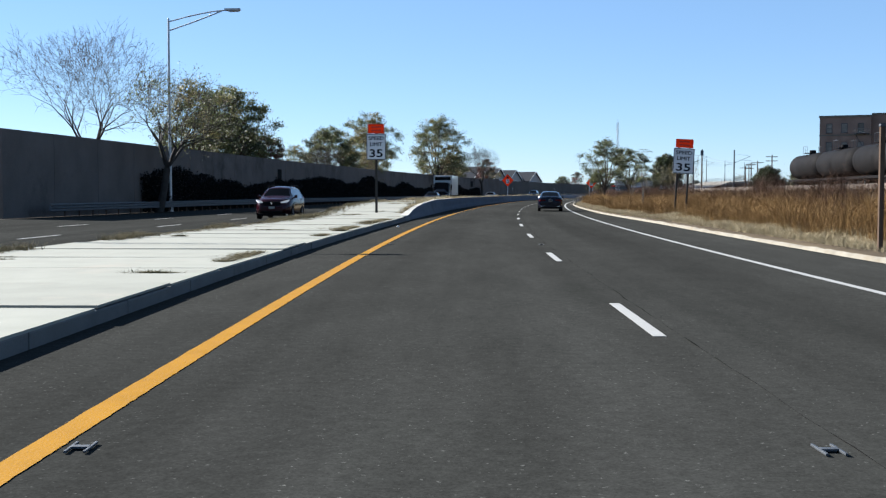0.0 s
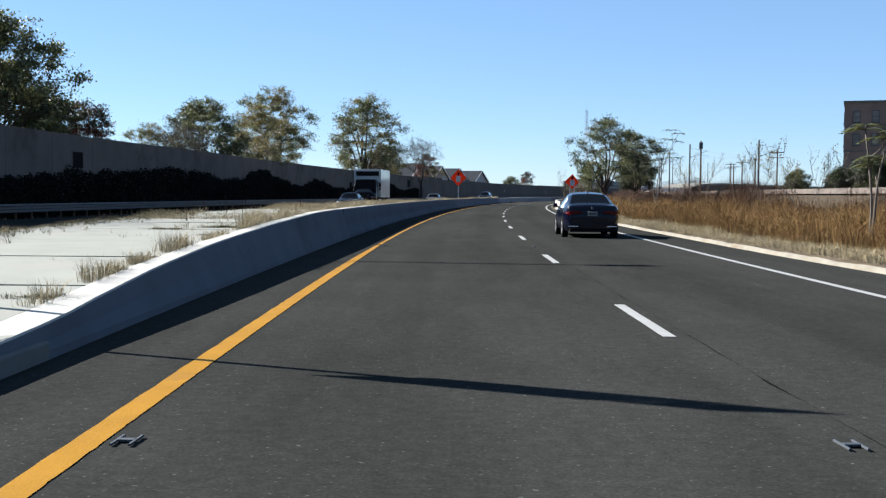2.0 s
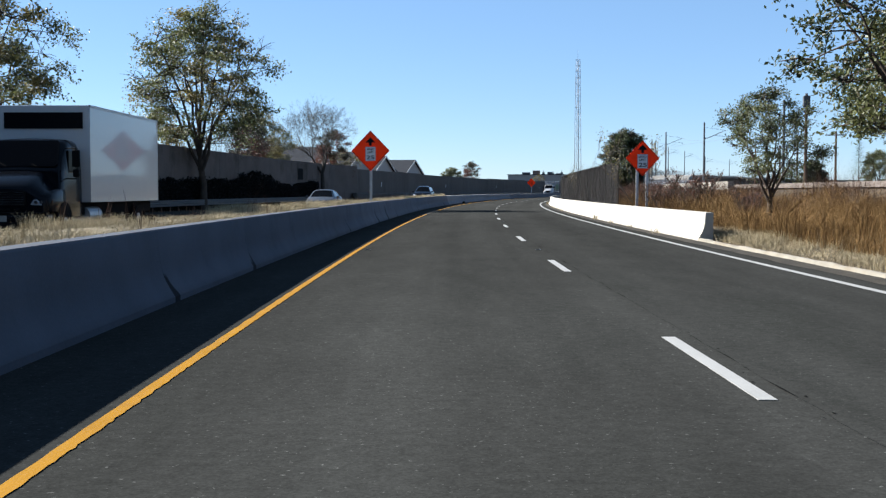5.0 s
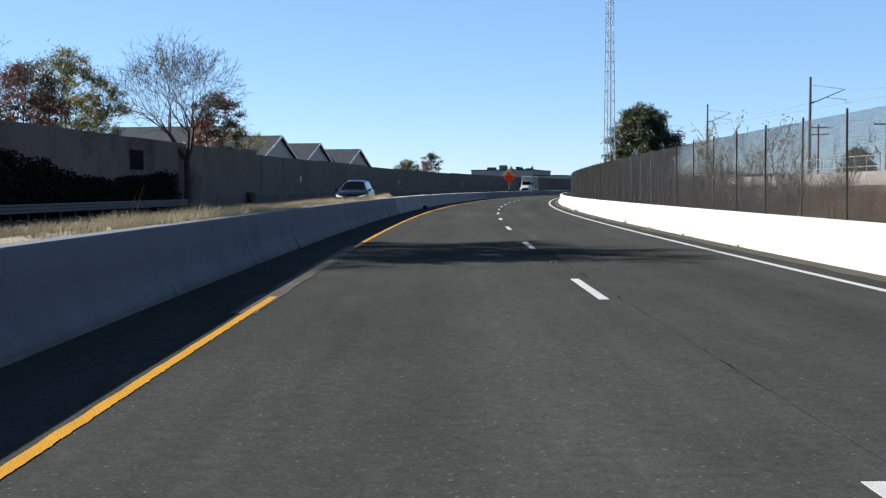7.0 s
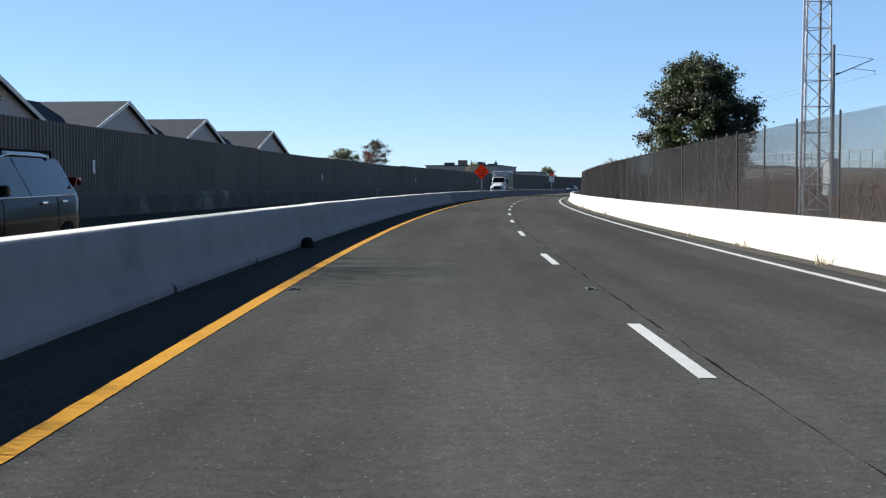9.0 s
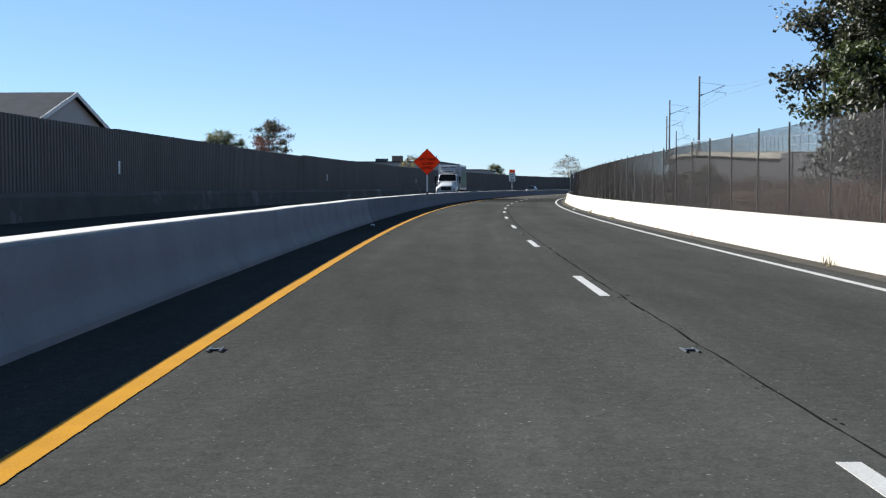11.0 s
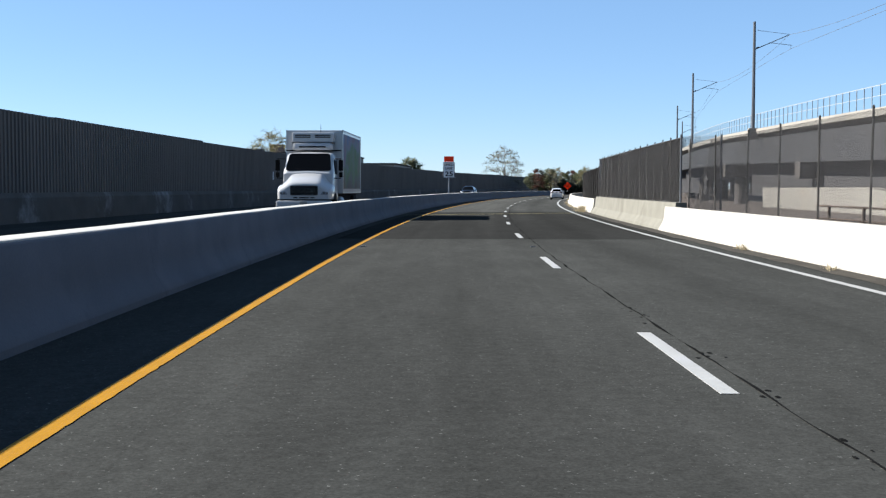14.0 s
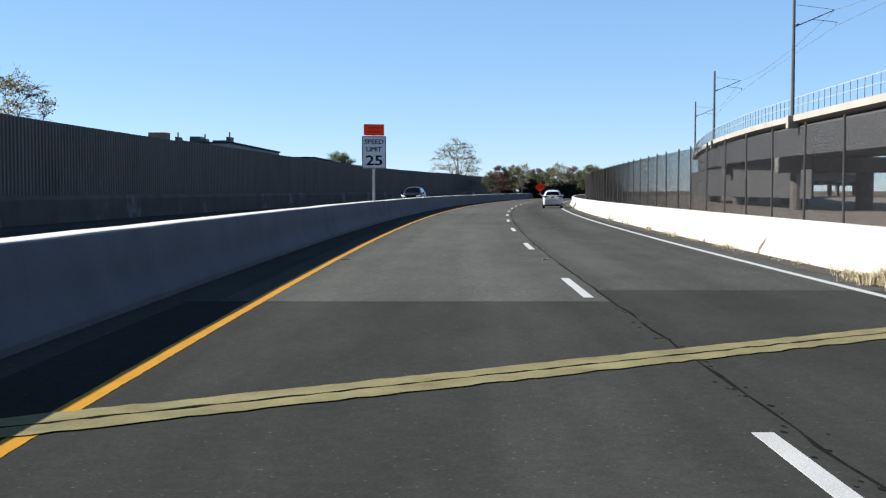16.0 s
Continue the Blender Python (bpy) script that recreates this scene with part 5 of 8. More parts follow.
# ---- buildings ----
def windows(parent, wall_pt, along, out, cols, rows, w, h, frame_mat="siding", glass="window"):
    """Windows in a facade: wall_pt(u, z) is the wall's place; each has a frame, sill and pane."""
    for u in cols:
        for z in rows:
            p = wall_pt(u, z)
            ang = math.degrees(math.atan2(along.y, along.x))
            m = pose(p.x, p.y, z, 0, 0, ang)
            bm = bmesh.new()
            box(bm, -w / 2, w / 2, -0.02, 0.05, 0, h)
            win = part("window", bm, glass, parent)
            win.matrix_basis = m
            bm = bmesh.new()
            for x0, x1, z0, z1 in ((-w / 2 - 0.07, -w / 2, 0, h), (w / 2, w / 2 + 0.07, 0, h), (-w / 2 - 0.07, w / 2 + 0.07, h, h + 0.09), (-w / 2, w / 2, h * 0.5 - 0.03, h * 0.5 + 0.03)):
                box(bm, x0, x1, -0.06, 0.04, z0, z1)
            box(bm, -w / 2 - 0.15, w / 2 + 0.15, -0.14, 0.04, -0.12, 0)
            part("window_frame", bm, frame_mat, win)


# brick apartment block; its near-left corner stands at s 254
bb = thing("brick_building", pose(74.9, 242.1, 0, 0, 0, -24), "four-storey red brick apartment block beyond the tracks", "building")
bm = bmesh.new()
box(bm, 0, 9.5, 0, 26, 0, 16.2)
box(bm, 9.5, 24, 1.4, 26, 0, 16.6)
part("wall", bm, "brick", bb)
bm = bmesh.new()
box(bm, -0.15, 9.65, -0.15, 26.2, 16.2, 16.55)
box(bm, 9.5, 24.2, 1.25, 26.2, 16.6, 16.95)
for z in (4.6, 8.6, 12.6):
    box(bm, -0.06, 9.56, -0.06, 26.06, z, z + 0.22)
part("cornice", bm, "concrete_tan", bb)
rowz = (1.6, 5.6, 9.6, 13.2)
windows(bb, lambda u, z: Vector((u, -0.02, z)), Vector((1, 0, 0)), None, (1.8, 4.6, 7.6), rowz, 1.0, 1.7, "steel_dark", "blind")
windows(bb, lambda u, z: Vector((u, 1.38, z)), Vector((1, 0, 0)), None, (11.5, 14.5, 17.5, 20.5), rowz, 1.0, 1.7, "steel_dark", "blind")
windows(bb, lambda u, z: Vector((-0.02, u, z)), Vector((0, -1, 0)), None, (3, 7, 11, 15, 19, 23), rowz, 1.0, 1.7, "steel_dark", "blind")
bm = bmesh.new()
for z in (4.9, 8.9, 12.9):
    box(bm, 6.4, 9.2, -1.1, -0.05, z, z + 0.06)
    for x in np.linspace(6.4, 9.2, 9):
        tube(bm, (x, -1.08, z), (x, -1.08, z + 0.95), 0.02, 0.02, 4)
    tube(bm, (6.4, -1.08, z + 0.95), (9.2, -1.08, z + 0.95), 0.025, 0.025, 4)
    tube(bm, (6.6, -0.6, z), (8.9, -0.6, z - 3.9), 0.05, 0.05, 4)
part("fire_escape", bm, "steel_dark", bb)

# terraced houses behind the noise wall
def townhouse(s, lat, peak, w=17.0, deep=12.0, group="terraced houses"):
    ob = thing("terraced_house", on_road(s, lat, 0, 180), "grey terraced house with dark gable roof behind the noise wall", "house", group)
    eave = peak - 3.0
    bm = bmesh.new()
    # body and gable towards the road (local -x after the turn is the road's side)
    hw = w / 2
    a = [bm.verts.new(v) for v in ((0, -hw, 0), (0, hw, 0), (0, hw, eave), (0, 0, peak - 0.15), (0, -hw, eave))]
    b = [bm.verts.new((deep, v.co.y, v.co.z)) for v in a]
    bm.faces.new(a)
    bm.faces.new(list(reversed(b)))
    for i in range(5):
        j = (i + 1) % 5
        bm.faces.new((a[j], a[i], b[i], b[j]))
    bmesh.ops.recalc_face_normals(bm, faces=bm.faces)
    part("wall", bm, "gable", ob)
    for sg in (-1, 1):
        bm = bmesh.new()
        sl = Vector((0, sg * hw, -3.0)).normalized()
        n = Vector((0, sg * 3.0, hw)).normalized()
        p0 = Vector((-0.45, 0, peak))
        ln = math.hypot(hw, 3.0) + 0.5
        vs = [p0, p0 + sl * ln, p0 + sl * ln + Vector((deep + 0.9, 0, 0)), p0 + Vector((deep + 0.9, 0, 0))]
        lo = [bm.verts.new(v - n * 0.16) for v in vs]
        hi = [bm.verts.new(v) for v in vs]
        bm.faces.new(hi)
        bm.faces.new(list(reversed(lo)))
        for i in range(4):
            j = (i + 1) % 4
            bm.faces.new((lo[i], lo[j], hi[j], hi[i]))
        bmesh.ops.recalc_face_normals(bm, faces=bm.faces)
        part("roof", bm, "shingle", ob)
        bm = bmesh.new()
        ends = [Vector((-0.5, 0, peak + 0.02)), Vector((-0.5, 0, peak - 0.3)), Vector((-0.5, 0, peak - 0.3)) + sl * ln, Vector((-0.5, 0, peak + 0.02)) + sl * ln]
        face = [bm.verts.new(v) for v in ends]
        rear = [bm.verts.new(v + Vector((0.045, 0, 0))) for v in ends]
        bm.faces.new(face)
        bm.faces.new(list(reversed(rear)))
        for i in range(4):
            bm.faces.new((face[i], rear[i], rear[(i + 1) % 4], face[(i + 1) % 4]))
        bmesh.ops.recalc_face_normals(bm, faces=bm.faces)
        part("bargeboard", bm, "trim", ob, "white painted bargeboard")
    windows(ob, lambda u, z: Vector((-0.02, u, z)), Vector((0, -1, 0)), None, (-3.2, 0.0, 3.2), (1.2, eave - 1.8), 1.0, 1.5, "sign_white")
    return ob


for s, lat, peak in ((322, -32.0, 8.5), (345.1, -32.1, 8.55), (367.3, -32.6, 8.45), (388.5, -31.5, 8.3)):
    townhouse(s, lat, peak)
for s in (333.6, 356.2, 378):
    ob = thing("roof_link", on_road(s, -33.4, 0, 180), "dark shingle roof joining the terraced houses", "house", "linking roofs")
    bm = bmesh.new()
    hw = 7.5
    a = [bm.verts.new(v) for v in ((0, -hw, 0), (0, -hw, 5.6), (4.0, -hw, 8.2), (9, -hw, 5.6), (9, -hw, 0))]
    b = [bm.verts.new((v.co.x, hw, v.co.z)) for v in a]
    bm.faces.new(a)
    bm.faces.new(list(reversed(b)))
    for i in range(5):
        j = (i + 1) % 5
        f = bm.faces.new((a[j], a[i], b[i], b[j]))
        f.material_index = 1 if i in (1, 2) else 0
    bmesh.ops.recalc_face_normals(bm, faces=bm.faces)
    part("body", bm, ["siding", "shingle"], ob)

# flat-roofed commercial building far along the wall
fb = thing("commercial_building", pose(124.3, 586.1, 0, 0, 0, 156), "pale grey flat-roofed commercial building with rooftop plant", "building")
bm = bmesh.new()
box(bm, 0, 11.6, -30, 0, 0, 5.9, 0.05)
part("wall", bm, "render_grey", fb)
bm = bmesh.new()
box(bm, 11.6, 34, -40, 0.5, 0, 8.0, 0.05)
part("wall", bm, "render_grey", fb)
bm = bmesh.new()
box(bm, -0.2, 11.6, -30.2, 0.2, 5.9, 6.15)
part("roof_edge", bm, "shingle", fb)
bm = bmesh.new()
box(bm, 11.4, 34.2, -40.2, 0.7, 8.0, 8.25)
part("roof_edge", bm, "shingle", fb)
for k, (x, y, w, h) in enumerate(((22.5, -6, 2.6, 1.7), (20.4, -5, 0.5, 1.0), (17.4, -6, 1.6, 1.1), (16.2, -4, 0.8, 0.7), (13.4, -5, 2.0, 0.5), (12.4, -3, 0.6, 0.9), (27, -8, 3, 1.0))):
    bm = bmesh.new()
    box(bm, x, x + w, y - 2.5, y, 8.2, 8.2 + h, 0.05)
    if k % 2:
        tube(bm, (x + 0.3, y - 1, 8.2 + h), (x + 0.3, y - 1, 8.2 + h + 0.7), 0.12, 0.12, 8)
    part("rooftop_unit", bm, "brick" if k == 0 else "steel_dark", fb)

# ---- grass and brush ----
def blades(name, n, place, h0, h1, w, per, mat, lean=0.35, spread=0.12):
    """Clumps of blades; place() gives each clump's foot."""
    vs, fs = [], []
    for _ in range(n):
        p = place()
        if p is None:
            continue
        k = 0.75 + 0.9 * noise.noise(Vector((p.x * 0.33, p.y * 0.33, 0.5))) + 0.35 * noise.noise(Vector((p.x * 1.3, p.y * 1.3, 2.5)))
        k = max(0.35, min(1.35, k))
        for q in range(per):
            a = random.uniform(0, 6.283)
            h = random.uniform(h0, h1) * k
            d = Vector((math.cos(a), math.sin(a), 0))
            f = p + d * random.uniform(0, spread)
            tip = f + d * h * random.uniform(0.1, lean) + Vector((0, 0, h))
            mid = f + d * h * 0.12 + Vector((0, 0, h * 0.55))
            e = Vector((-d.y, d.x, 0)) * w * random.uniform(0.7, 1.3)
            i = len(vs)
            vs += [f - e * 0.5, f + e * 0.5, mid + e * 0.45, mid - e * 0.45, tip]
            fs += [(i, i + 1, i + 2, i + 3), (i + 3, i + 2, i + 4)]
    return raw(name, vs, fs, mat)


def on_median():
    s = random.uniform(82, 262)
    r, l, h = median(s)
    u = random.random()
    if s < 94 and random.random() < 0.93:
        return None
    lat = r - 0.1 + (l + 0.5 - r) * u
    if noise.noise(Vector((s * 0.25, lat * 0.6, 0))) < -0.18:
        return None
    if s < 112 and noise.noise(Vector((s * 0.5, lat * 0.35, 9))) < 0.12:
        return None
    return C(s, lat, h - 0.02)


tagged(blades("grass", 40000, on_median, 0.06, 0.27, 0.0055, 9, "grass", 1.1, 0.2), "dry straw-coloured grass on the raised median", "grass", kind="stuff")


def edge_grass():
    s = random.uniform(78, 262)
    if noise.noise(Vector((s * 0.6, 8.8, 0))) < -0.15:
        return None
    return C(s, BAR_L - 0.5 - abs(random.gauss(0, 0.12)), median(s)[2] + 0.02)


tagged(blades("edge_grass", 8000, edge_grass, 0.1, 0.36, 0.006, 8, "grass", 1.0), "dry grass hanging over the back edge of the median barrier", "grass", kind="stuff")


def tall_weed():
    s = random.uniform(90, 235)
    r, l, h = median(s)
    return C(s, random.uniform(l + 0.4, r - 0.5), h) if noise.noise(Vector((s * 0.15, 3.1, 0))) > -0.1 else None


tagged(blades("weed_stalks", 160, tall_weed, 0.3, 0.75, 0.007, 6, "brush", 0.35), "dry brown weed stalks standing in the median grass", "weeds", kind="stuff")


random.seed(77)
PATCHES = []
for k in range(-4, 30):
    s = 3.05 * k + 0.4
    for _ in range(random.choice((0, 0, 1, 1, 2))):
        c = random.uniform(lerp(OPP_Y, s) + 0.7, BAR_L - 0.5)
        PATCHES.append((s + (0 if random.random() < 0.75 else random.uniform(0.6, 2.4)), c, random.uniform(0.08, 0.5), random.uniform(0.02, 0.07)))


def joint_weed():
    s, c, wid, th = random.choice(PATCHES)
    lat = c + max(-1.6, min(1.6, random.gauss(0, 0.6))) * wid
    return C(s + random.gauss(0, th), min(lat, BAR_L - 0.3), median(s)[2] + 0.02)


def far_edge_weed():
    s = random.uniform(-10, 100)
    if noise.noise(Vector((s * 0.3, 1.7, 0))) < -0.2 and s < 60:
        return None
    return C(s, lerp(OPP_Y, s) + 0.5 + abs(random.gauss(0, 0.22)) * (1 + max(0, s - 40) / 40), median(s)[2])


tagged(blades("joint_weeds", 2400, joint_weed, 0.012, 0.06, 0.005, 15, "weed", 3.2, 0.11), "dry weeds growing in the joints of the slabs", "weeds", kind="stuff")
tagged(blades("green_weeds", 350, joint_weed, 0.02, 0.1, 0.007, 12, "grass_green", 1.6, 0.09), "small green weeds between the slabs", "weeds", kind="stuff")
tagged(blades("far_edge_weeds", 5000, far_edge_weed, 0.06, 0.24, 0.006, 13, "weed", 1.5, 0.12), "dry straw weeds along the oncoming edge of the median", "weeds", kind="stuff")


def kerb_edge_weed():
    s = random.uniform(-5, 92)
    if noise.noise(Vector((s * 0.33, 4.4, 0))) < 0.02:
        return None
    lat = (lerp(KERB_L, s) if s < 74 else BAR_L - 0.5) - 0.2 - abs(random.gauss(0, 0.16)) * (1.0 + 1.3 * max(0, noise.noise(Vector((s * 0.33, 4.4, 0)))))
    return C(s, lat, median(s)[2] + 0.03)


tagged(blades("edge_weeds", 10000, kerb_edge_weed, 0.02, 0.1, 0.0045, 14, "weed", 3.4, 0.14), "matted dry weeds along the kerb edge of the slabs", "weeds", kind="stuff")


def verge_z(lat):
    return lerp([(5.3, 0.0), (6.1, 0.1), (9, 0.25), (14, 0.5), (18, 1.5), (36, 1.7)], lat)


KR = [(40, 6.9), (72, 6.7), (95, 6.0), (150, 5.25), (178, 5.4)]


def verge_straw():
    s = random.uniform(20, 182)
    lat = lerp(KR, s) + abs(random.gauss(0.0, 1.2))
    return C(s, lat, verge_z(lat))


def verge_rust():
    s = random.uniform(30, 235)
    lat = (lerp(KR, s) + 0.9 if s < 180 else 7.2) + random.random() ** 1.3 * 8
    if noise.noise(Vector((s * 0.12, lat * 0.3, 0.7))) < -0.4:
        return None
    return C(s, lat, verge_z(lat))


tagged(blades("verge_grass", 17000, verge_straw, 0.06, 0.3, 0.006, 11, "grass", 1.7, 0.2), "dry straw grass along the outer kerb", "grass", kind="stuff")
tagged(blades("rust_grass", 30000, verge_rust, 0.25, 1.15, 0.008, 9, "rust_grass", 2.2, 0.3), "tall rust-coloured dry grass on the verge", "grass", kind="stuff")


def brushy():
    s = random.uniform(60, 424)
    lat = random.uniform(11 if s < 180 else (7.0 if s < 380 else 10.5), 18.0)
    if noise.noise(Vector((s * 0.08, lat * 0.3, 5.7))) < -0.05:
        return None
    return C(s, lat, verge_z(lat))


tagged(blades("brush", 26000, brushy, 0.35, 1.7, 0.009, 8, "brush", 1.1, 0.5), "brown leafless brush on the railway bank", "brush", kind="stuff")


def foot_weed():
    k = random.randint(0, 80)
    s = 176 + 6.1 * k + random.gauss(0, 0.25)
    if 424 < s < 454 or s > 560 or (k * 13) % 7 < 3:
        return None
    return C(s, BAR_R - 0.05 - abs(random.gauss(0, 0.08)), 0.01)


tagged(blades("kerb_weeds", 500, foot_weed, 0.06, 0.28, 0.012, 7, "grass", 0.9), "dry weeds at the foot of the roadside barrier", "weeds", kind="stuff")


def bridge_weed():
    s = random.gauss(458.2, 0.7)
    return C(s, BAR_R - 0.05 - abs(random.gauss(0, 0.2)), 0.01)


tagged(blades("weed_clump", 200, bridge_weed, 0.1, 0.45, 0.007, 10, "grass", 1.4), "straggly dry weed clump at the end of the bridge parapet", "weeds", kind="stuff")
random.seed(41)


def lit_weed():
    s = random.uniform(459, 480)
    return C(s, BAR_R - abs(random.gauss(0, 0.12)), 0.01) if noise.noise(Vector((s * 0.5, 1.0, 4))) > 0 else None


tagged(blades("foot_weeds", 150, lit_weed, 0.05, 0.22, 0.008, 9, "grass", 1.6), "dry weeds along the sunlit barrier past the bridge", "weeds", kind="stuff")


# ---- trees ----
def grow(seed, height, spread, levels=4, trunk=0.16, stems=1, up=0.6, first=0.25, kids=(5, 5, 5), lean=0.18):
    """Branches as (points, radii) and the twig places with their outward ways."""
    rnd = random.Random(seed)
    out, twigs = [], []

    def branch(p, d, length, r, lv):
        n = 5 if lv < 2 else 3
        pts, rad = [p.copy()], [r]
        for i in range(n):
            d = (d + Vector((rnd.gauss(0, 0.16), rnd.gauss(0, 0.16), rnd.gauss(0.05, 0.1)))).normalized()
            p = p + d * (length / n)
            pts.append(p.copy())
            rad.append(r * (1 - 0.75 * (i + 1) / n))
            if lv >= levels - 1:
                twigs.append((p.copy(), d.copy()))
        out.append((pts, rad, lv))
        if lv < levels - 1:
            nk = kids[min(lv, len(kids) - 1)]
            for k in range(nk):
                u = first + (1 - first) * (k + rnd.random() * 0.8) / nk if lv == 0 else 0.25 + 0.75 * (k + rnd.random()) / nk
                i = min(n - 1, int(u * n))
                q = pts[i].lerp(pts[i + 1], u * n - i)
                a = rnd.uniform(0, 6.283)
                side = Vector((math.cos(a), math.sin(a), 0))
                if lv > 0:
                    side = (side + d * 0.6).normalized()
                dd = (side * spread + Vector((0, 0, up)) + d * 0.25).normalized()
                branch(q, dd, length * rnd.uniform(0.42, 0.68) * (1.15 - 0.45 * u), max(0.017, rad[i] * 0.55), lv + 1)

    for k in range(stems):
        a = 6.283 * k / stems + seed
        d = Vector((lean * math.cos(a), lean * math.sin(a), 1)) if stems > 1 else Vector((0, 0, 1))
        branch(Vector((0.15 * math.cos(a), 0.15 * math.sin(a), -0.1)) if stems > 1 else Vector((0, 0, -0.1)), d.normalized(), height * 0.72 * (1 if k == 0 else rnd.uniform(0.75, 0.95)), trunk * (1 if k == 0 else 0.7), 0)
    return out, twigs


def tree(name, seed, height, label, leaf="leaf_olive", leaves=5000, size=0.16, bark="bark", spread=0.9, up=0.6, trunk=0.17, stems=1, levels=4, first=0.3, kids=(6, 5, 5), cluster=0.55, patch=0.0, leaf2=None, lean=0.18):
    br, twigs = grow(seed, height, spread, levels, trunk, stems, up, first, kids, lean)
    rnd = random.Random(seed + 99)
    top = max(p.z for p, d in twigs)
    k = height / top
    vs, fs = [], []
    for pts, rad, lv in br:
        m = 6 if lv == 0 else (5 if lv == 1 else 3)
        prev = None
        for j, p in enumerate(pts):
            d = (pts[min(j + 1, len(pts) - 1)] - pts[max(j - 1, 0)]).normalized()
            a = d.orthogonal().normalized()
            b = d.cross(a)
            i = len(vs)
            for q in range(m):
                g = 6.283 * q / m
                vs.append((p + (a * math.cos(g) + b * math.sin(g)) * rad[j]) * k)
            if prev is not None:
                for q in range(m):
                    fs.append((prev + q, prev + (q + 1) % m, i + (q + 1) % m, i + q))
            prev = i
    root = thing(name, Matrix(), label, "tree")
    raw("trunk", vs, fs, bark, root, smooth=True)
    if leaves:
        for mat, share_n in ((leaf, 1.0 if not leaf2 else 0.62),) + (((leaf2, 0.38),) if leaf2 else ()):
            vs, fs = [], []
            tw = [t for t in twigs if rnd.random() > patch]
            rnd.shuffle(tw)
            if leaf2:
                cut = [t for t in tw if (noise.noise(t[0] * 0.35 + Vector((seed, 0, 0))) > 0.08) == (mat == leaf2)]
                tw = cut or tw
            n = int(leaves * share_n / max(1, len(tw)))
            for p, d in tw:
                for _ in range(max(1, n)):
                    c = (p + Vector((rnd.gauss(0, cluster), rnd.gauss(0, cluster), rnd.gauss(0, cluster * 0.75))) / k) * k
                    a = Vector((rnd.gauss(0, 1), rnd.gauss(0, 1), rnd.gauss(0, 1))).normalized()
                    b = a.orthogonal().normalized()
                    c2 = a.cross(b)
                    s = size * rnd.uniform(0.6, 1.3)
                    i = len(vs)
                    vs += [c - b * s * 0.5, c + c2 * s * 0.28 + a * s * 0.06, c + b * s * 0.5, c - c2 * s * 0.28 + a * s * 0.06]
                    fs.append((i, i + 1, i + 2, i + 3))
            raw("crown", vs, fs, mat, root)
    return root


def limb(vs, fs, pts, rad, m):
    prev = None
    for j, p in enumerate(pts):
        d = (pts[min(j + 1, len(pts) - 1)] - pts[max(j - 1, 0)]).normalized()
        a = d.orthogonal().normalized()
        b = d.cross(a)
        i = len(vs)
        for q in range(m):
            g = 6.283 * q / m
            vs.append(p + (a * math.cos(g) + b * math.sin(g)) * rad[j])
        if prev is not None:
            for q in range(m):
                fs.append((prev + q, prev + (q + 1) % m, i + (q + 1) % m, i + q))
        prev = i


def curve_to(a, b, rnd, n=5, sag=0.12, rise=0.25):
    """A bent way from a to b that first climbs, then spreads."""
    d = b - a
    w = d.length
    k = Vector((rnd.gauss(0, sag), rnd.gauss(0, sag), rnd.gauss(rise, 0.06))) * w
    return [a + d * (i / n) + k * (4 * (i / n) * (1 - i / n)) * 0.5 + Vector((rnd.gauss(0, 0.012), rnd.gauss(0, 0.012), 0)) * w for i in range(n + 1)]


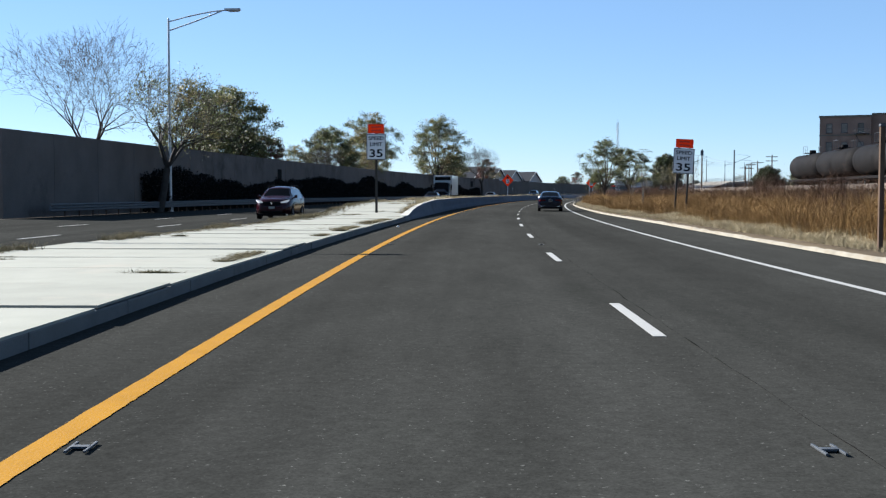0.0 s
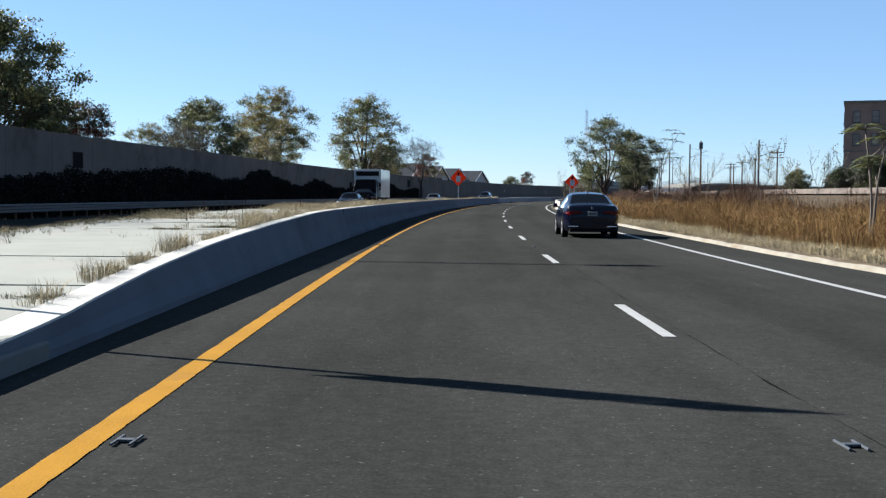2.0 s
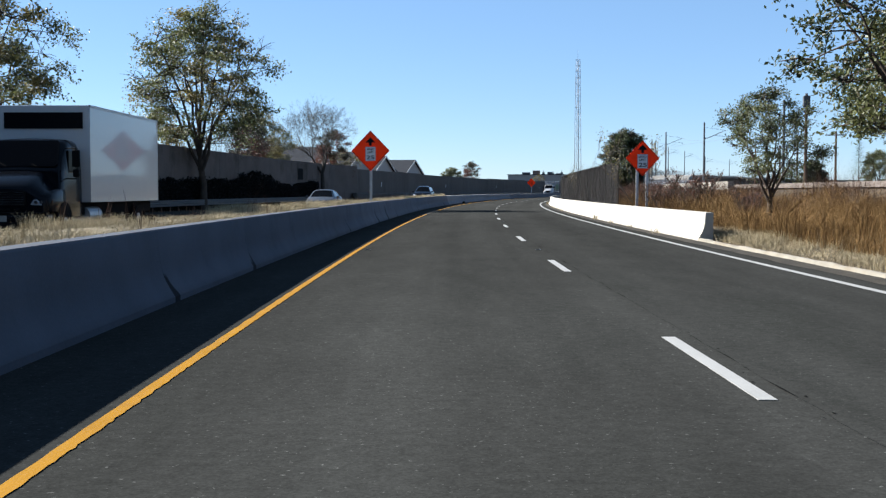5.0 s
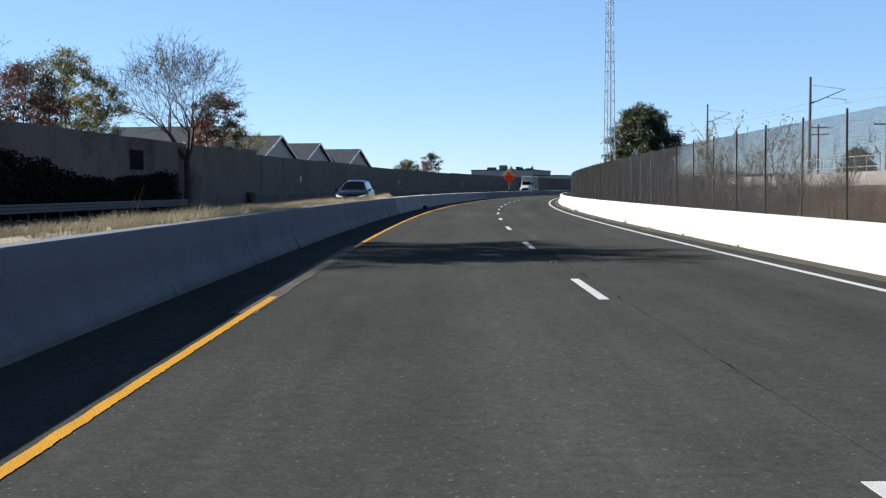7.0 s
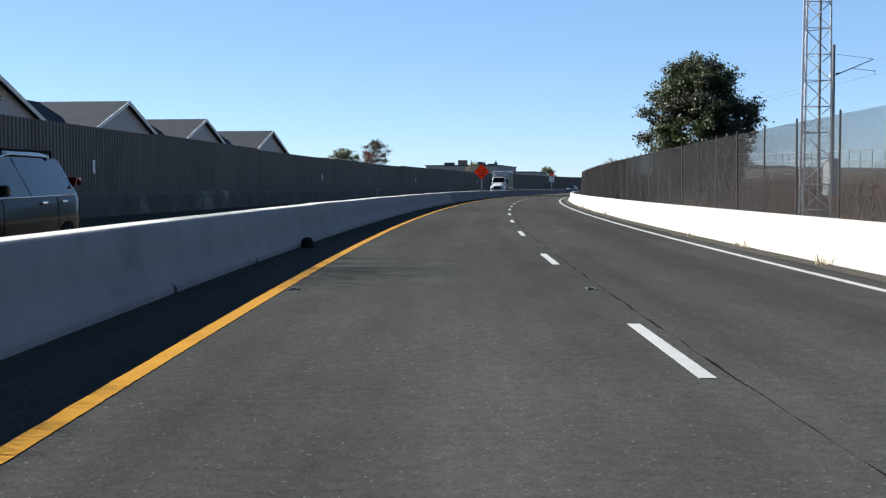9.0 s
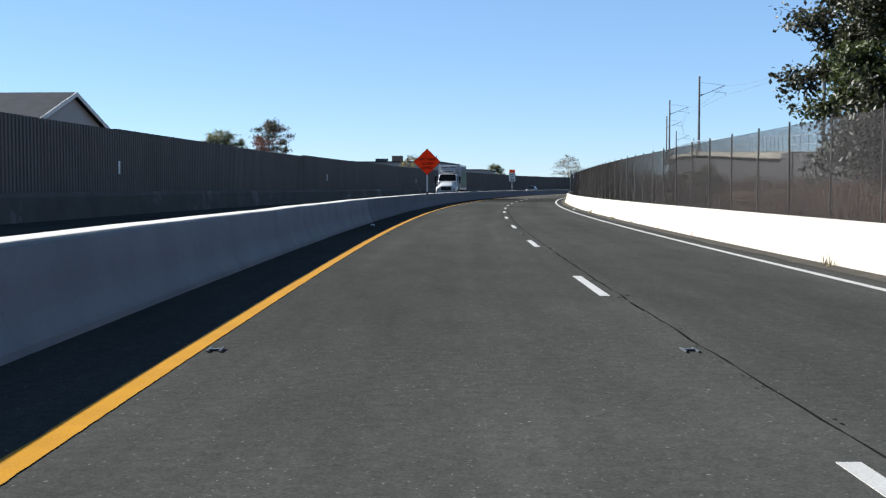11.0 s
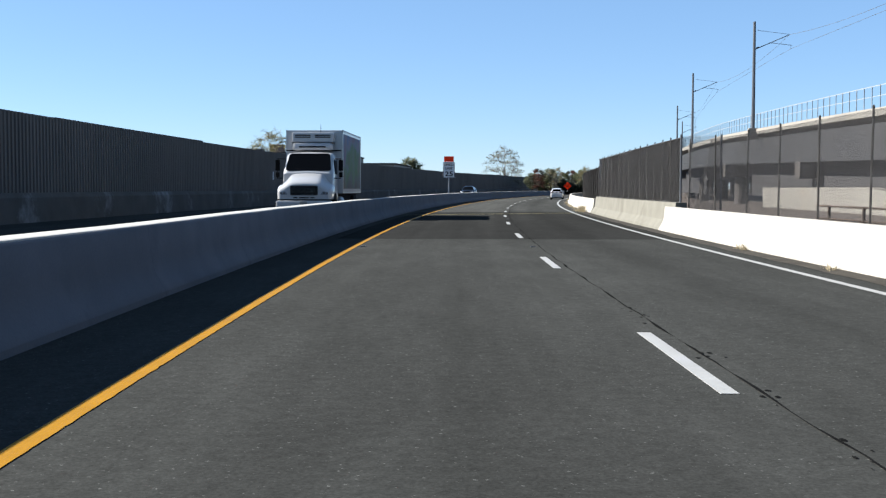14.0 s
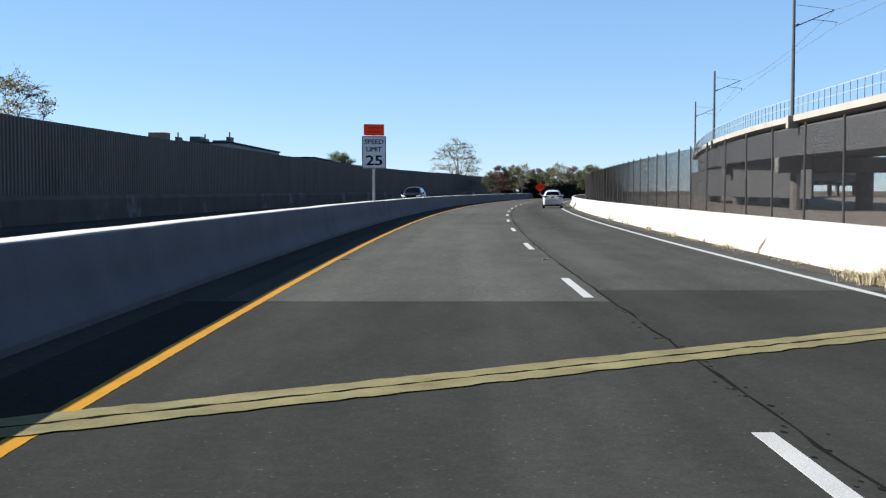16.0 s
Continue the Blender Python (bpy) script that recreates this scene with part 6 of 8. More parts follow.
def dome_tree(name, seed, height, width, base, label, leaf, leaves, size, bark="bark", leaf2=None, clusters=70, cr=0.95, flat=0.55, trunk=0.2, fork=0.22, bare=0.0, limbs=8, side=0.0, twigs=9, fine=1.0):
    """A tree whose limbs reach the clusters of an uneven domed crown; base: height of the crown's underside."""
    rnd = random.Random(seed)
    root = thing(name, Matrix(), label, "tree")
    R, H = width / 2, height - base
    cs = []
    tries = 0
    while len(cs) < clusters and tries < 6000:
        tries += 1
        a = rnd.uniform(0, 6.283)
        u = rnd.random() ** 0.5
        h = rnd.random()
        env = math.sqrt(max(0.0, 1 - (max(0.0, h - 0.38) / 0.62) ** 2)) * (0.72 + 0.28 * min(1, h / 0.3))
        env *= 0.82 + 0.3 * noise.noise(Vector((math.cos(a) * 1.3 + seed, math.sin(a) * 1.3, h * 2.2)))
        if u < 0.45 and h < 0.55:
            continue
        p = Vector((math.cos(a) * u * env * R + side * h, math.sin(a) * u * env * R, base + h * H * (0.93 + 0.1 * noise.noise(Vector((a, seed, 1))))))
        if all((p - q).length > cr * 0.75 for q in cs):
            cs.append(p)
    fk = Vector((rnd.gauss(0, 0.1), rnd.gauss(0, 0.1), height * fork))
    vs, fs = [], []
    limb(vs, fs, [Vector((0, 0, -0.15)), Vector((0.02, 0.03, fk.z * 0.5)), fk], [trunk * 1.25, trunk, trunk * 0.85], 8)
    tips = []
    for k in range(limbs):
        a = 6.283 * (k + rnd.random() * 0.5) / limbs
        rr = R * rnd.uniform(0.3, 0.62)
        tip = Vector((math.cos(a) * rr + side * 0.5, math.sin(a) * rr, base + H * rnd.uniform(0.35, 0.72)))
        if k == 0:
            tip = Vector((side, 0, base + H * 0.85))
        st = fk * rnd.uniform(0.75, 1.0)
        pts = curve_to(st, tip, rnd, 7, 0.06, 0.12)
        limb(vs, fs, pts, [trunk * 0.6 * (1 - 0.8 * j / 7) for j in range(8)], 6)
        tips.append(pts)
    lv = {leaf: ([], []), (leaf2 or leaf): ([], [])} if leaf2 else {leaf: ([], [])}
    per = max(1, leaves // max(1, len(cs)))
    for c in cs:
        best = min(((q - c).length + 0.6 * max(0, q.z - c.z), i, j) for i, pts in enumerate(tips) for j, q in enumerate(pts) if j >= 2)
        pts = curve_to(tips[best[1]][best[2]], c, rnd, 4, 0.1, 0.1)
        limb(vs, fs, pts, [max(0.02, trunk * 0.2 * (1 - 0.18 * j)) for j in range(5)], 4)
        ends = []
        for k in range(twigs):
            d = Vector((rnd.gauss(0, 1), rnd.gauss(0, 1), rnd.gauss(0.15, flat))).normalized()
            e = c + d * cr * rnd.uniform(0.6, 1.15)
            s = pts[3].lerp(c, rnd.random())
            mid = s.lerp(e, 0.5) + Vector((0, 0, 0.08 * cr))
            limb(vs, fs, [s, mid, e], [0.02 * fine, 0.014 * fine, 0.008 * fine], 3)
            ends += [s.lerp(e, 0.55), e, mid]
        if leaves and rnd.random() >= bare:
            key = leaf
            if leaf2 and noise.noise(c * 0.28 + Vector((seed * 1.7, 0, 0))) > 0.0:
                key = leaf2
            lvs, lfs = lv[key]
            n = int(per * rnd.uniform(0.6, 1.4))
            for q in range(n):
                o = rnd.choice(ends)
                p = o + Vector((rnd.gauss(0, 0.22), rnd.gauss(0, 0.22), rnd.gauss(0, 0.16))) * cr
                a = Vector((rnd.gauss(0, 0.8), rnd.gauss(0, 0.8), rnd.gauss(0.5, 0.8))).normalized()
                b = a.orthogonal().normalized()
                b.rotate(Matrix.Rotation(rnd.uniform(0, 6.283), 3, a))
                c2 = a.cross(b)
                z = size * rnd.uniform(0.6, 1.3)
                i = len(lvs)
                lvs += [p - b * z * 0.5, p + c2 * z * 0.28 + a * z * 0.06, p + b * z * 0.5, p - c2 * z * 0.28 + a * z * 0.06]
                lfs.append((i, i + 1, i + 2, i + 3))
    raw("trunk", vs, fs, bark, root, smooth=True)
    for key, (lvs, lfs) in lv.items():
        if lvs:
            raw("crown", lvs, lfs, key, root)
    return root


def bare_tree(name, seed, height, label, bark="bark", trunk=0.2, levels=7, open_=0.55, first=0.2, stems=4, leaf=None, leaves=0, size=0.13, lean=(0, 0)):
    """A leafless tree that forks again and again into fine twigs."""
    rnd = random.Random(seed)
    segs, ends = [], []

    def grow_on(p, d, length, r, lv):
        pts, rad = [p.copy()], [r]
        for i in range(3):
            d = (d + Vector((rnd.gauss(0, 0.09), rnd.gauss(0, 0.09), rnd.gauss(0.03, 0.05)))).normalized()
            p = p + d * length / 3
            pts.append(p.copy())
            rad.append(r * (1 - 0.12 * (i + 1)))
        segs.append((pts, rad, lv))
        if lv >= levels:
            ends.append(p.copy())
            return
        n = 3 if lv in (1, 3) or rnd.random() < 0.25 else 2
        a0 = rnd.uniform(0, 6.283)
        u = d.orthogonal().normalized()
        v = d.cross(u)
        for k in range(n):
            a = a0 + 6.283 * k / n + rnd.gauss(0, 0.3)
            w = open_ * rnd.uniform(0.55, 1.25) * (0.75 if lv == 0 else 1)
            dd = (d + (u * math.cos(a) + v * math.sin(a)) * w + Vector((lean[0] * 0.1, lean[1] * 0.1, 0.06))).normalized()
            grow_on(p, dd, length * rnd.uniform(0.68, 0.9), max(0.011, rad[-1] * (0.78 if n == 2 else 0.68)), lv + 1)
        if lv >= 2:
            q = pts[1]
            a = rnd.uniform(0, 6.283)
            dd = (d * 0.7 + (u * math.cos(a) + v * math.sin(a)) * 0.8).normalized()
            grow_on(q, dd, length * 0.6, max(0.011, rad[1] * 0.45), min(levels, lv + 3))

    base = Vector((0, 0, -0.15))
    top = Vector((lean[0] * 0.06 * height, lean[1] * 0.06 * height, height * first))
    segs.append(([base, base.lerp(top, 0.5) + Vector((0.05, 0, 0)), top], [trunk * 1.25, trunk, trunk * 0.9], 0))
    for k in range(stems):
        a = 6.283 * (k + rnd.random() * 0.4) / stems
        w = open_ * (0.35 if k == 0 else rnd.uniform(0.8, 1.2))
        grow_on(top, Vector((math.cos(a) * w + lean[0] * 0.35, math.sin(a) * w + lean[1] * 0.35, 1)).normalized(), height * 0.2, trunk * 0.55, 1)
    k = (height - top.z) / (max(e.z for e in ends) - top.z)
    vs, fs = [], []
    for pts, rad, lv in segs:
        limb(vs, fs, [p if p.z <= top.z else top + (p - top) * k for p in pts], rad, 7 if lv == 0 else (5 if lv < 3 else 3))
    root = thing(name, Matrix(), label, "tree")
    raw("trunk", vs, fs, bark, root, smooth=True)
    if leaves:
        lvs, lfs = [], []
        for q in range(leaves):
            p = top + (rnd.choice(ends) - top) * k + Vector((rnd.gauss(0, 0.2), rnd.gauss(0, 0.2), rnd.gauss(0, 0.15)))
            a = Vector((rnd.gauss(0, 1), rnd.gauss(0, 1), rnd.gauss(0, 1))).normalized()
            b = a.orthogonal().normalized() * size * rnd.uniform(0.6, 1.2) * 0.5
            c2 = a.cross(b) * 0.6
            i = len(lvs)
            lvs += [p - b, p + c2, p + b, p - c2]
            lfs.append((i, i + 1, i + 2, i + 3))
        raw("crown", lvs, lfs, leaf, root)
    return root


def plant(root, m, scale=1.0, turn=0.0):
    root.matrix_world = m @ pose(0, 0, 0, 0, 0, turn) @ Matrix.Scale(scale, 4)
    return root


def again(root, m, scale=1.0, turn=0.0, label=""):
    ob = copy_thing(root, Matrix())
    ob.matrix_world = m @ pose(0, 0, 0, 0, 0, turn) @ Matrix.Scale(scale, 4)
    if label:
        ob["label"] = label
    return ob


t_big = dome_tree("tree", 3, 14.8, 13.0, 4.6, "tall yellowing autumn tree standing before the noise wall", "leaf_olive", 32000, 0.21, leaf2="leaf_yellow", clusters=120, cr=1.1, trunk=0.24, fork=0.24, bare=0.15, limbs=10)
plant(t_big, on_road(231, -22.6, 0), 1.08)
t_b = dome_tree("tree", 7, 14.0, 12.0, 4.2, "bushy olive autumn tree behind the noise wall", "leaf_olive", 26000, 0.2, leaf2="leaf_yellow", clusters=95, cr=1.0, trunk=0.2, fork=0.2, bare=0.12, limbs=9)
plant(t_b, on_road(213, -31.5, 0), 1.08)
t_c = dome_tree("tree", 12, 12.0, 11.5, 3.4, "dense dark green autumn tree beside the noise wall", "leaf_green", 32000, 0.2, leaf2="leaf_olive", clusters=100, cr=1.0, trunk=0.2, fork=0.2, bare=0.05, limbs=9)
plant(t_c, on_road(178, -30, 0), 0.9)
again(t_c, on_road(150, -33, 0), 0.7, 33, "small dark tree behind the noise wall")
again(t_b, on_road(196, -29, 0), 0.82, 250, "yellowing bushy tree behind the noise wall")
again(t_b, on_road(172, -33.5, 0), 0.56, 30, "low yellowing tree behind the noise wall")
again(t_c, on_road(136, -31, 0), 1.05, 70, "large dark green tree behind the noise wall")
again(t_b, on_road(124, -31, 0), 0.85, 200, "thinning olive tree behind the noise wall")
again(t_c, on_road(141, -33, 0), 0.85, 150, "small dark green tree behind the noise wall")
t_red = dome_tree("tree", 21, 9.8, 6.6, 2.6, "russet-leaved autumn tree behind the noise wall", "leaf_red", 13000, 0.18, leaf2="leaf_dark", clusters=60, cr=0.8, trunk=0.13, fork=0.25, bare=0.08, limbs=7)
plant(t_red, on_road(292, -24.0, 0))
again(t_red, on_road(149.8, -30.9, 0), 0.85, 80, "orange-russet tree behind the noise wall")
again(t_red, on_road(434.5, -28.7, 0), 0.95, 20, "russet-leaved tree rising over the noise wall")
t_bare = bare_tree("tree", 31, 15.4, "bare grey leafless tree behind the noise wall", "bark_dark", 0.24, 7, 0.68, 0.26, 5)
plant(t_bare, on_road(108, -34.5, 0))
t_lean = bare_tree("tree", 33, 10.4, "half-bare spreading tree at the end of the noise wall", "bark_dark", 0.26, 6, 0.75, 0.3, 5, "leaf_olive", 2600, 0.15, (1.0, 0.0))
plant(t_lean, on_road(97, -25.2, 0))
t_bare2 = bare_tree("tree", 37, 13.2, "bare spreading tree with few leaves before the noise wall", "bark_dark", 0.25, 7, 0.74, 0.26, 5, "leaf_yellow", 200, 0.13)
plant(t_bare2, on_road(278.0, -22.1, 0), 1.0)
again(t_bare2, on_road(160, -26.6, 0), 0.6, 40, "small bare tree behind the noise wall")
again(t_bare2, on_road(250, -25.5, 0), 0.72, 140, "bare tree behind the noise wall")
again(t_b, on_road(270, -27.5, 0), 0.74, 60, "olive tree behind the noise wall")
again(t_red, on_road(262, -26.5, 0), 0.9, 160, "dark russet tree behind the noise wall")
t_thin = dome_tree("tree", 43, 9.0, 6.5, 2.4, "pale thin-leaved tree behind the noise wall", "leaf_yellow", 4500, 0.17, "bark_grey", clusters=45, cr=0.85, trunk=0.11, fork=0.22, bare=0.25, limbs=7)
plant(t_thin, on_road(299, -23.5, 0), 0.85)
again(t_thin, on_road(186, -26, 0), 0.95, 90, "thin yellowing tree behind the noise wall")
t_r1 = dome_tree("tree", 55, 8.4, 7.6, 2.4, "open-crowned olive tree on the verge", "leaf_olive", 17000, 0.13, leaf2="leaf_green", clusters=70, cr=0.72, trunk=0.16, fork=0.2, bare=0.1, limbs=8)
plant(t_r1, on_road(170.5, 8.9, 0.2), 1.0)
again(t_r1, on_road(178, 12.2, 0.4), 0.86, 100, "smaller olive tree on the verge")
again(t_r1, on_road(182, 8.4, 0.3), 0.55, 220, "low olive tree on the verge")
t_dark = dome_tree("tree", 61, 12.6, 11.0, 1.6, "dense round dark-leaved oak behind the fence", "leaf_dark", 80000, 0.25, leaf2="leaf_green", clusters=170, cr=1.05, flat=0.8, trunk=0.24, fork=0.14, limbs=10)
plant(t_dark, on_road(351, 15.5, 0.3), 0.97)
t_sap = tree("tree", 71, 6.2, "thin sapling with sparse leaves on the verge", "leaf_yellow", 700, 0.13, "bark_grey", 0.7, 1.0, 0.045, 3, 3, 0.35, (5, 4), 0.14, lean=0.25)
plant(t_sap, on_road(236.5, 7.6, 0.2), 0.62)
for s, lat, sc, tn in ((233, 7.3, 0.55, 70), (241, 7.8, 0.5, 150), (229, 8.0, 0.5, 40), (204.5, 7.4, 0.75, 100), (150, 14.0, 0.7, 10), (140, 16, 0.7, 300), (122, 14, 0.6, 44)):
    again(t_sap, on_road(s, lat, verge_z(lat)), sc, tn, "thin bare sapling on the verge")


def sumac(name, seed, height, stems, label, lean=0.5):
    """Thin leaning stems that carry tufts of long compound leaves at their tips."""
    rnd = random.Random(seed)
    root = thing(name, Matrix(), label, "tree")
    vs, fs, lv, lf = [], [], [], []

    def rod(pts, r0, r1):
        prev = None
        for j, p in enumerate(pts):
            d = (pts[min(j + 1, len(pts) - 1)] - pts[max(j - 1, 0)]).normalized()
            u = d.orthogonal().normalized()
            w = d.cross(u)
            r = r0 + (r1 - r0) * j / (len(pts) - 1)
            i = len(vs)
            vs.extend(p + (u * math.cos(g) + w * math.sin(g)) * r for g in (0, 1.257, 2.513, 3.77, 5.027))
            if prev is not None:
                fs.extend((prev + q, prev + (q + 1) % 5, i + (q + 1) % 5, i + q) for q in range(5))
            prev = i

    for k in range(stems):
        az = rnd.uniform(0, 6.283)
        d = Vector((math.cos(az), math.sin(az), 0)) * lean * rnd.uniform(0.4, 1.2)
        h = height * rnd.uniform(0.7, 1.0)
        pts = [d * h * (0.25 * u + 0.75 * u * u) + Vector((0.05 * math.sin(5 * u + k), 0.05 * math.cos(4 * u + k), h * u)) for u in [q / 7 for q in range(8)]]
        rod(pts, 0.045, 0.014)
        tips = [pts[-1]]
        for q in (4, 5, 6):
            e = pts[q] + Vector((rnd.gauss(0, 0.35), rnd.gauss(0, 0.35), rnd.uniform(0.3, 0.8))) * (height / 4.5)
            rod([pts[q], (pts[q] + e) / 2 + Vector((0, 0, -0.05)), e], 0.02, 0.01)
            tips.append(e)
        for tip in tips:
            for f in range(rnd.choice((5, 6, 8))):
                g = rnd.uniform(0, 6.283)
                o = Vector((math.cos(g), math.sin(g), 0))
                ln = rnd.uniform(0.4, 0.75)
                side = Vector((-o.y, o.x, 0))
                for q in range(9):
                    u = (q + 1) / 9
                    c = tip + o * ln * u + Vector((0, 0, ln * (0.5 * u - 0.6 * u * u)))
                    for sg in (-1, 1):
                        e = c + side * sg * 0.2 * (1.1 - 0.6 * u) + o * 0.05 + Vector((0, 0, -0.04))
                        i = len(lv)
                        lv.extend((c, (c + e) / 2 + o * 0.045, e, (c + e) / 2 - o * 0.045))
                        lf.append((i, i + 1, i + 2, i + 3))
    raw("trunk", vs, fs, "bark_grey", root, smooth=True)
    raw("crown", lv, lf, "leaf_olive", root)
    return root


plant(sumac("sumac", 4, 3.7, 2, "small sumac with drooping green fronds on the verge", 0.35), on_road(96.2, 8.3, 0.2))
plant(sumac("sumac", 9, 6.6, 4, "thin leaning sumac with sparse yellow leaf tufts on the verge", 0.5), on_road(157.2, 11.8, 0.4))
t_pale = dome_tree("tree", 83, 13.0, 13.0, 2.5, "pale almost leafless tree in the distance", "leaf_yellow", 5000, 0.2, "bark_grey", clusters=120, twigs=16, cr=1.1, trunk=0.2, fork=0.15, bare=0.3, limbs=9)
plant(t_pale, pose(167, 634, 0), 0.9)
FAR_BELT = [(169.5, 623.3), (167.9, 616.7), (175.5, 629.3), (171.4, 617.8), (170.7, 613.3), (179.4, 627.6), (192.6, 649.9), (191.2, 644.0), (191.7, 641.7), (180.1, 617.1), (188.9, 630.2), (183.8, 618.2), (182.5, 613.0), (182.0, 609.5), (185.8, 613.5)]
for k, (x, y) in enumerate(FAR_BELT):
    src, sc, lab = ((t_c, 0.42, "low dark tree far along the road"), (t_red, 0.62, "russet tree far along the road"), (t_dark, 0.4, "low dark oak far along the road"), (t_c, 0.5, "dark green tree far along the road"), (t_thin, 0.72, "thin pale tree far along the road"))[k % 5]
    if 5 <= k <= 9:
        sc *= 1.05
    again(src, pose(x, y, 0), sc, x * 7, lab)
for x, y, sc, src, lab in ((120, 690, 0.65, t_c, "dark tree behind the far wall"), (140, 680, 0.6, t_c, "dark tree behind the far wall")):
    again(src, pose(x, y, 0), sc, x, lab)
# dark tangled shrubs along the far bend
vs, fs = [], []
rnd = random.Random(71)
for k in range(26000):
    u = rnd.random()
    top = 2.9 + 1.5 * noise.noise(Vector((u * 6, 3.1, 0))) + 0.8 * noise.noise(Vector((u * 21, 8.3, 0)))
    p = Vector((171.5 + 17.5 * u, 615.5 - 6.5 * u, 0)) + Vector((0.35, 0.94, 0)) * rnd.uniform(0, 3.5)
    p.z = rnd.random() ** 0.8 * top
    a = Vector((rnd.gauss(0, 1), rnd.gauss(0, 1), rnd.gauss(0, 1))).normalized()
    b = a.orthogonal().normalized() * 0.14
    c2 = a.cross(b)
    i = len(vs)
    vs += [p - b, p + c2, p + b, p - c2]
    fs.append((i, i + 1, i + 2, i + 3))
tagged(raw("shrub_belt", vs, fs, "leaf_dark"), "dark tangled shrubs along the far bend of the road", "shrubs", kind="stuff")
# trees seen over the wall and beyond the tracks
for s, lat, sc, src, lab in ((491, -22.5, 0.78, t_thin, "yellow-leaved tree behind the ribbed wall"), (425, -31, 0.62, t_c, "green tree behind the ribbed wall"), (310, 50, 0.6, t_c, "dark tree beyond the tracks"), (340, 60, 0.7, t_red, "russet tree beyond the tracks"), (420, 55, 0.7, t_dark, "dark oak beyond the tracks"), (280, 62, 0.6, t_c, "dark tree beyond the tracks"), (406, 12.3, 0.26, t_red, "red-leaved shrub below the viaduct"), (412, 14.0, 0.3, t_red, "red-leaved shrub below the viaduct"), (417, 15.5, 0.28, t_red, "red-leaved shrub below the viaduct"), (402, 16.0, 0.27, t_c, "green shrub before the railway ramp"), (392, 13.2, 0.3, t_thin, "thin yellowing shrub before the railway ramp"), (152, 27, 0.36, t_dark, "dark shrub beside the tank wagons"), (164, 28, 0.32, t_dark, "dark shrub beside the tank wagons"), (443, -36, 0.7, t_red, "russet tree behind the ribbed wall"), (640, -40, 0.7, t_c, "dark tree behind the far wall")):
    again(src, on_road(s, lat, 0), sc, s * 7, lab)


def spruce(m, h):
    ob = thing("spruce", m, "dark green conical spruce beyond the tracks", "tree", "spruces")
    bm = bmesh.new()
    tube(bm, (0, 0, -0.2), (0, 0, h), 0.14, 0.02, 6)
    part("trunk", bm, "bark", ob)
    vs, fs = [], []
    rnd = random.Random(5)
    for k in range(2600):
        u = rnd.random() ** 0.7
        z = h * (1 - u) + 0.3
        r = (0.36 * h) * u * rnd.uniform(0.25, 1.0) * (0.75 + 0.25 * math.sin(z * 7))
        a = rnd.uniform(0, 6.283)
        p = Vector((r * math.cos(a), r * math.sin(a), z))
        d = Vector((math.cos(a), math.sin(a), -0.35)) * 0.3
        e = Vector((-math.sin(a), math.cos(a), 0)) * 0.07
        i = len(vs)
        vs += [p - e, p + e, p + d]
        fs.append((i, i + 1, i + 2))
    raw("crown", vs, fs, "leaf_green", ob)
    return ob


spruce(on_road(412, 64, 0), 14.3)

# creeper and shrubs along the old wall's foot; near-black leaves stand in for shade
vs, fs = [], []
rnd = random.Random(17)
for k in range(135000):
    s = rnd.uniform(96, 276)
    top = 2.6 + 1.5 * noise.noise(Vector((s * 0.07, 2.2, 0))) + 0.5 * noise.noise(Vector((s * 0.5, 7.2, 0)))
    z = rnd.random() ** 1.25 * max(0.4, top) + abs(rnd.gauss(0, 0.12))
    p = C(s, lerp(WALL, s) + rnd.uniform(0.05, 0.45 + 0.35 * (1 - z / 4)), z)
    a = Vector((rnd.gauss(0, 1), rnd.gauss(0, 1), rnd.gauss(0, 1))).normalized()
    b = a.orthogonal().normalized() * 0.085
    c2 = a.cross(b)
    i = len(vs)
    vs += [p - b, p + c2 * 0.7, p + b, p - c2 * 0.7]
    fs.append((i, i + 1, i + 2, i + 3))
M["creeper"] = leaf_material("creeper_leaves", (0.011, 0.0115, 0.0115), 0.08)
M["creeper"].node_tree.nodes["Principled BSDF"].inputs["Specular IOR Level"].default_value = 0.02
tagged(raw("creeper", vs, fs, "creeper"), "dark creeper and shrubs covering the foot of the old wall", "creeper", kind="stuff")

# bare reddish bushes on the verge
t_bush = tree("bush", 91, 2.3, "bare reddish bush on the verge", "leaf_red", 260, 0.07, "bark", 0.8, 0.9, 0.03, 7, 4, 0.15, (5, 4, 4), 0.12, lean=0.55)
t_bush["category"] = "bush"
plant(t_bush, on_road(196, 8.6, 0.2))
for k in range(16):
    s, lat = 148 + 6.2 * k + random.uniform(-2, 2), random.uniform(9.5, 14) if k < 6 else random.uniform(7.4, 12)
    again(t_bush, on_road(s, lat, verge_z(lat) - 0.02), random.uniform(0.5, 0.85), random.uniform(0, 360), "bare reddish bush among the dry grass")

# ---- vehicles ----
def smooth_table(tab, y):
    ys = [q[0] for q in tab]
    zs = [q[1] for q in tab]
    return float(np.mean([np.interp(y + d, ys, zs) for d in (-0.06, -0.03, 0, 0.03, 0.06)]))


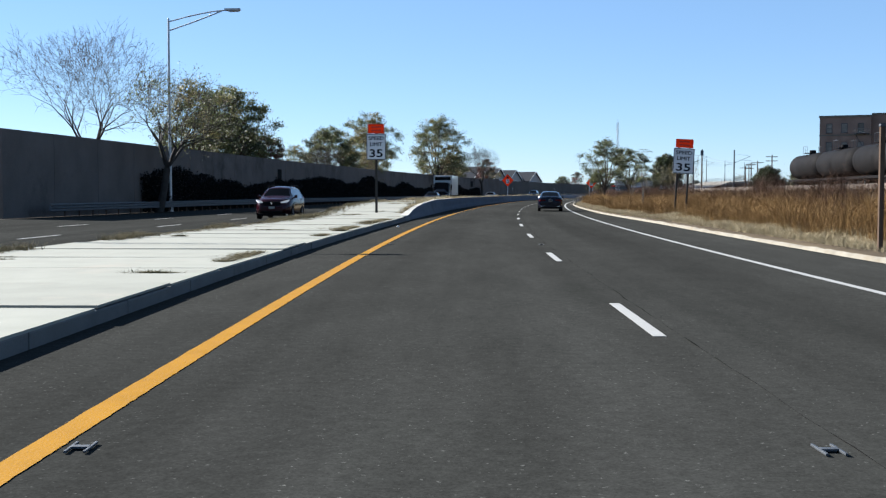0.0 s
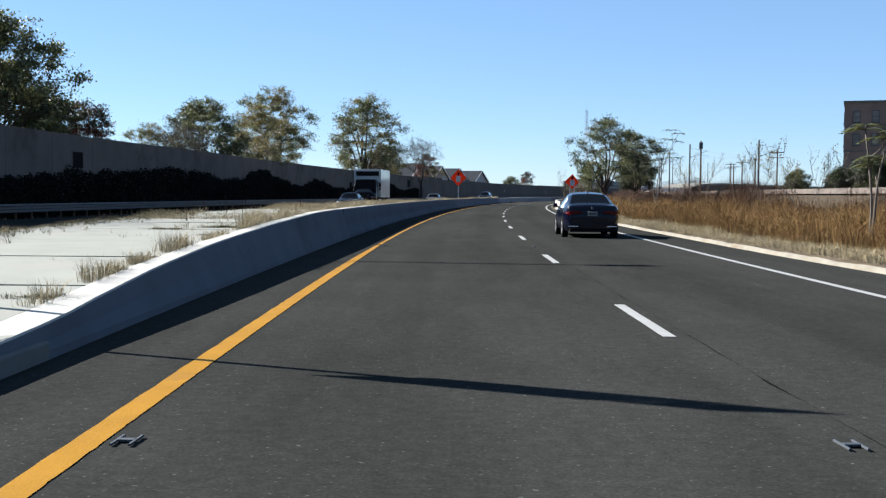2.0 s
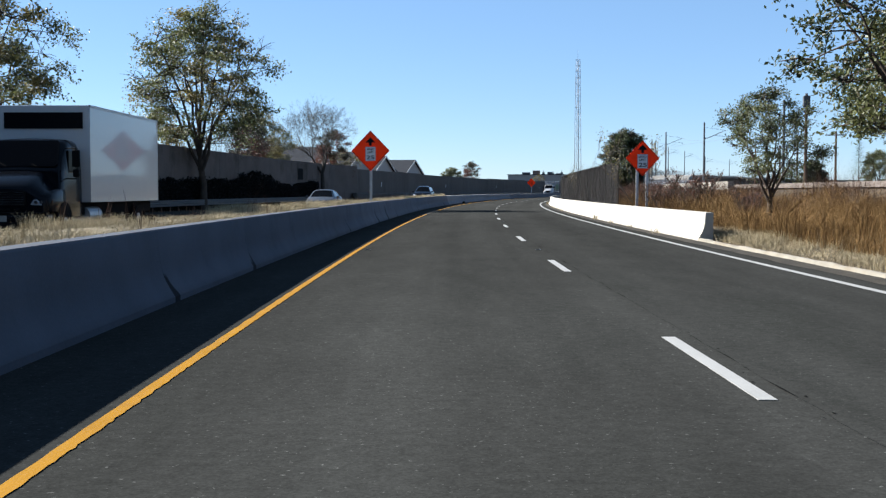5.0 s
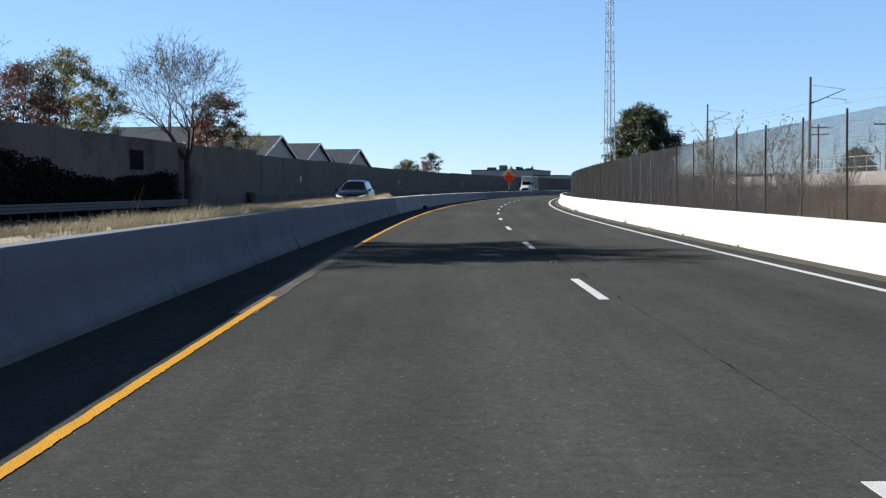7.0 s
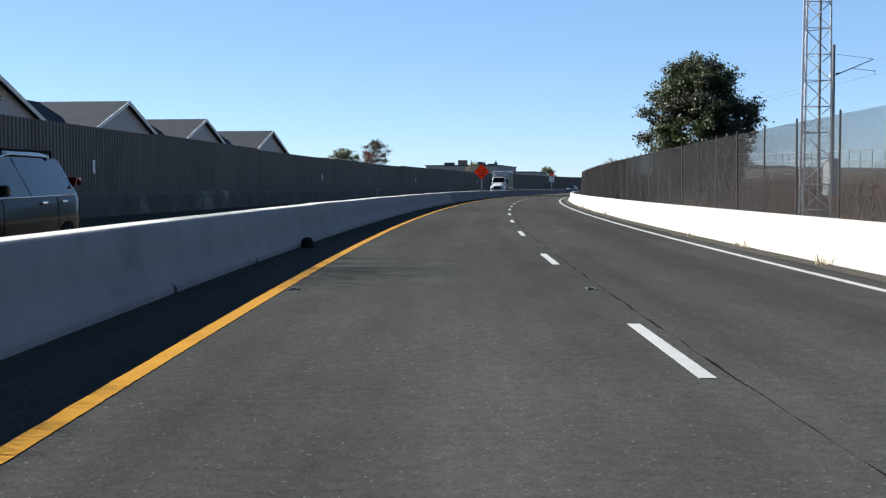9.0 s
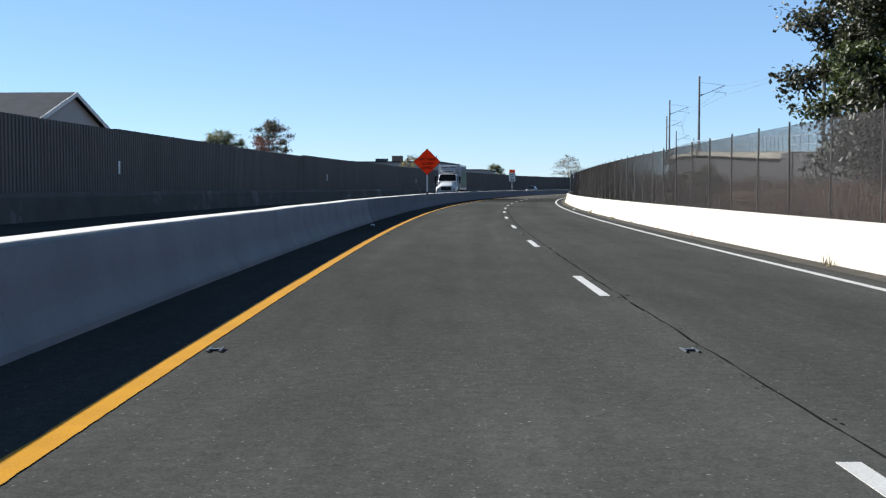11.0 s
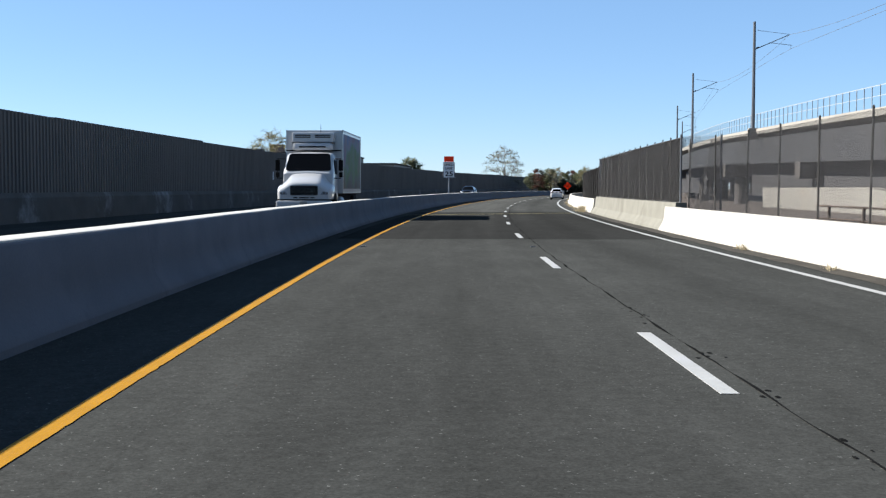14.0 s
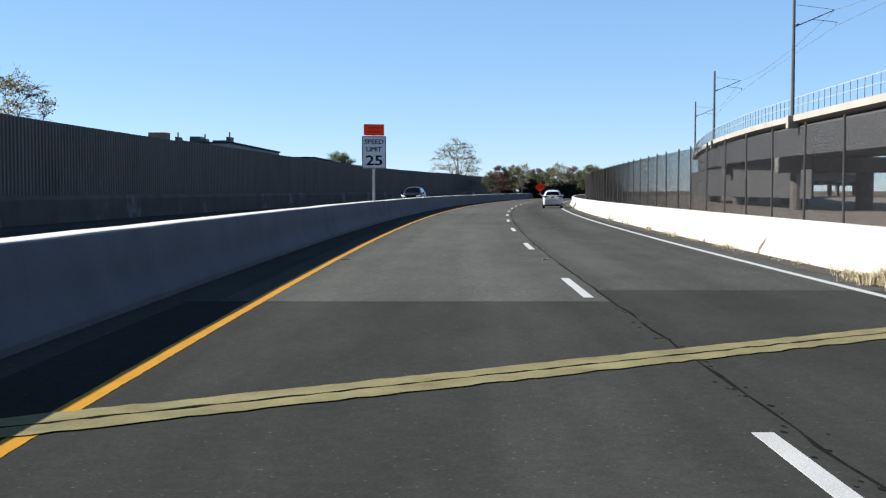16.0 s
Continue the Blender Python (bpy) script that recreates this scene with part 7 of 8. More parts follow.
CARS = {
    "sedan": dict(L=4.83, W=1.86, wheel=0.342, base=1.39, zt=[(-2.415, 0.5), (-2.39, 0.92), (-2.32, 1.09), (-1.72, 1.14), (-0.85, 1.455), (-0.2, 1.52), (0.3, 1.5), (1.15, 1.05), (1.7, 0.97), (2.2, 0.83), (2.37, 0.7), (2.415, 0.45)], belt=[(-2.4, 1.02), (1.2, 0.93), (2.4, 0.6)], rear=(-1.70, -0.86), front=(0.36, 1.13), sides=((-0.98, -0.1), (-0.03, 0.78)), lo=0.2),
    "suv": dict(L=4.75, W=1.9, wheel=0.36, base=1.37, zt=[(-2.375, 0.6), (-2.34, 1.05), (-2.25, 1.2), (-2.0, 1.6), (-1.5, 1.72), (-0.2, 1.74), (0.35, 1.68), (1.15, 1.2), (1.8, 1.13), (2.18, 1.05), (2.3, 0.95), (2.36, 0.75), (2.375, 0.5)], belt=[(-2.4, 1.15), (1.2, 1.08), (2.4, 0.7)], rear=(-2.24, -1.98), front=(0.42, 1.13), sides=((-1.8, -0.95), (-0.88, -0.05), (0.02, 0.72)), lo=0.26),
    "van": dict(L=5.1, W=1.98, wheel=0.35, base=1.5, zt=[(-2.55, 0.6), (-2.52, 1.1), (-2.45, 1.4), (-2.25, 1.72), (-1.6, 1.79), (-0.1, 1.79), (0.5, 1.7), (1.5, 1.16), (2.0, 1.05), (2.4, 0.88), (2.52, 0.7), (2.55, 0.45)], belt=[(-2.5, 1.1), (1.4, 1.05), (2.5, 0.7)], rear=(-2.44, -2.25), front=(0.56, 1.46), sides=((-2.1, -1.15), (-1.08, -0.12), (-0.05, 0.95)), lo=0.22),
}


def car(kind, m, paint, name, label, category="car", rear_plate=True):
    K = CARS[kind]
    ob = thing(name, m, label, category)
    L, W = K["L"], K["W"]
    hw = W / 2
    plan = [(-L / 2, hw * 0.78), (-L / 2 + 0.12, hw * 0.9), (-L / 2 + 0.5, hw * 0.99), (-0.8, hw), (1.0, hw), (L / 2 - 0.75, hw * 0.99), (L / 2 - 0.45, hw * 0.955), (L / 2 - 0.15, hw * 0.82), (L / 2, hw * 0.62)]
    N = 64
    rings = []
    ys = [-L / 2 + L * i / N for i in range(N + 1)]
    for y in ys:
        zt = smooth_table(K["zt"], y)
        zb = min(smooth_table(K["belt"], y), zt - 0.03)
        w = smooth_table(plan, y)
        zl = K["lo"] + 0.12 * max(0.0, abs(y) / (L / 2) - 0.82) / 0.18
        zl = min(zl, zt - 0.1)
        cab = max(0.0, zt - zb - 0.03)
        wr = w * 0.94 - 0.48 * cab
        wt = wr - min(0.12, 0.10 + cab * 0.1)
        mid = zl + (zb - zl) * 0.45
        half = [(w * 0.86, zl), (w * 0.955, zl + 0.07), (w * 0.99, mid - 0.08), (w, mid + 0.06), (w * 0.985, zb - 0.07), (w * 0.95, zb), (wr, zt - min(0.09, cab * 0.4 + 0.012)), (wt, zt - min(0.02, cab + 0.002)), (wt * 0.5, zt + 0.004), (0.0, zt + 0.008)]
        rings.append(half)
    groups = {}

    def put(key, a, b, c, d):
        groups.setdefault(key, []).append((a, b, c, d))

    P = lambda i, j, sg: Vector((sg * rings[i][j][0], ys[i], rings[i][j][1]))
    for i in range(N):
        ym = (ys[i] + ys[i + 1]) / 2
        for j in range(9):
            for sg in (-1, 1):
                key = "body"
                if j == 5:
                    for q, (a, b) in enumerate(K["sides"]):
                        if a < ym < b:
                            key = "side_window_%d%s" % (q, "l" if sg < 0 else "r")
                if j >= 7:
                    if K["rear"][0] < ym < K["rear"][1]:
                        key = "rear_window"
                    if K["front"][0] < ym < K["front"][1]:
                        key = "windshield"
                quad = [P(i, j, sg), P(i + 1, j, sg), P(i + 1, j + 1, sg), P(i, j + 1, sg)]
                if sg < 0:
                    quad.reverse()
                put(key, *quad)
    for key, quads in groups.items():
        bm = bmesh.new()
        for q in quads:
            try:
                bm.faces.new([bm.verts.new(v) for v in q])
            except ValueError:
                pass
        if key == "body":
            for i in (0, N):
                vs = [bm.verts.new(P(i, j, 1)) for j in range(10)] + [bm.verts.new(P(i, j, -1)) for j in range(8, -1, -1)]
                bm.faces.new(vs if i else list(reversed(vs)))
            vs = [bm.verts.new(P(i, 0, 1)) for i in range(0, N + 1, 8)] + [bm.verts.new(P(i, 0, -1)) for i in range(N, -1, -8)]
            bm.faces.new(vs)
        bmesh.ops.remove_doubles(bm, verts=bm.verts, dist=0.0005)
        bmesh.ops.recalc_face_normals(bm, faces=bm.faces)
        for f in bm.faces:
            f.smooth = len(f.verts) <= 4
        part(key.split("_window_")[0] + "_window" if key.startswith("side") else key, bm, paint if key == "body" else ("sideglass" if key.startswith("side") else "carglass"), ob)
    # bright trim round the side windows, door seams below them
    near = lambda y: min(range(N + 1), key=lambda i: abs(ys[i] - y))
    for sg in (-1, 1):
        i0, i1 = near(K["sides"][0][0]), near(K["sides"][-1][1])
        bm = bmesh.new()
        top = [P(i, 6, sg) + Vector((sg * 0.006, 0, 0.004)) for i in range(i0, i1 + 1, 2)]
        low = [P(i, 5, sg) + Vector((sg * 0.008, 0, 0.0)) for i in range(i0, i1 + 3, 2)]
        line = list(reversed(low)) + top
        for a, b in zip(line[:-1], line[1:]):
            tube(bm, a, b, 0.0075, 0.0075, 5, False)
        part("window_trim", bm, "chrome", ob)
        bm = bmesh.new()
        for y in {K["sides"][0][1] + 0.03, K["sides"][-1][1] + 0.12, K["sides"][0][0] - 0.1}:
            i = near(y)
            line = [P(i, j, sg) + Vector((sg * 0.002, 0, 0)) for j in range(1, 6)]
            for a, b in zip(line[:-1], line[1:]):
                tube(bm, a, b, 0.005, 0.005, 4, False)
        part("door_seam", bm, "black", ob)
    R = K["wheel"]
    for y in (-K["base"], K["base"]):
        for sg in (-1, 1):
            bm = bmesh.new()
            bmesh.ops.create_cone(bm, cap_ends=True, segments=28, radius1=R * 1.09, radius2=R * 1.09, depth=0.05, matrix=pose(sg * (hw - 0.033), y, R * 1.03, 0, 90, 0))
            part("wheel_arch", bm, "black", ob)
            wheel = thing("wheel", pose(sg * (hw - 0.1), y, R), "", "")
            wheel.parent = ob
            bm = bmesh.new()
            prof = [(R * 0.66, -0.1), (R * 0.93, -0.105), (R, -0.075), (R, 0.075), (R * 0.93, 0.105), (R * 0.66, 0.1)]
            prev = None
            for a in range(29):
                g = 2 * math.pi * a / 28
                row = [bm.verts.new((x, r * math.cos(g), r * math.sin(g))) for r, x in prof]
                if prev:
                    for q in range(5):
                        bm.faces.new((prev[q], prev[q + 1], row[q + 1], row[q])).smooth = True
                prev = row
            bmesh.ops.remove_doubles(bm, verts=bm.verts, dist=0.0005)
            bmesh.ops.recalc_face_normals(bm, faces=bm.faces)
            part("tyre", bm, "black", wheel)
            bm = bmesh.new()
            bmesh.ops.create_cone(bm, cap_ends=False, segments=28, radius1=R * 0.68, radius2=R * 0.68, depth=0.19, matrix=pose(0, 0, 0, 0, 90, 0))
            for a in range(10):
                g = 2 * math.pi * a / 10 + (0.09 if a % 2 else -0.09)
                d = Vector((0, math.cos(g), math.sin(g)))
                tube(bm, Vector((sg * 0.075, 0, 0)) + d * R * 0.1, Vector((sg * 0.09, 0, 0)) + d * R * 0.66, 0.02, 0.014, 5)
            tube(bm, (sg * 0.05, 0, 0), (sg * 0.095, 0, 0), R * 0.16, R * 0.14, 12)
            part("rim", bm, "alloy", wheel)
            bm = bmesh.new()
            tube(bm, (-0.02, 0, 0), (0.02, 0, 0), R * 0.62, R * 0.62, 20)
            part("brake_disc", bm, "black", wheel)
    # lamps, plates, mirrors, trim
    zr = smooth_table(K["zt"], -L / 2 + 0.12)
    if kind == "sedan":
        zr = 0.93
    for sg in (-1, 1):
        bm = bmesh.new()
        pts = [(0.36, zr - 0.10), (0.78, zr - 0.17), (0.8, zr - 0.03), (0.6, zr - 0.02), (0.36, zr - 0.05)]
        lo = [bm.verts.new((sg * hw * a, -L / 2 - 0.014, b)) for a, b in pts]
        hi = [bm.verts.new((sg * hw * a, -L / 2 + 0.05, b)) for a, b in pts]
        bm.faces.new(lo)
        bm.faces.new(list(reversed(hi)))
        for q in range(5):
            bm.faces.new((lo[q], lo[(q + 1) % 5], hi[(q + 1) % 5], hi[q]))
        pts = [(-L / 2 - 0.014, zr - 0.165, 0.78), (-L / 2 + 0.1, zr - 0.15, 0.9), (-L / 2 + 0.32, zr - 0.085, 0.965), (-L / 2 + 0.1, zr - 0.04, 0.9), (-L / 2 - 0.014, zr - 0.03, 0.8)]
        bm.faces.new([bm.verts.new((sg * (hw * c + 0.012), a, b)) for a, b, c in pts])
        bmesh.ops.recalc_face_normals(bm, faces=bm.faces)
        part("taillight", bm, "taillight", ob)
        bm = bmesh.new()
        zf = smooth_table(K["zt"], L / 2 - 0.25)
        pts = [(0.5, zf - 0.21, -0.035), (0.8, zf - 0.19, -0.1), (0.93, zf - 0.1, -0.3), (0.93, zf - 0.04, -0.3), (0.76, zf - 0.08, -0.09), (0.5, zf - 0.15, -0.035)]
        lo = [bm.verts.new((sg * hw * a, L / 2 + c, b)) for a, b, c in pts]
        hi = [bm.verts.new((sg * hw * a * 0.94, L / 2 + c - 0.1, b)) for a, b, c in pts]
        bm.faces.new(lo)
        bm.faces.new(list(reversed(hi)))
        for q in range(6):
            bm.faces.new((lo[q], lo[(q + 1) % 6], hi[(q + 1) % 6], hi[q]))
        bmesh.ops.recalc_face_normals(bm, faces=bm.faces)
        part("headlight", bm, "headlight", ob)
        bm = bmesh.new()
        yb = K["front"][1] - 0.28
        zb = smooth_table(K["belt"], yb) + 0.04
        box(bm, min(sg * (hw - 0.02), sg * (hw + 0.13)), max(sg * (hw - 0.02), sg * (hw + 0.13)), yb - 0.07, yb + 0.08, zb - 0.01, zb + 0.15, 0.035)
        tube(bm, (sg * (hw - 0.1), yb + 0.03, zb), (sg * (hw + 0.04), yb + 0.02, zb + 0.04), 0.03, 0.03, 6)
        part("mirror", bm, paint, ob)
        for y in (K["sides"][0][1] - 0.2, K["sides"][1][1] - 0.35):
            bm = bmesh.new()
            zh = smooth_table(K["belt"], y) - 0.11
            box(bm, min(sg * (hw - 0.02), sg * (hw + 0.025)), max(sg * (hw - 0.02), sg * (hw + 0.025)), y - 0.11, y + 0.09, zh, zh + 0.035, 0.012)
            part("door_handle", bm, "chrome" if kind != "sedan" else paint, ob)
        bm = bmesh.new()
        box(bm, min(sg * hw * 0.5, sg * hw * 0.86), max(sg * hw * 0.5, sg * hw * 0.86), -L / 2 - 0.02, -L / 2 + 0.06, 0.37, 0.4, 0.01)
        part("bumper_trim", bm, "chrome", ob)
    bm = bmesh.new()
    box(bm, -0.155, 0.155, -L / 2 - 0.035, -L / 2 + 0.02, zr - 0.2, zr - 0.05, 0.004)
    pl = part("number_plate", bm, "plate", ob, "pale number plate with dark bars")
    bm = bmesh.new()
    for q in range(6):
        box(bm, -0.13 + 0.045 * q, -0.10 + 0.045 * q, -L / 2 - 0.038, -L / 2 - 0.034, zr - 0.16, zr - 0.09)
    part("bars", bm, "sign_black", pl)
    bm = bmesh.new()
    zg = smooth_table(K["zt"], L / 2 - 0.25)
    box(bm, -hw * 0.48, hw * 0.48, L / 2 - 0.06, L / 2 + 0.012, zg - 0.34, zg - 0.14, 0.03)
    gr = part("grille", bm, "black", ob)
    for q in range(3):
        bm = bmesh.new()
        box(bm, -hw * 0.44, hw * 0.44, L / 2 + 0.008, L / 2 + 0.02, zg - 0.305 + 0.055 * q, zg - 0.285 + 0.055 * q, 0.004)
        part("grille_bar", bm, "black", gr)
    bm = bmesh.new()
    tube(bm, (0, L / 2 - 0.02, zg - 0.22), (0, L / 2 + 0.03, zg - 0.22), 0.06, 0.055, 14)
    part("badge", bm, "chrome", ob)
    bm = bmesh.new()
    box(bm, -0.155, 0.155, L / 2 - 0.02, L / 2 + 0.025, zg - 0.5, zg - 0.38, 0.004)
    part("number_plate", bm, "plate", ob)
    bm = bmesh.new()
    box(bm, -hw * 0.55, hw * 0.55, L / 2 - 0.06, L / 2 + 0.014, 0.34, 0.45, 0.02)
    part("air_intake", bm, "black", ob)
    bm = bmesh.new()
    box(bm, -hw * 0.8, hw * 0.8, -L / 2 + 0.02, -L / 2 + 0.3, 0.2, 0.32, 0.03)
    part("lower_bumper", bm, "black", ob)
    bm = bmesh.new()
    box(bm, -hw * 0.75, hw * 0.75, L / 2 - 0.3, L / 2 - 0.02, 0.18, 0.32, 0.03)
    part("front_lip", bm, "black", ob)
    if kind == "sedan":
        bm = bmesh.new()
        tube(bm, (0, -0.72, 1.47), (0, -0.82, 1.525), 0.025, 0.01, 8)
        part("antenna_fin", bm, paint, ob)
        bm = bmesh.new()
        tube(bm, (0, -L / 2 - 0.006, 0.985), (0, -L / 2 + 0.05, 0.985), 0.045, 0.045, 14)
        part("badge", bm, "steel_dark", ob)
        bm = bmesh.new()
        box(bm, -0.55, 0.55, -1.2, -0.5, 0.55, 0.95, 0.08)
        part("rear_seats", bm, "black", ob)
    else:
        for sg in (-1, 1):
            bm = bmesh.new()
            tube(bm, (sg * hw * 0.66, -1.7, 1.78), (sg * hw * 0.66, 0.3, 1.76), 0.022, 0.022, 6)
            for y in (-1.7, 0.3):
                tube(bm, (sg * hw * 0.66, y, 1.68), (sg * hw * 0.66, y, 1.78), 0.02, 0.02, 5)
            part("roof_rail", bm, "black", ob)
    return ob


car("sedan", on_road(107.4, 2.32, 0), "navy", "sedan", "shiny navy blue four-door sedan driving in the outer lane")
car("suv", on_road(80, -12.9, 0, 180), "maroon", "sport_utility_vehicle", "dark maroon sport utility vehicle in the oncoming lanes")
car("sedan", on_road(216, -10.9, 0, 180), "silver", "sedan", "silver sedan in the oncoming lanes behind the median grass")
car("sedan", on_road(164, -13.2, 0, 180), "blackpaint", "sedan", "dark sedan in the oncoming lanes ahead of a box truck")
car("van", on_road(270, -9.0, 0.2, 180), "blackpaint", "minivan", "black minivan in the oncoming lanes beyond the barrier")
car("suv", on_road(534, 3.2, 0) @ Matrix.Scale(0.84, 4), "whitepaint", "hatchback", "small white hatchback car driving in the outer lane")
car("suv", on_road(545, -9.5, 0, 180), "blackpaint", "sport_utility_vehicle", "dark sport utility vehicle far off in the oncoming lanes")


def box_truck(m, cab_paint, label, reefer=True, art=True):
    """Origin under the front bumper; y runs forward."""
    ob = thing("box_truck", m, label, "truck")
    bm = bmesh.new()
    box(bm, -1.28, 1.28, -10.2, -3.0, 1.1, 3.8, 0.03)
    cargo = part("cargo_box", bm, "whitepaint", ob)
    bm = bmesh.new()
    for x in (-1.29, 1.26):
        for z in (1.1, 3.74):
            box(bm, x, x + 0.03, -10.2, -3.0, z, z + 0.07)
        for y in (-10.2, -3.06):
            box(bm, x, x + 0.03, y, y + 0.06, 1.1, 3.8)
    part("edge_trim", bm, "galv", cargo)
    if art:
        bm = bmesh.new()
        box(bm, -1.286, -1.282, -9.9, -3.3, 1.3, 3.65)
        box(bm, 1.282, 1.286, -9.9, -3.3, 1.3, 3.65)
        part("side_picture", bm, "mural", cargo, "faded multicoloured picture on the box side")
    bm = bmesh.new()
    box(bm, -1.05, 1.05, -10.1, -2.4, 0.75, 1.08, 0.02)
    part("chassis", bm, "black", ob)
    # cabin behind a sloping, narrowing bonnet
    def loft(rows, mat, name):
        bm = bmesh.new()
        rings = [[bm.verts.new(v) for v in row] for row in rows]
        k = len(rings[0])
        for a, b in zip(rings[:-1], rings[1:]):
            for i in range(k):
                bm.faces.new((a[i], a[(i + 1) % k], b[(i + 1) % k], b[i]))
        bm.faces.new(rings[0])
        bm.faces.new(list(reversed(rings[-1])))
        bmesh.ops.recalc_face_normals(bm, faces=bm.faces)
        es = [e for e in bm.edges if e.calc_face_angle(0) > 0.5]
        bmesh.ops.bevel(bm, geom=es, offset=0.05, segments=3, affect="EDGES")
        return part(name, bm, mat, ob)

    def shell(rows, mat, name):
        """Smooth mirrored shell through half outlines given from the foot up to the middle."""
        bm = bmesh.new()
        rings = []
        for y0, half in rows:
            pts = [(-x, z) for x, z in half] + [(x, z) for x, z in reversed(half[:-1])]
            rings.append([bm.verts.new((x, y0, z)) for x, z in pts])
        for q, w in zip(rings[:-1], rings[1:]):
            for i in range(len(q) - 1):
                bm.faces.new((q[i], q[i + 1], w[i + 1], w[i])).smooth = True
        for q in (rings[0], rings[-1]):
            bm.faces.new(q)
        bmesh.ops.recalc_face_normals(bm, faces=bm.faces)
        return part(name, bm, mat, ob)

    def roof(y0, w, zt, r=0.16):
        return (y0, [(w, 0.72), (w, 1.3), (w * 0.995, 1.95), (w * 0.955, zt - r * 1.3), (w * 0.92, zt - r * 0.6), (w * 0.85, zt - r * 0.2), (w * 0.7, zt - 0.02), (w * 0.35, zt), (0.0, zt + 0.01)])

    shell([roof(-2.85, 1.08, 2.68), roof(-2.6, 1.1, 2.8), roof(-2.1, 1.1, 2.83), roof(-1.85, 1.1, 2.8), roof(-1.72, 1.1, 2.72), roof(-1.45, 1.1, 2.38, 0.1), roof(-1.2, 1.1, 2.05, 0.06), roof(-1.06, 1.06, 1.95, 0.05)], cab_paint, "cab")

    def hood(y0, w, zs, zt):
        return (y0, [(w, 0.88), (w * 1.01, 1.1), (w, zs - 0.09), (w * 0.965, zs - 0.025), (w * 0.88, zs), (w * 0.74, zs + 0.03 + (zt - zs) * 0.3), (w * 0.6, zt - 0.05), (w * 0.45, zt - 0.01), (w * 0.2, zt + 0.005), (0.0, zt + 0.01)])

    shell([hood(-1.3, 1.16, 1.5, 1.97), hood(-1.0, 1.18, 1.49, 1.92), hood(-0.6, 1.19, 1.46, 1.81), hood(-0.28, 1.18, 1.4, 1.68), hood(-0.1, 1.15, 1.33, 1.58), hood(-0.02, 1.1, 1.27, 1.51), hood(0.0, 1.02, 1.2, 1.45)], cab_paint, "bonnet")
    for sg in (-1, 1):
        bm = bmesh.new()
        bmesh.ops.create_cone(bm, cap_ends=True, segments=28, radius1=0.58, radius2=0.58, depth=0.05, matrix=pose(sg * 1.18, -1.15, 0.55, 0, 90, 0))
        part("wheel_arch", bm, "black", ob)
    # windscreen lying on the sloped face
    bm = bmesh.new()
    a = [(-0.9, -1.72, 2.68), (-0.82, -1.78, 2.745), (0.82, -1.78, 2.745), (0.9, -1.72, 2.68), (1.0, -1.25, 2.1), (0.94, -1.2, 2.03), (-0.94, -1.2, 2.03), (-1.0, -1.25, 2.1)]
    lo = [bm.verts.new(Vector(v) + Vector((0, 0.02, 0.015))) for v in a]
    bm.faces.new(lo)
    ext = bmesh.ops.extrude_face_region(bm, geom=list(bm.faces))
    for v in ext["geom"]:
        if isinstance(v, bmesh.types.BMVert):
            v.co += Vector((0, 0.014, 0.012))
    bmesh.ops.recalc_face_normals(bm, faces=bm.faces)
    part("windshield", bm, "carglass", ob)
    bm = bmesh.new()
    for x in (-0.45, 0.35):
        tube(bm, (x, -1.17, 2.06), (x + 0.5, -1.38, 2.3), 0.012, 0.01, 4)
    part("wiper", bm, "black", ob)
    for sg in (-1, 1):
        bm = bmesh.new()
        box(bm, min(sg * 1.0, sg * 1.105), max(sg * 1.0, sg * 1.105), -2.55, -1.75, 1.9, 2.5, 0.02)
        part("side_window", bm, "carglass", ob)
        bm = bmesh.new()
        rim_pts = [(0.72, 1.06, 0.012), (1.0, 1.05, 0.012), (1.13, 1.1, -0.06), (1.185, 1.19, -0.24), (1.15, 1.24, -0.2), (1.02, 1.225, -0.02), (0.8, 1.19, 0.01)]
        fr = [bm.verts.new((sg * x, y, z)) for x, z, y in rim_pts]
        bk = [bm.verts.new((sg * (x - 0.06), y - 0.12, z)) for x, z, y in rim_pts]
        bm.faces.new(fr)
        bm.faces.new(list(reversed(bk)))
        for q in range(7):
            bm.faces.new((fr[q], fr[(q + 1) % 7], bk[(q + 1) % 7], bk[q]))
        bmesh.ops.recalc_face_normals(bm, faces=bm.faces)
        hl = part("headlight", bm, "lamp_glass", ob)
        bm = bmesh.new()
        for x in (0.86, 0.99):
            tube(bm, (sg * x, 0.0, 1.125), (sg * x, 0.02, 1.125), 0.05, 0.045, 12)
        part("reflector", bm, "chrome", hl)
        bm = bmesh.new()
        box(bm, min(sg * 1.3, sg * 1.5), max(sg * 1.3, sg * 1.5), -1.52, -1.42, 2.05, 2.5, 0.03)
        box(bm, min(sg * 1.32, sg * 1.48), max(sg * 1.32, sg * 1.48), -1.52, -1.42, 1.78, 1.99, 0.03)
        for z in (1.74, 2.54):
            tube(bm, (sg * 1.05, -1.65, z), (sg * 1.4, -1.47, z), 0.018, 0.018, 5)
        tube(bm, (sg * 1.4, -1.47, 1.72), (sg * 1.4, -1.47, 2.56), 0.018, 0.018, 5)
        part("mirror", bm, "black", ob)
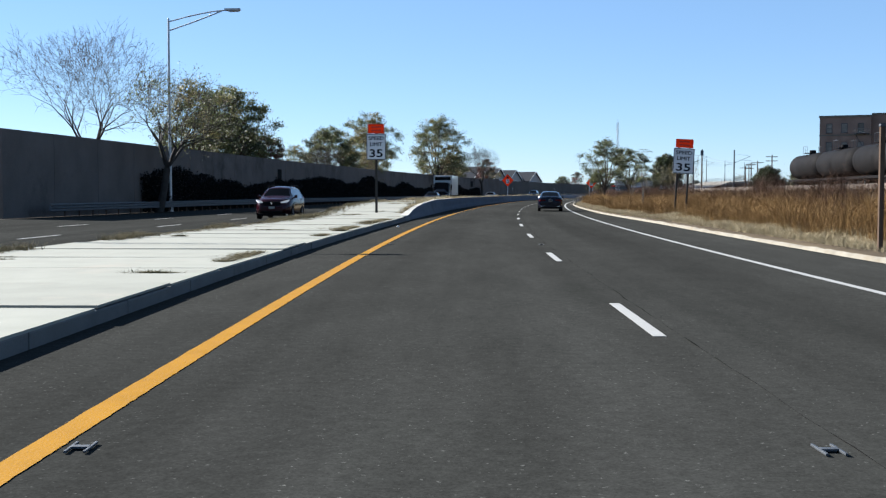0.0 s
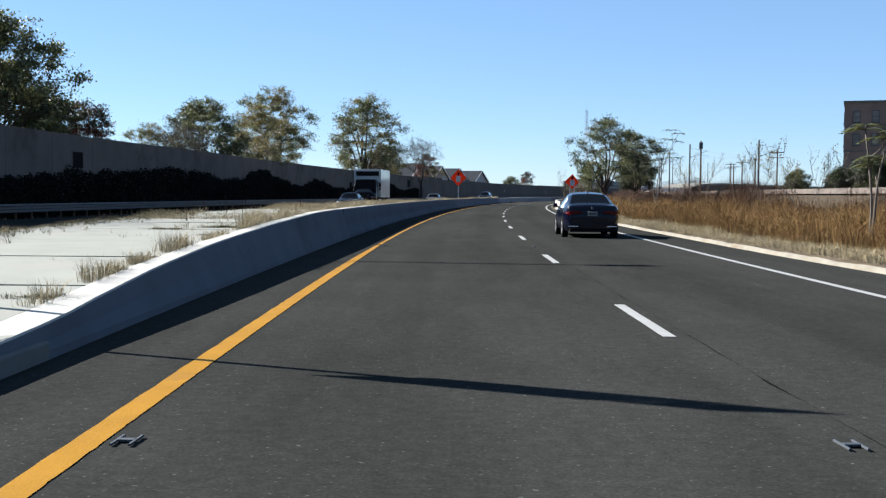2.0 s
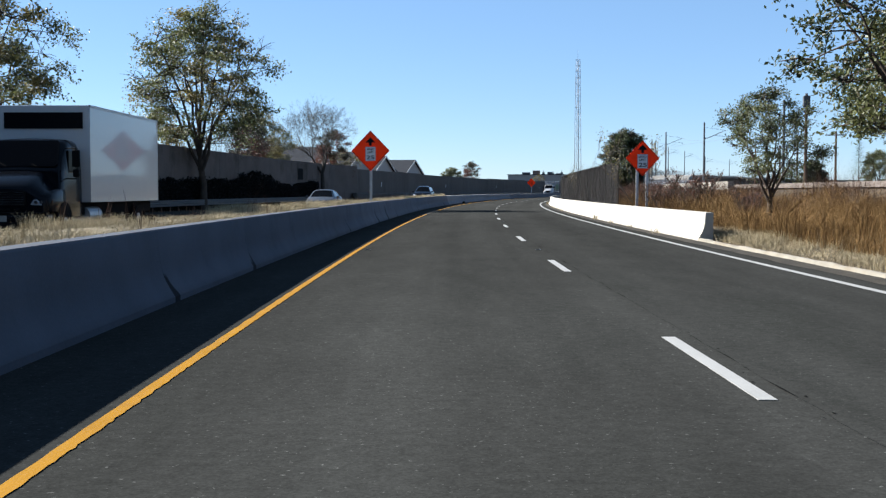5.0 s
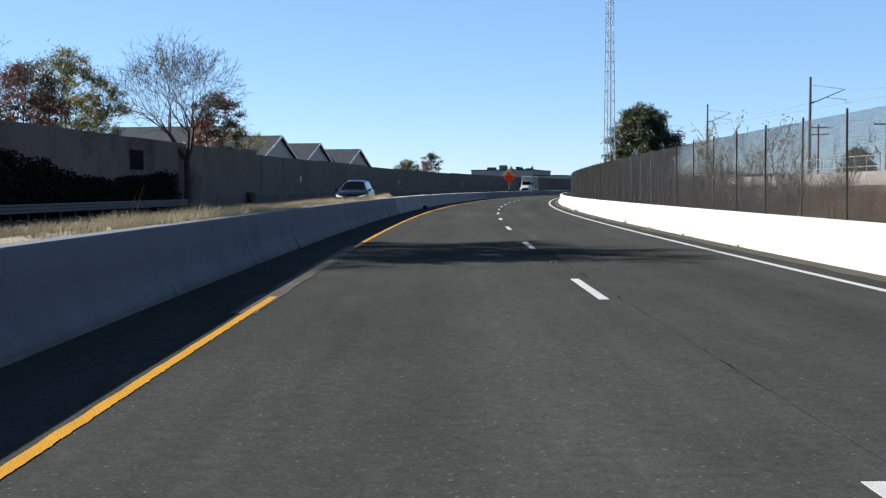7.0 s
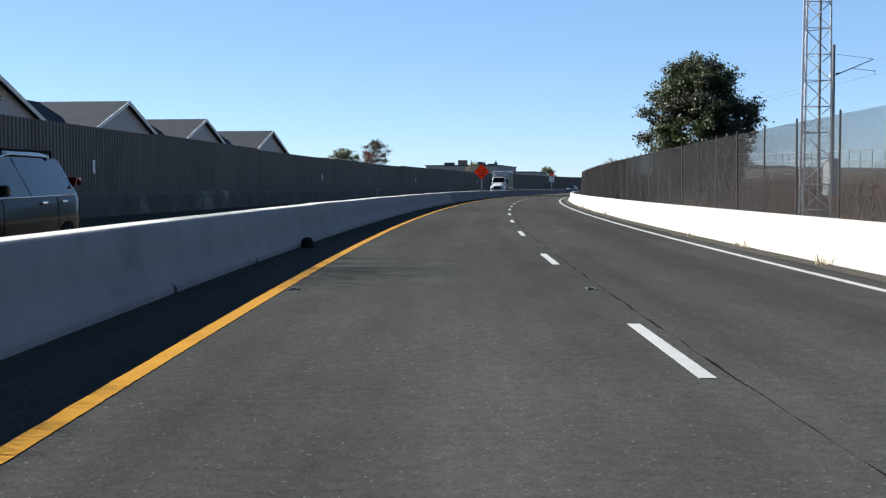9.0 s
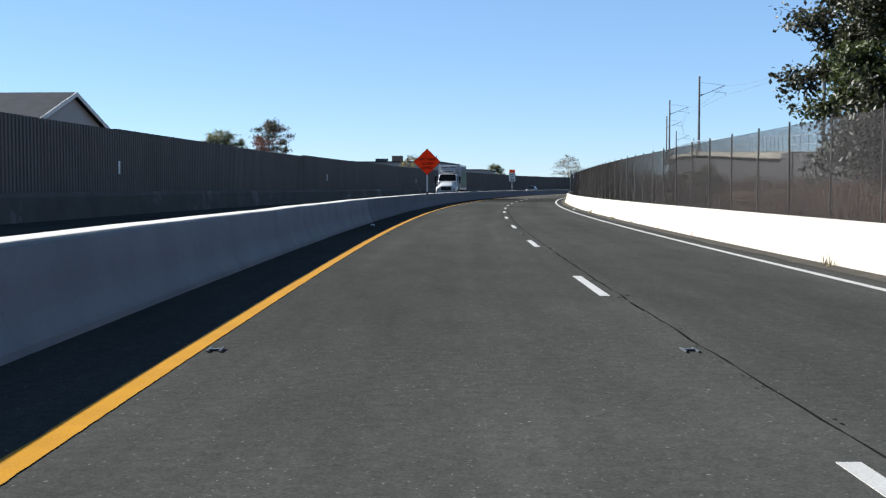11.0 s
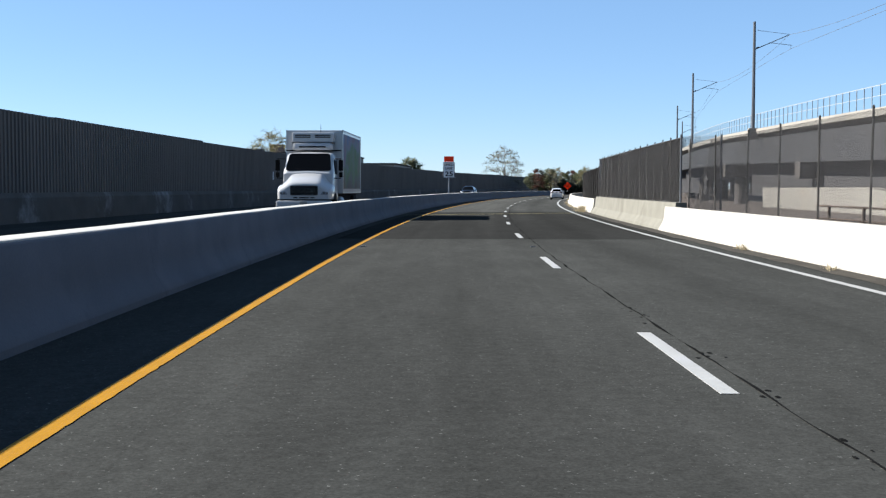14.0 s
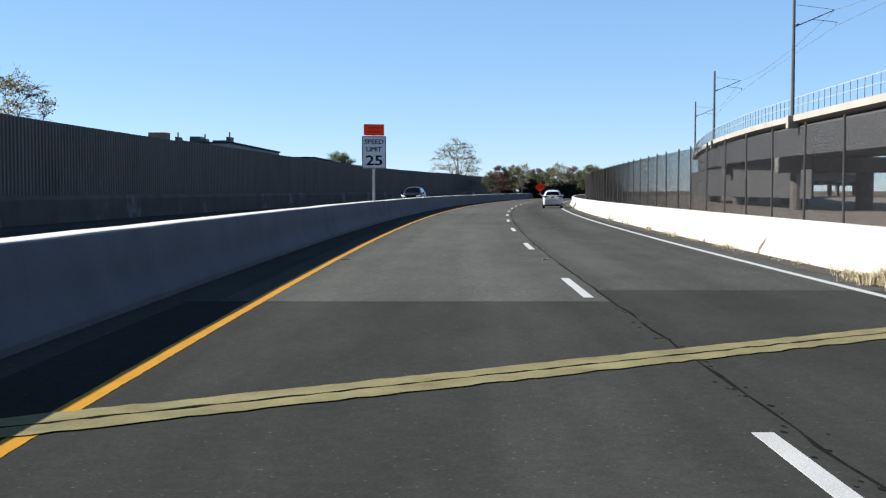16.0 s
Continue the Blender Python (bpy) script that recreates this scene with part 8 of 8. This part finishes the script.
        for y in (-1.15, -8.0):
            wheel = thing("wheel", pose(sg * 1.06, y, 0.5), "", "")
            wheel.parent = ob
            bm = bmesh.new()
            tube(bm, (-0.15, 0, 0), (0.15, 0, 0), 0.5, 0.5, 24)
            es = [e for e in bm.edges if abs(e.verts[0].co.x - e.verts[1].co.x) < 1e-4]
            bmesh.ops.bevel(bm, geom=es, offset=0.05, segments=2, affect="EDGES")
            part("tyre", bm, "black", wheel)
            bm = bmesh.new()
            tube(bm, (sg * 0.1, 0, 0), (sg * 0.17, 0, 0), 0.28, 0.2, 16)
            part("rim", bm, "alloy", wheel)
    bm = bmesh.new()
    box(bm, -0.6, 0.6, -0.05, 0.03, 1.03, 1.43, 0.05)
    g = part("grille", bm, "black", ob)
    bm = bmesh.new()
    for k in range(6):
        box(bm, -0.56, 0.56, 0.025, 0.04, 1.075 + 0.06 * k, 1.084 + 0.06 * k)
    part("grille_bar", bm, "chrome", g)
    bm = bmesh.new()
    box(bm, -1.2, 1.2, -0.3, 0.14, 0.45, 0.82, 0.07)
    bp = part("bumper", bm, cab_paint, ob)
    bm = bmesh.new()
    box(bm, -0.62, 0.62, 0.13, 0.15, 0.49, 0.62, 0.01)
    box(bm, -1.12, 1.12, -0.25, 0.03, 0.825, 0.875, 0.004)
    for x0, x1 in ((-0.46, -0.28), (-0.2, 0.2), (0.28, 0.46)):
        box(bm, x0, x1, 0.0, 0.02, 0.92, 0.965, 0.008)
    part("air_slot", bm, "black", ob)
    bm = bmesh.new()
    box(bm, -0.25, 0.25, -0.62, -0.5, 1.72, 1.735, 0.005)
    part("badge", bm, "chrome", ob)
    for sg in (-1, 1):
        bm = bmesh.new()
        tube(bm, (sg * 0.92, -4.3, 0.72), (sg * 0.92, -3.2, 0.72), 0.28, 0.28, 16)
        part("fuel_tank", bm, "galv", ob)
    bm = bmesh.new()
    box(bm, -1.2, 1.2, -10.3, -10.2, 0.45, 0.6, 0.01)
    for x in (-0.8, 0.75):
        box(bm, x, x + 0.05, -10.25, -10.2, 0.55, 1.1)
    part("rear_guard", bm, "black", ob)
    bm = bmesh.new()
    box(bm, -0.155, 0.155, 0.135, 0.155, 0.64, 0.79)
    part("number_plate", bm, "plate", bp)
    if reefer:
        bm = bmesh.new()
        box(bm, -0.95, 0.95, -3.05, -2.5, 3.25, 3.68, 0.06)
        box(bm, -0.9, 0.9, -3.05, -2.38, 2.92, 3.24, 0.12)
        rf = part("refrigeration_unit", bm, "whitepaint", ob)
        bm = bmesh.new()
        for z in (3.4, 3.48):
            for x in (-0.8, 0.1):
                box(bm, x, x + 0.7, -2.51, -2.49, z + 0.06, z + 0.105)
        box(bm, -0.6, 0.6, -2.39, -2.37, 3.04, 3.1)
        box(bm, -0.95, 0.95, -2.9, -2.5, 3.235, 3.255)
        box(bm, -1.26, 1.26, -2.75, -2.68, 2.9, 2.95)
        tube(bm, (-0.35, -2.6, 3.6), (-0.35, -2.6, 4.0), 0.015, 0.01, 5)
        part("vent", bm, "black", rf)
    else:
        bm = bmesh.new()
        box(bm, -1.1, 1.1, -2.99, -2.97, 3.15, 3.6)
        part("front_panel", bm, "blackpaint", cargo)
    return ob


box_truck(on_road(436.4, -8.7, 0.0, 180) @ Matrix.Diagonal((1, 1, 1.06, 1)), "whitepaint", "white refrigerated box truck with a picture on its side")
box_truck(on_road(173, -13.4, 0, 180), "blackpaint", "white box truck with dark cab in the oncoming lanes", reefer=False, art=False)

# ---- litter ----
def lump(name, m, size, mat, label, seed):
    bm = bmesh.new()
    bmesh.ops.create_icosphere(bm, subdivisions=3, radius=1.0)
    for v in bm.verts:
        n = noise.noise(v.co * 1.7 + Vector((seed, 0, 0))) * 0.45 + noise.noise(v.co * 5 + Vector((0, seed, 0))) * 0.15
        v.co *= 1 + n
        v.co = Vector((v.co.x * size[0], v.co.y * size[1], max(-0.02, v.co.z * size[2] + size[2] * 0.75)))
    for f in bm.faces:
        f.smooth = True
    ob = part(name, bm, mat)
    ob.matrix_world = m
    return tagged(ob, label, "litter")


lump("rubbish_bag", on_road(279.8, -5.35, 0.0), (0.16, 0.2, 0.13), "black", "black crumpled rubbish bag at the foot of the barrier", 3)
lump("crumpled_paper", on_road(65.2, -5.1, 0.0), (0.05, 0.07, 0.03), "sign_white", "white crumpled paper in the gutter", 5)
lump("crumpled_plastic", on_road(380.3, 4.42, 0.0), (0.1, 0.28, 0.035), "plate", "pale crumpled plastic beside the white line", 8)
lump("crumpled_plastic", on_road(349.5, -5.15, 0.0), (0.07, 0.12, 0.04), "galv", "grey crumpled scrap in the gutter", 9)

# ---- lone steel post on the verge ----
vp = thing("fence_post", on_road(44.2, 7.2, 0.08), "weathered brown steel post standing alone in the verge", "post")
bm = bmesh.new()
box(bm, -0.05, 0.05, -0.05, 0.05, -0.1, 2.8, 0.008)
part("shaft", bm, "wood_pole", vp)
bm = bmesh.new()
box(bm, -0.06, 0.06, -0.06, 0.06, 2.78, 2.84, 0.01)
part("cap", bm, "steel_dark", vp)
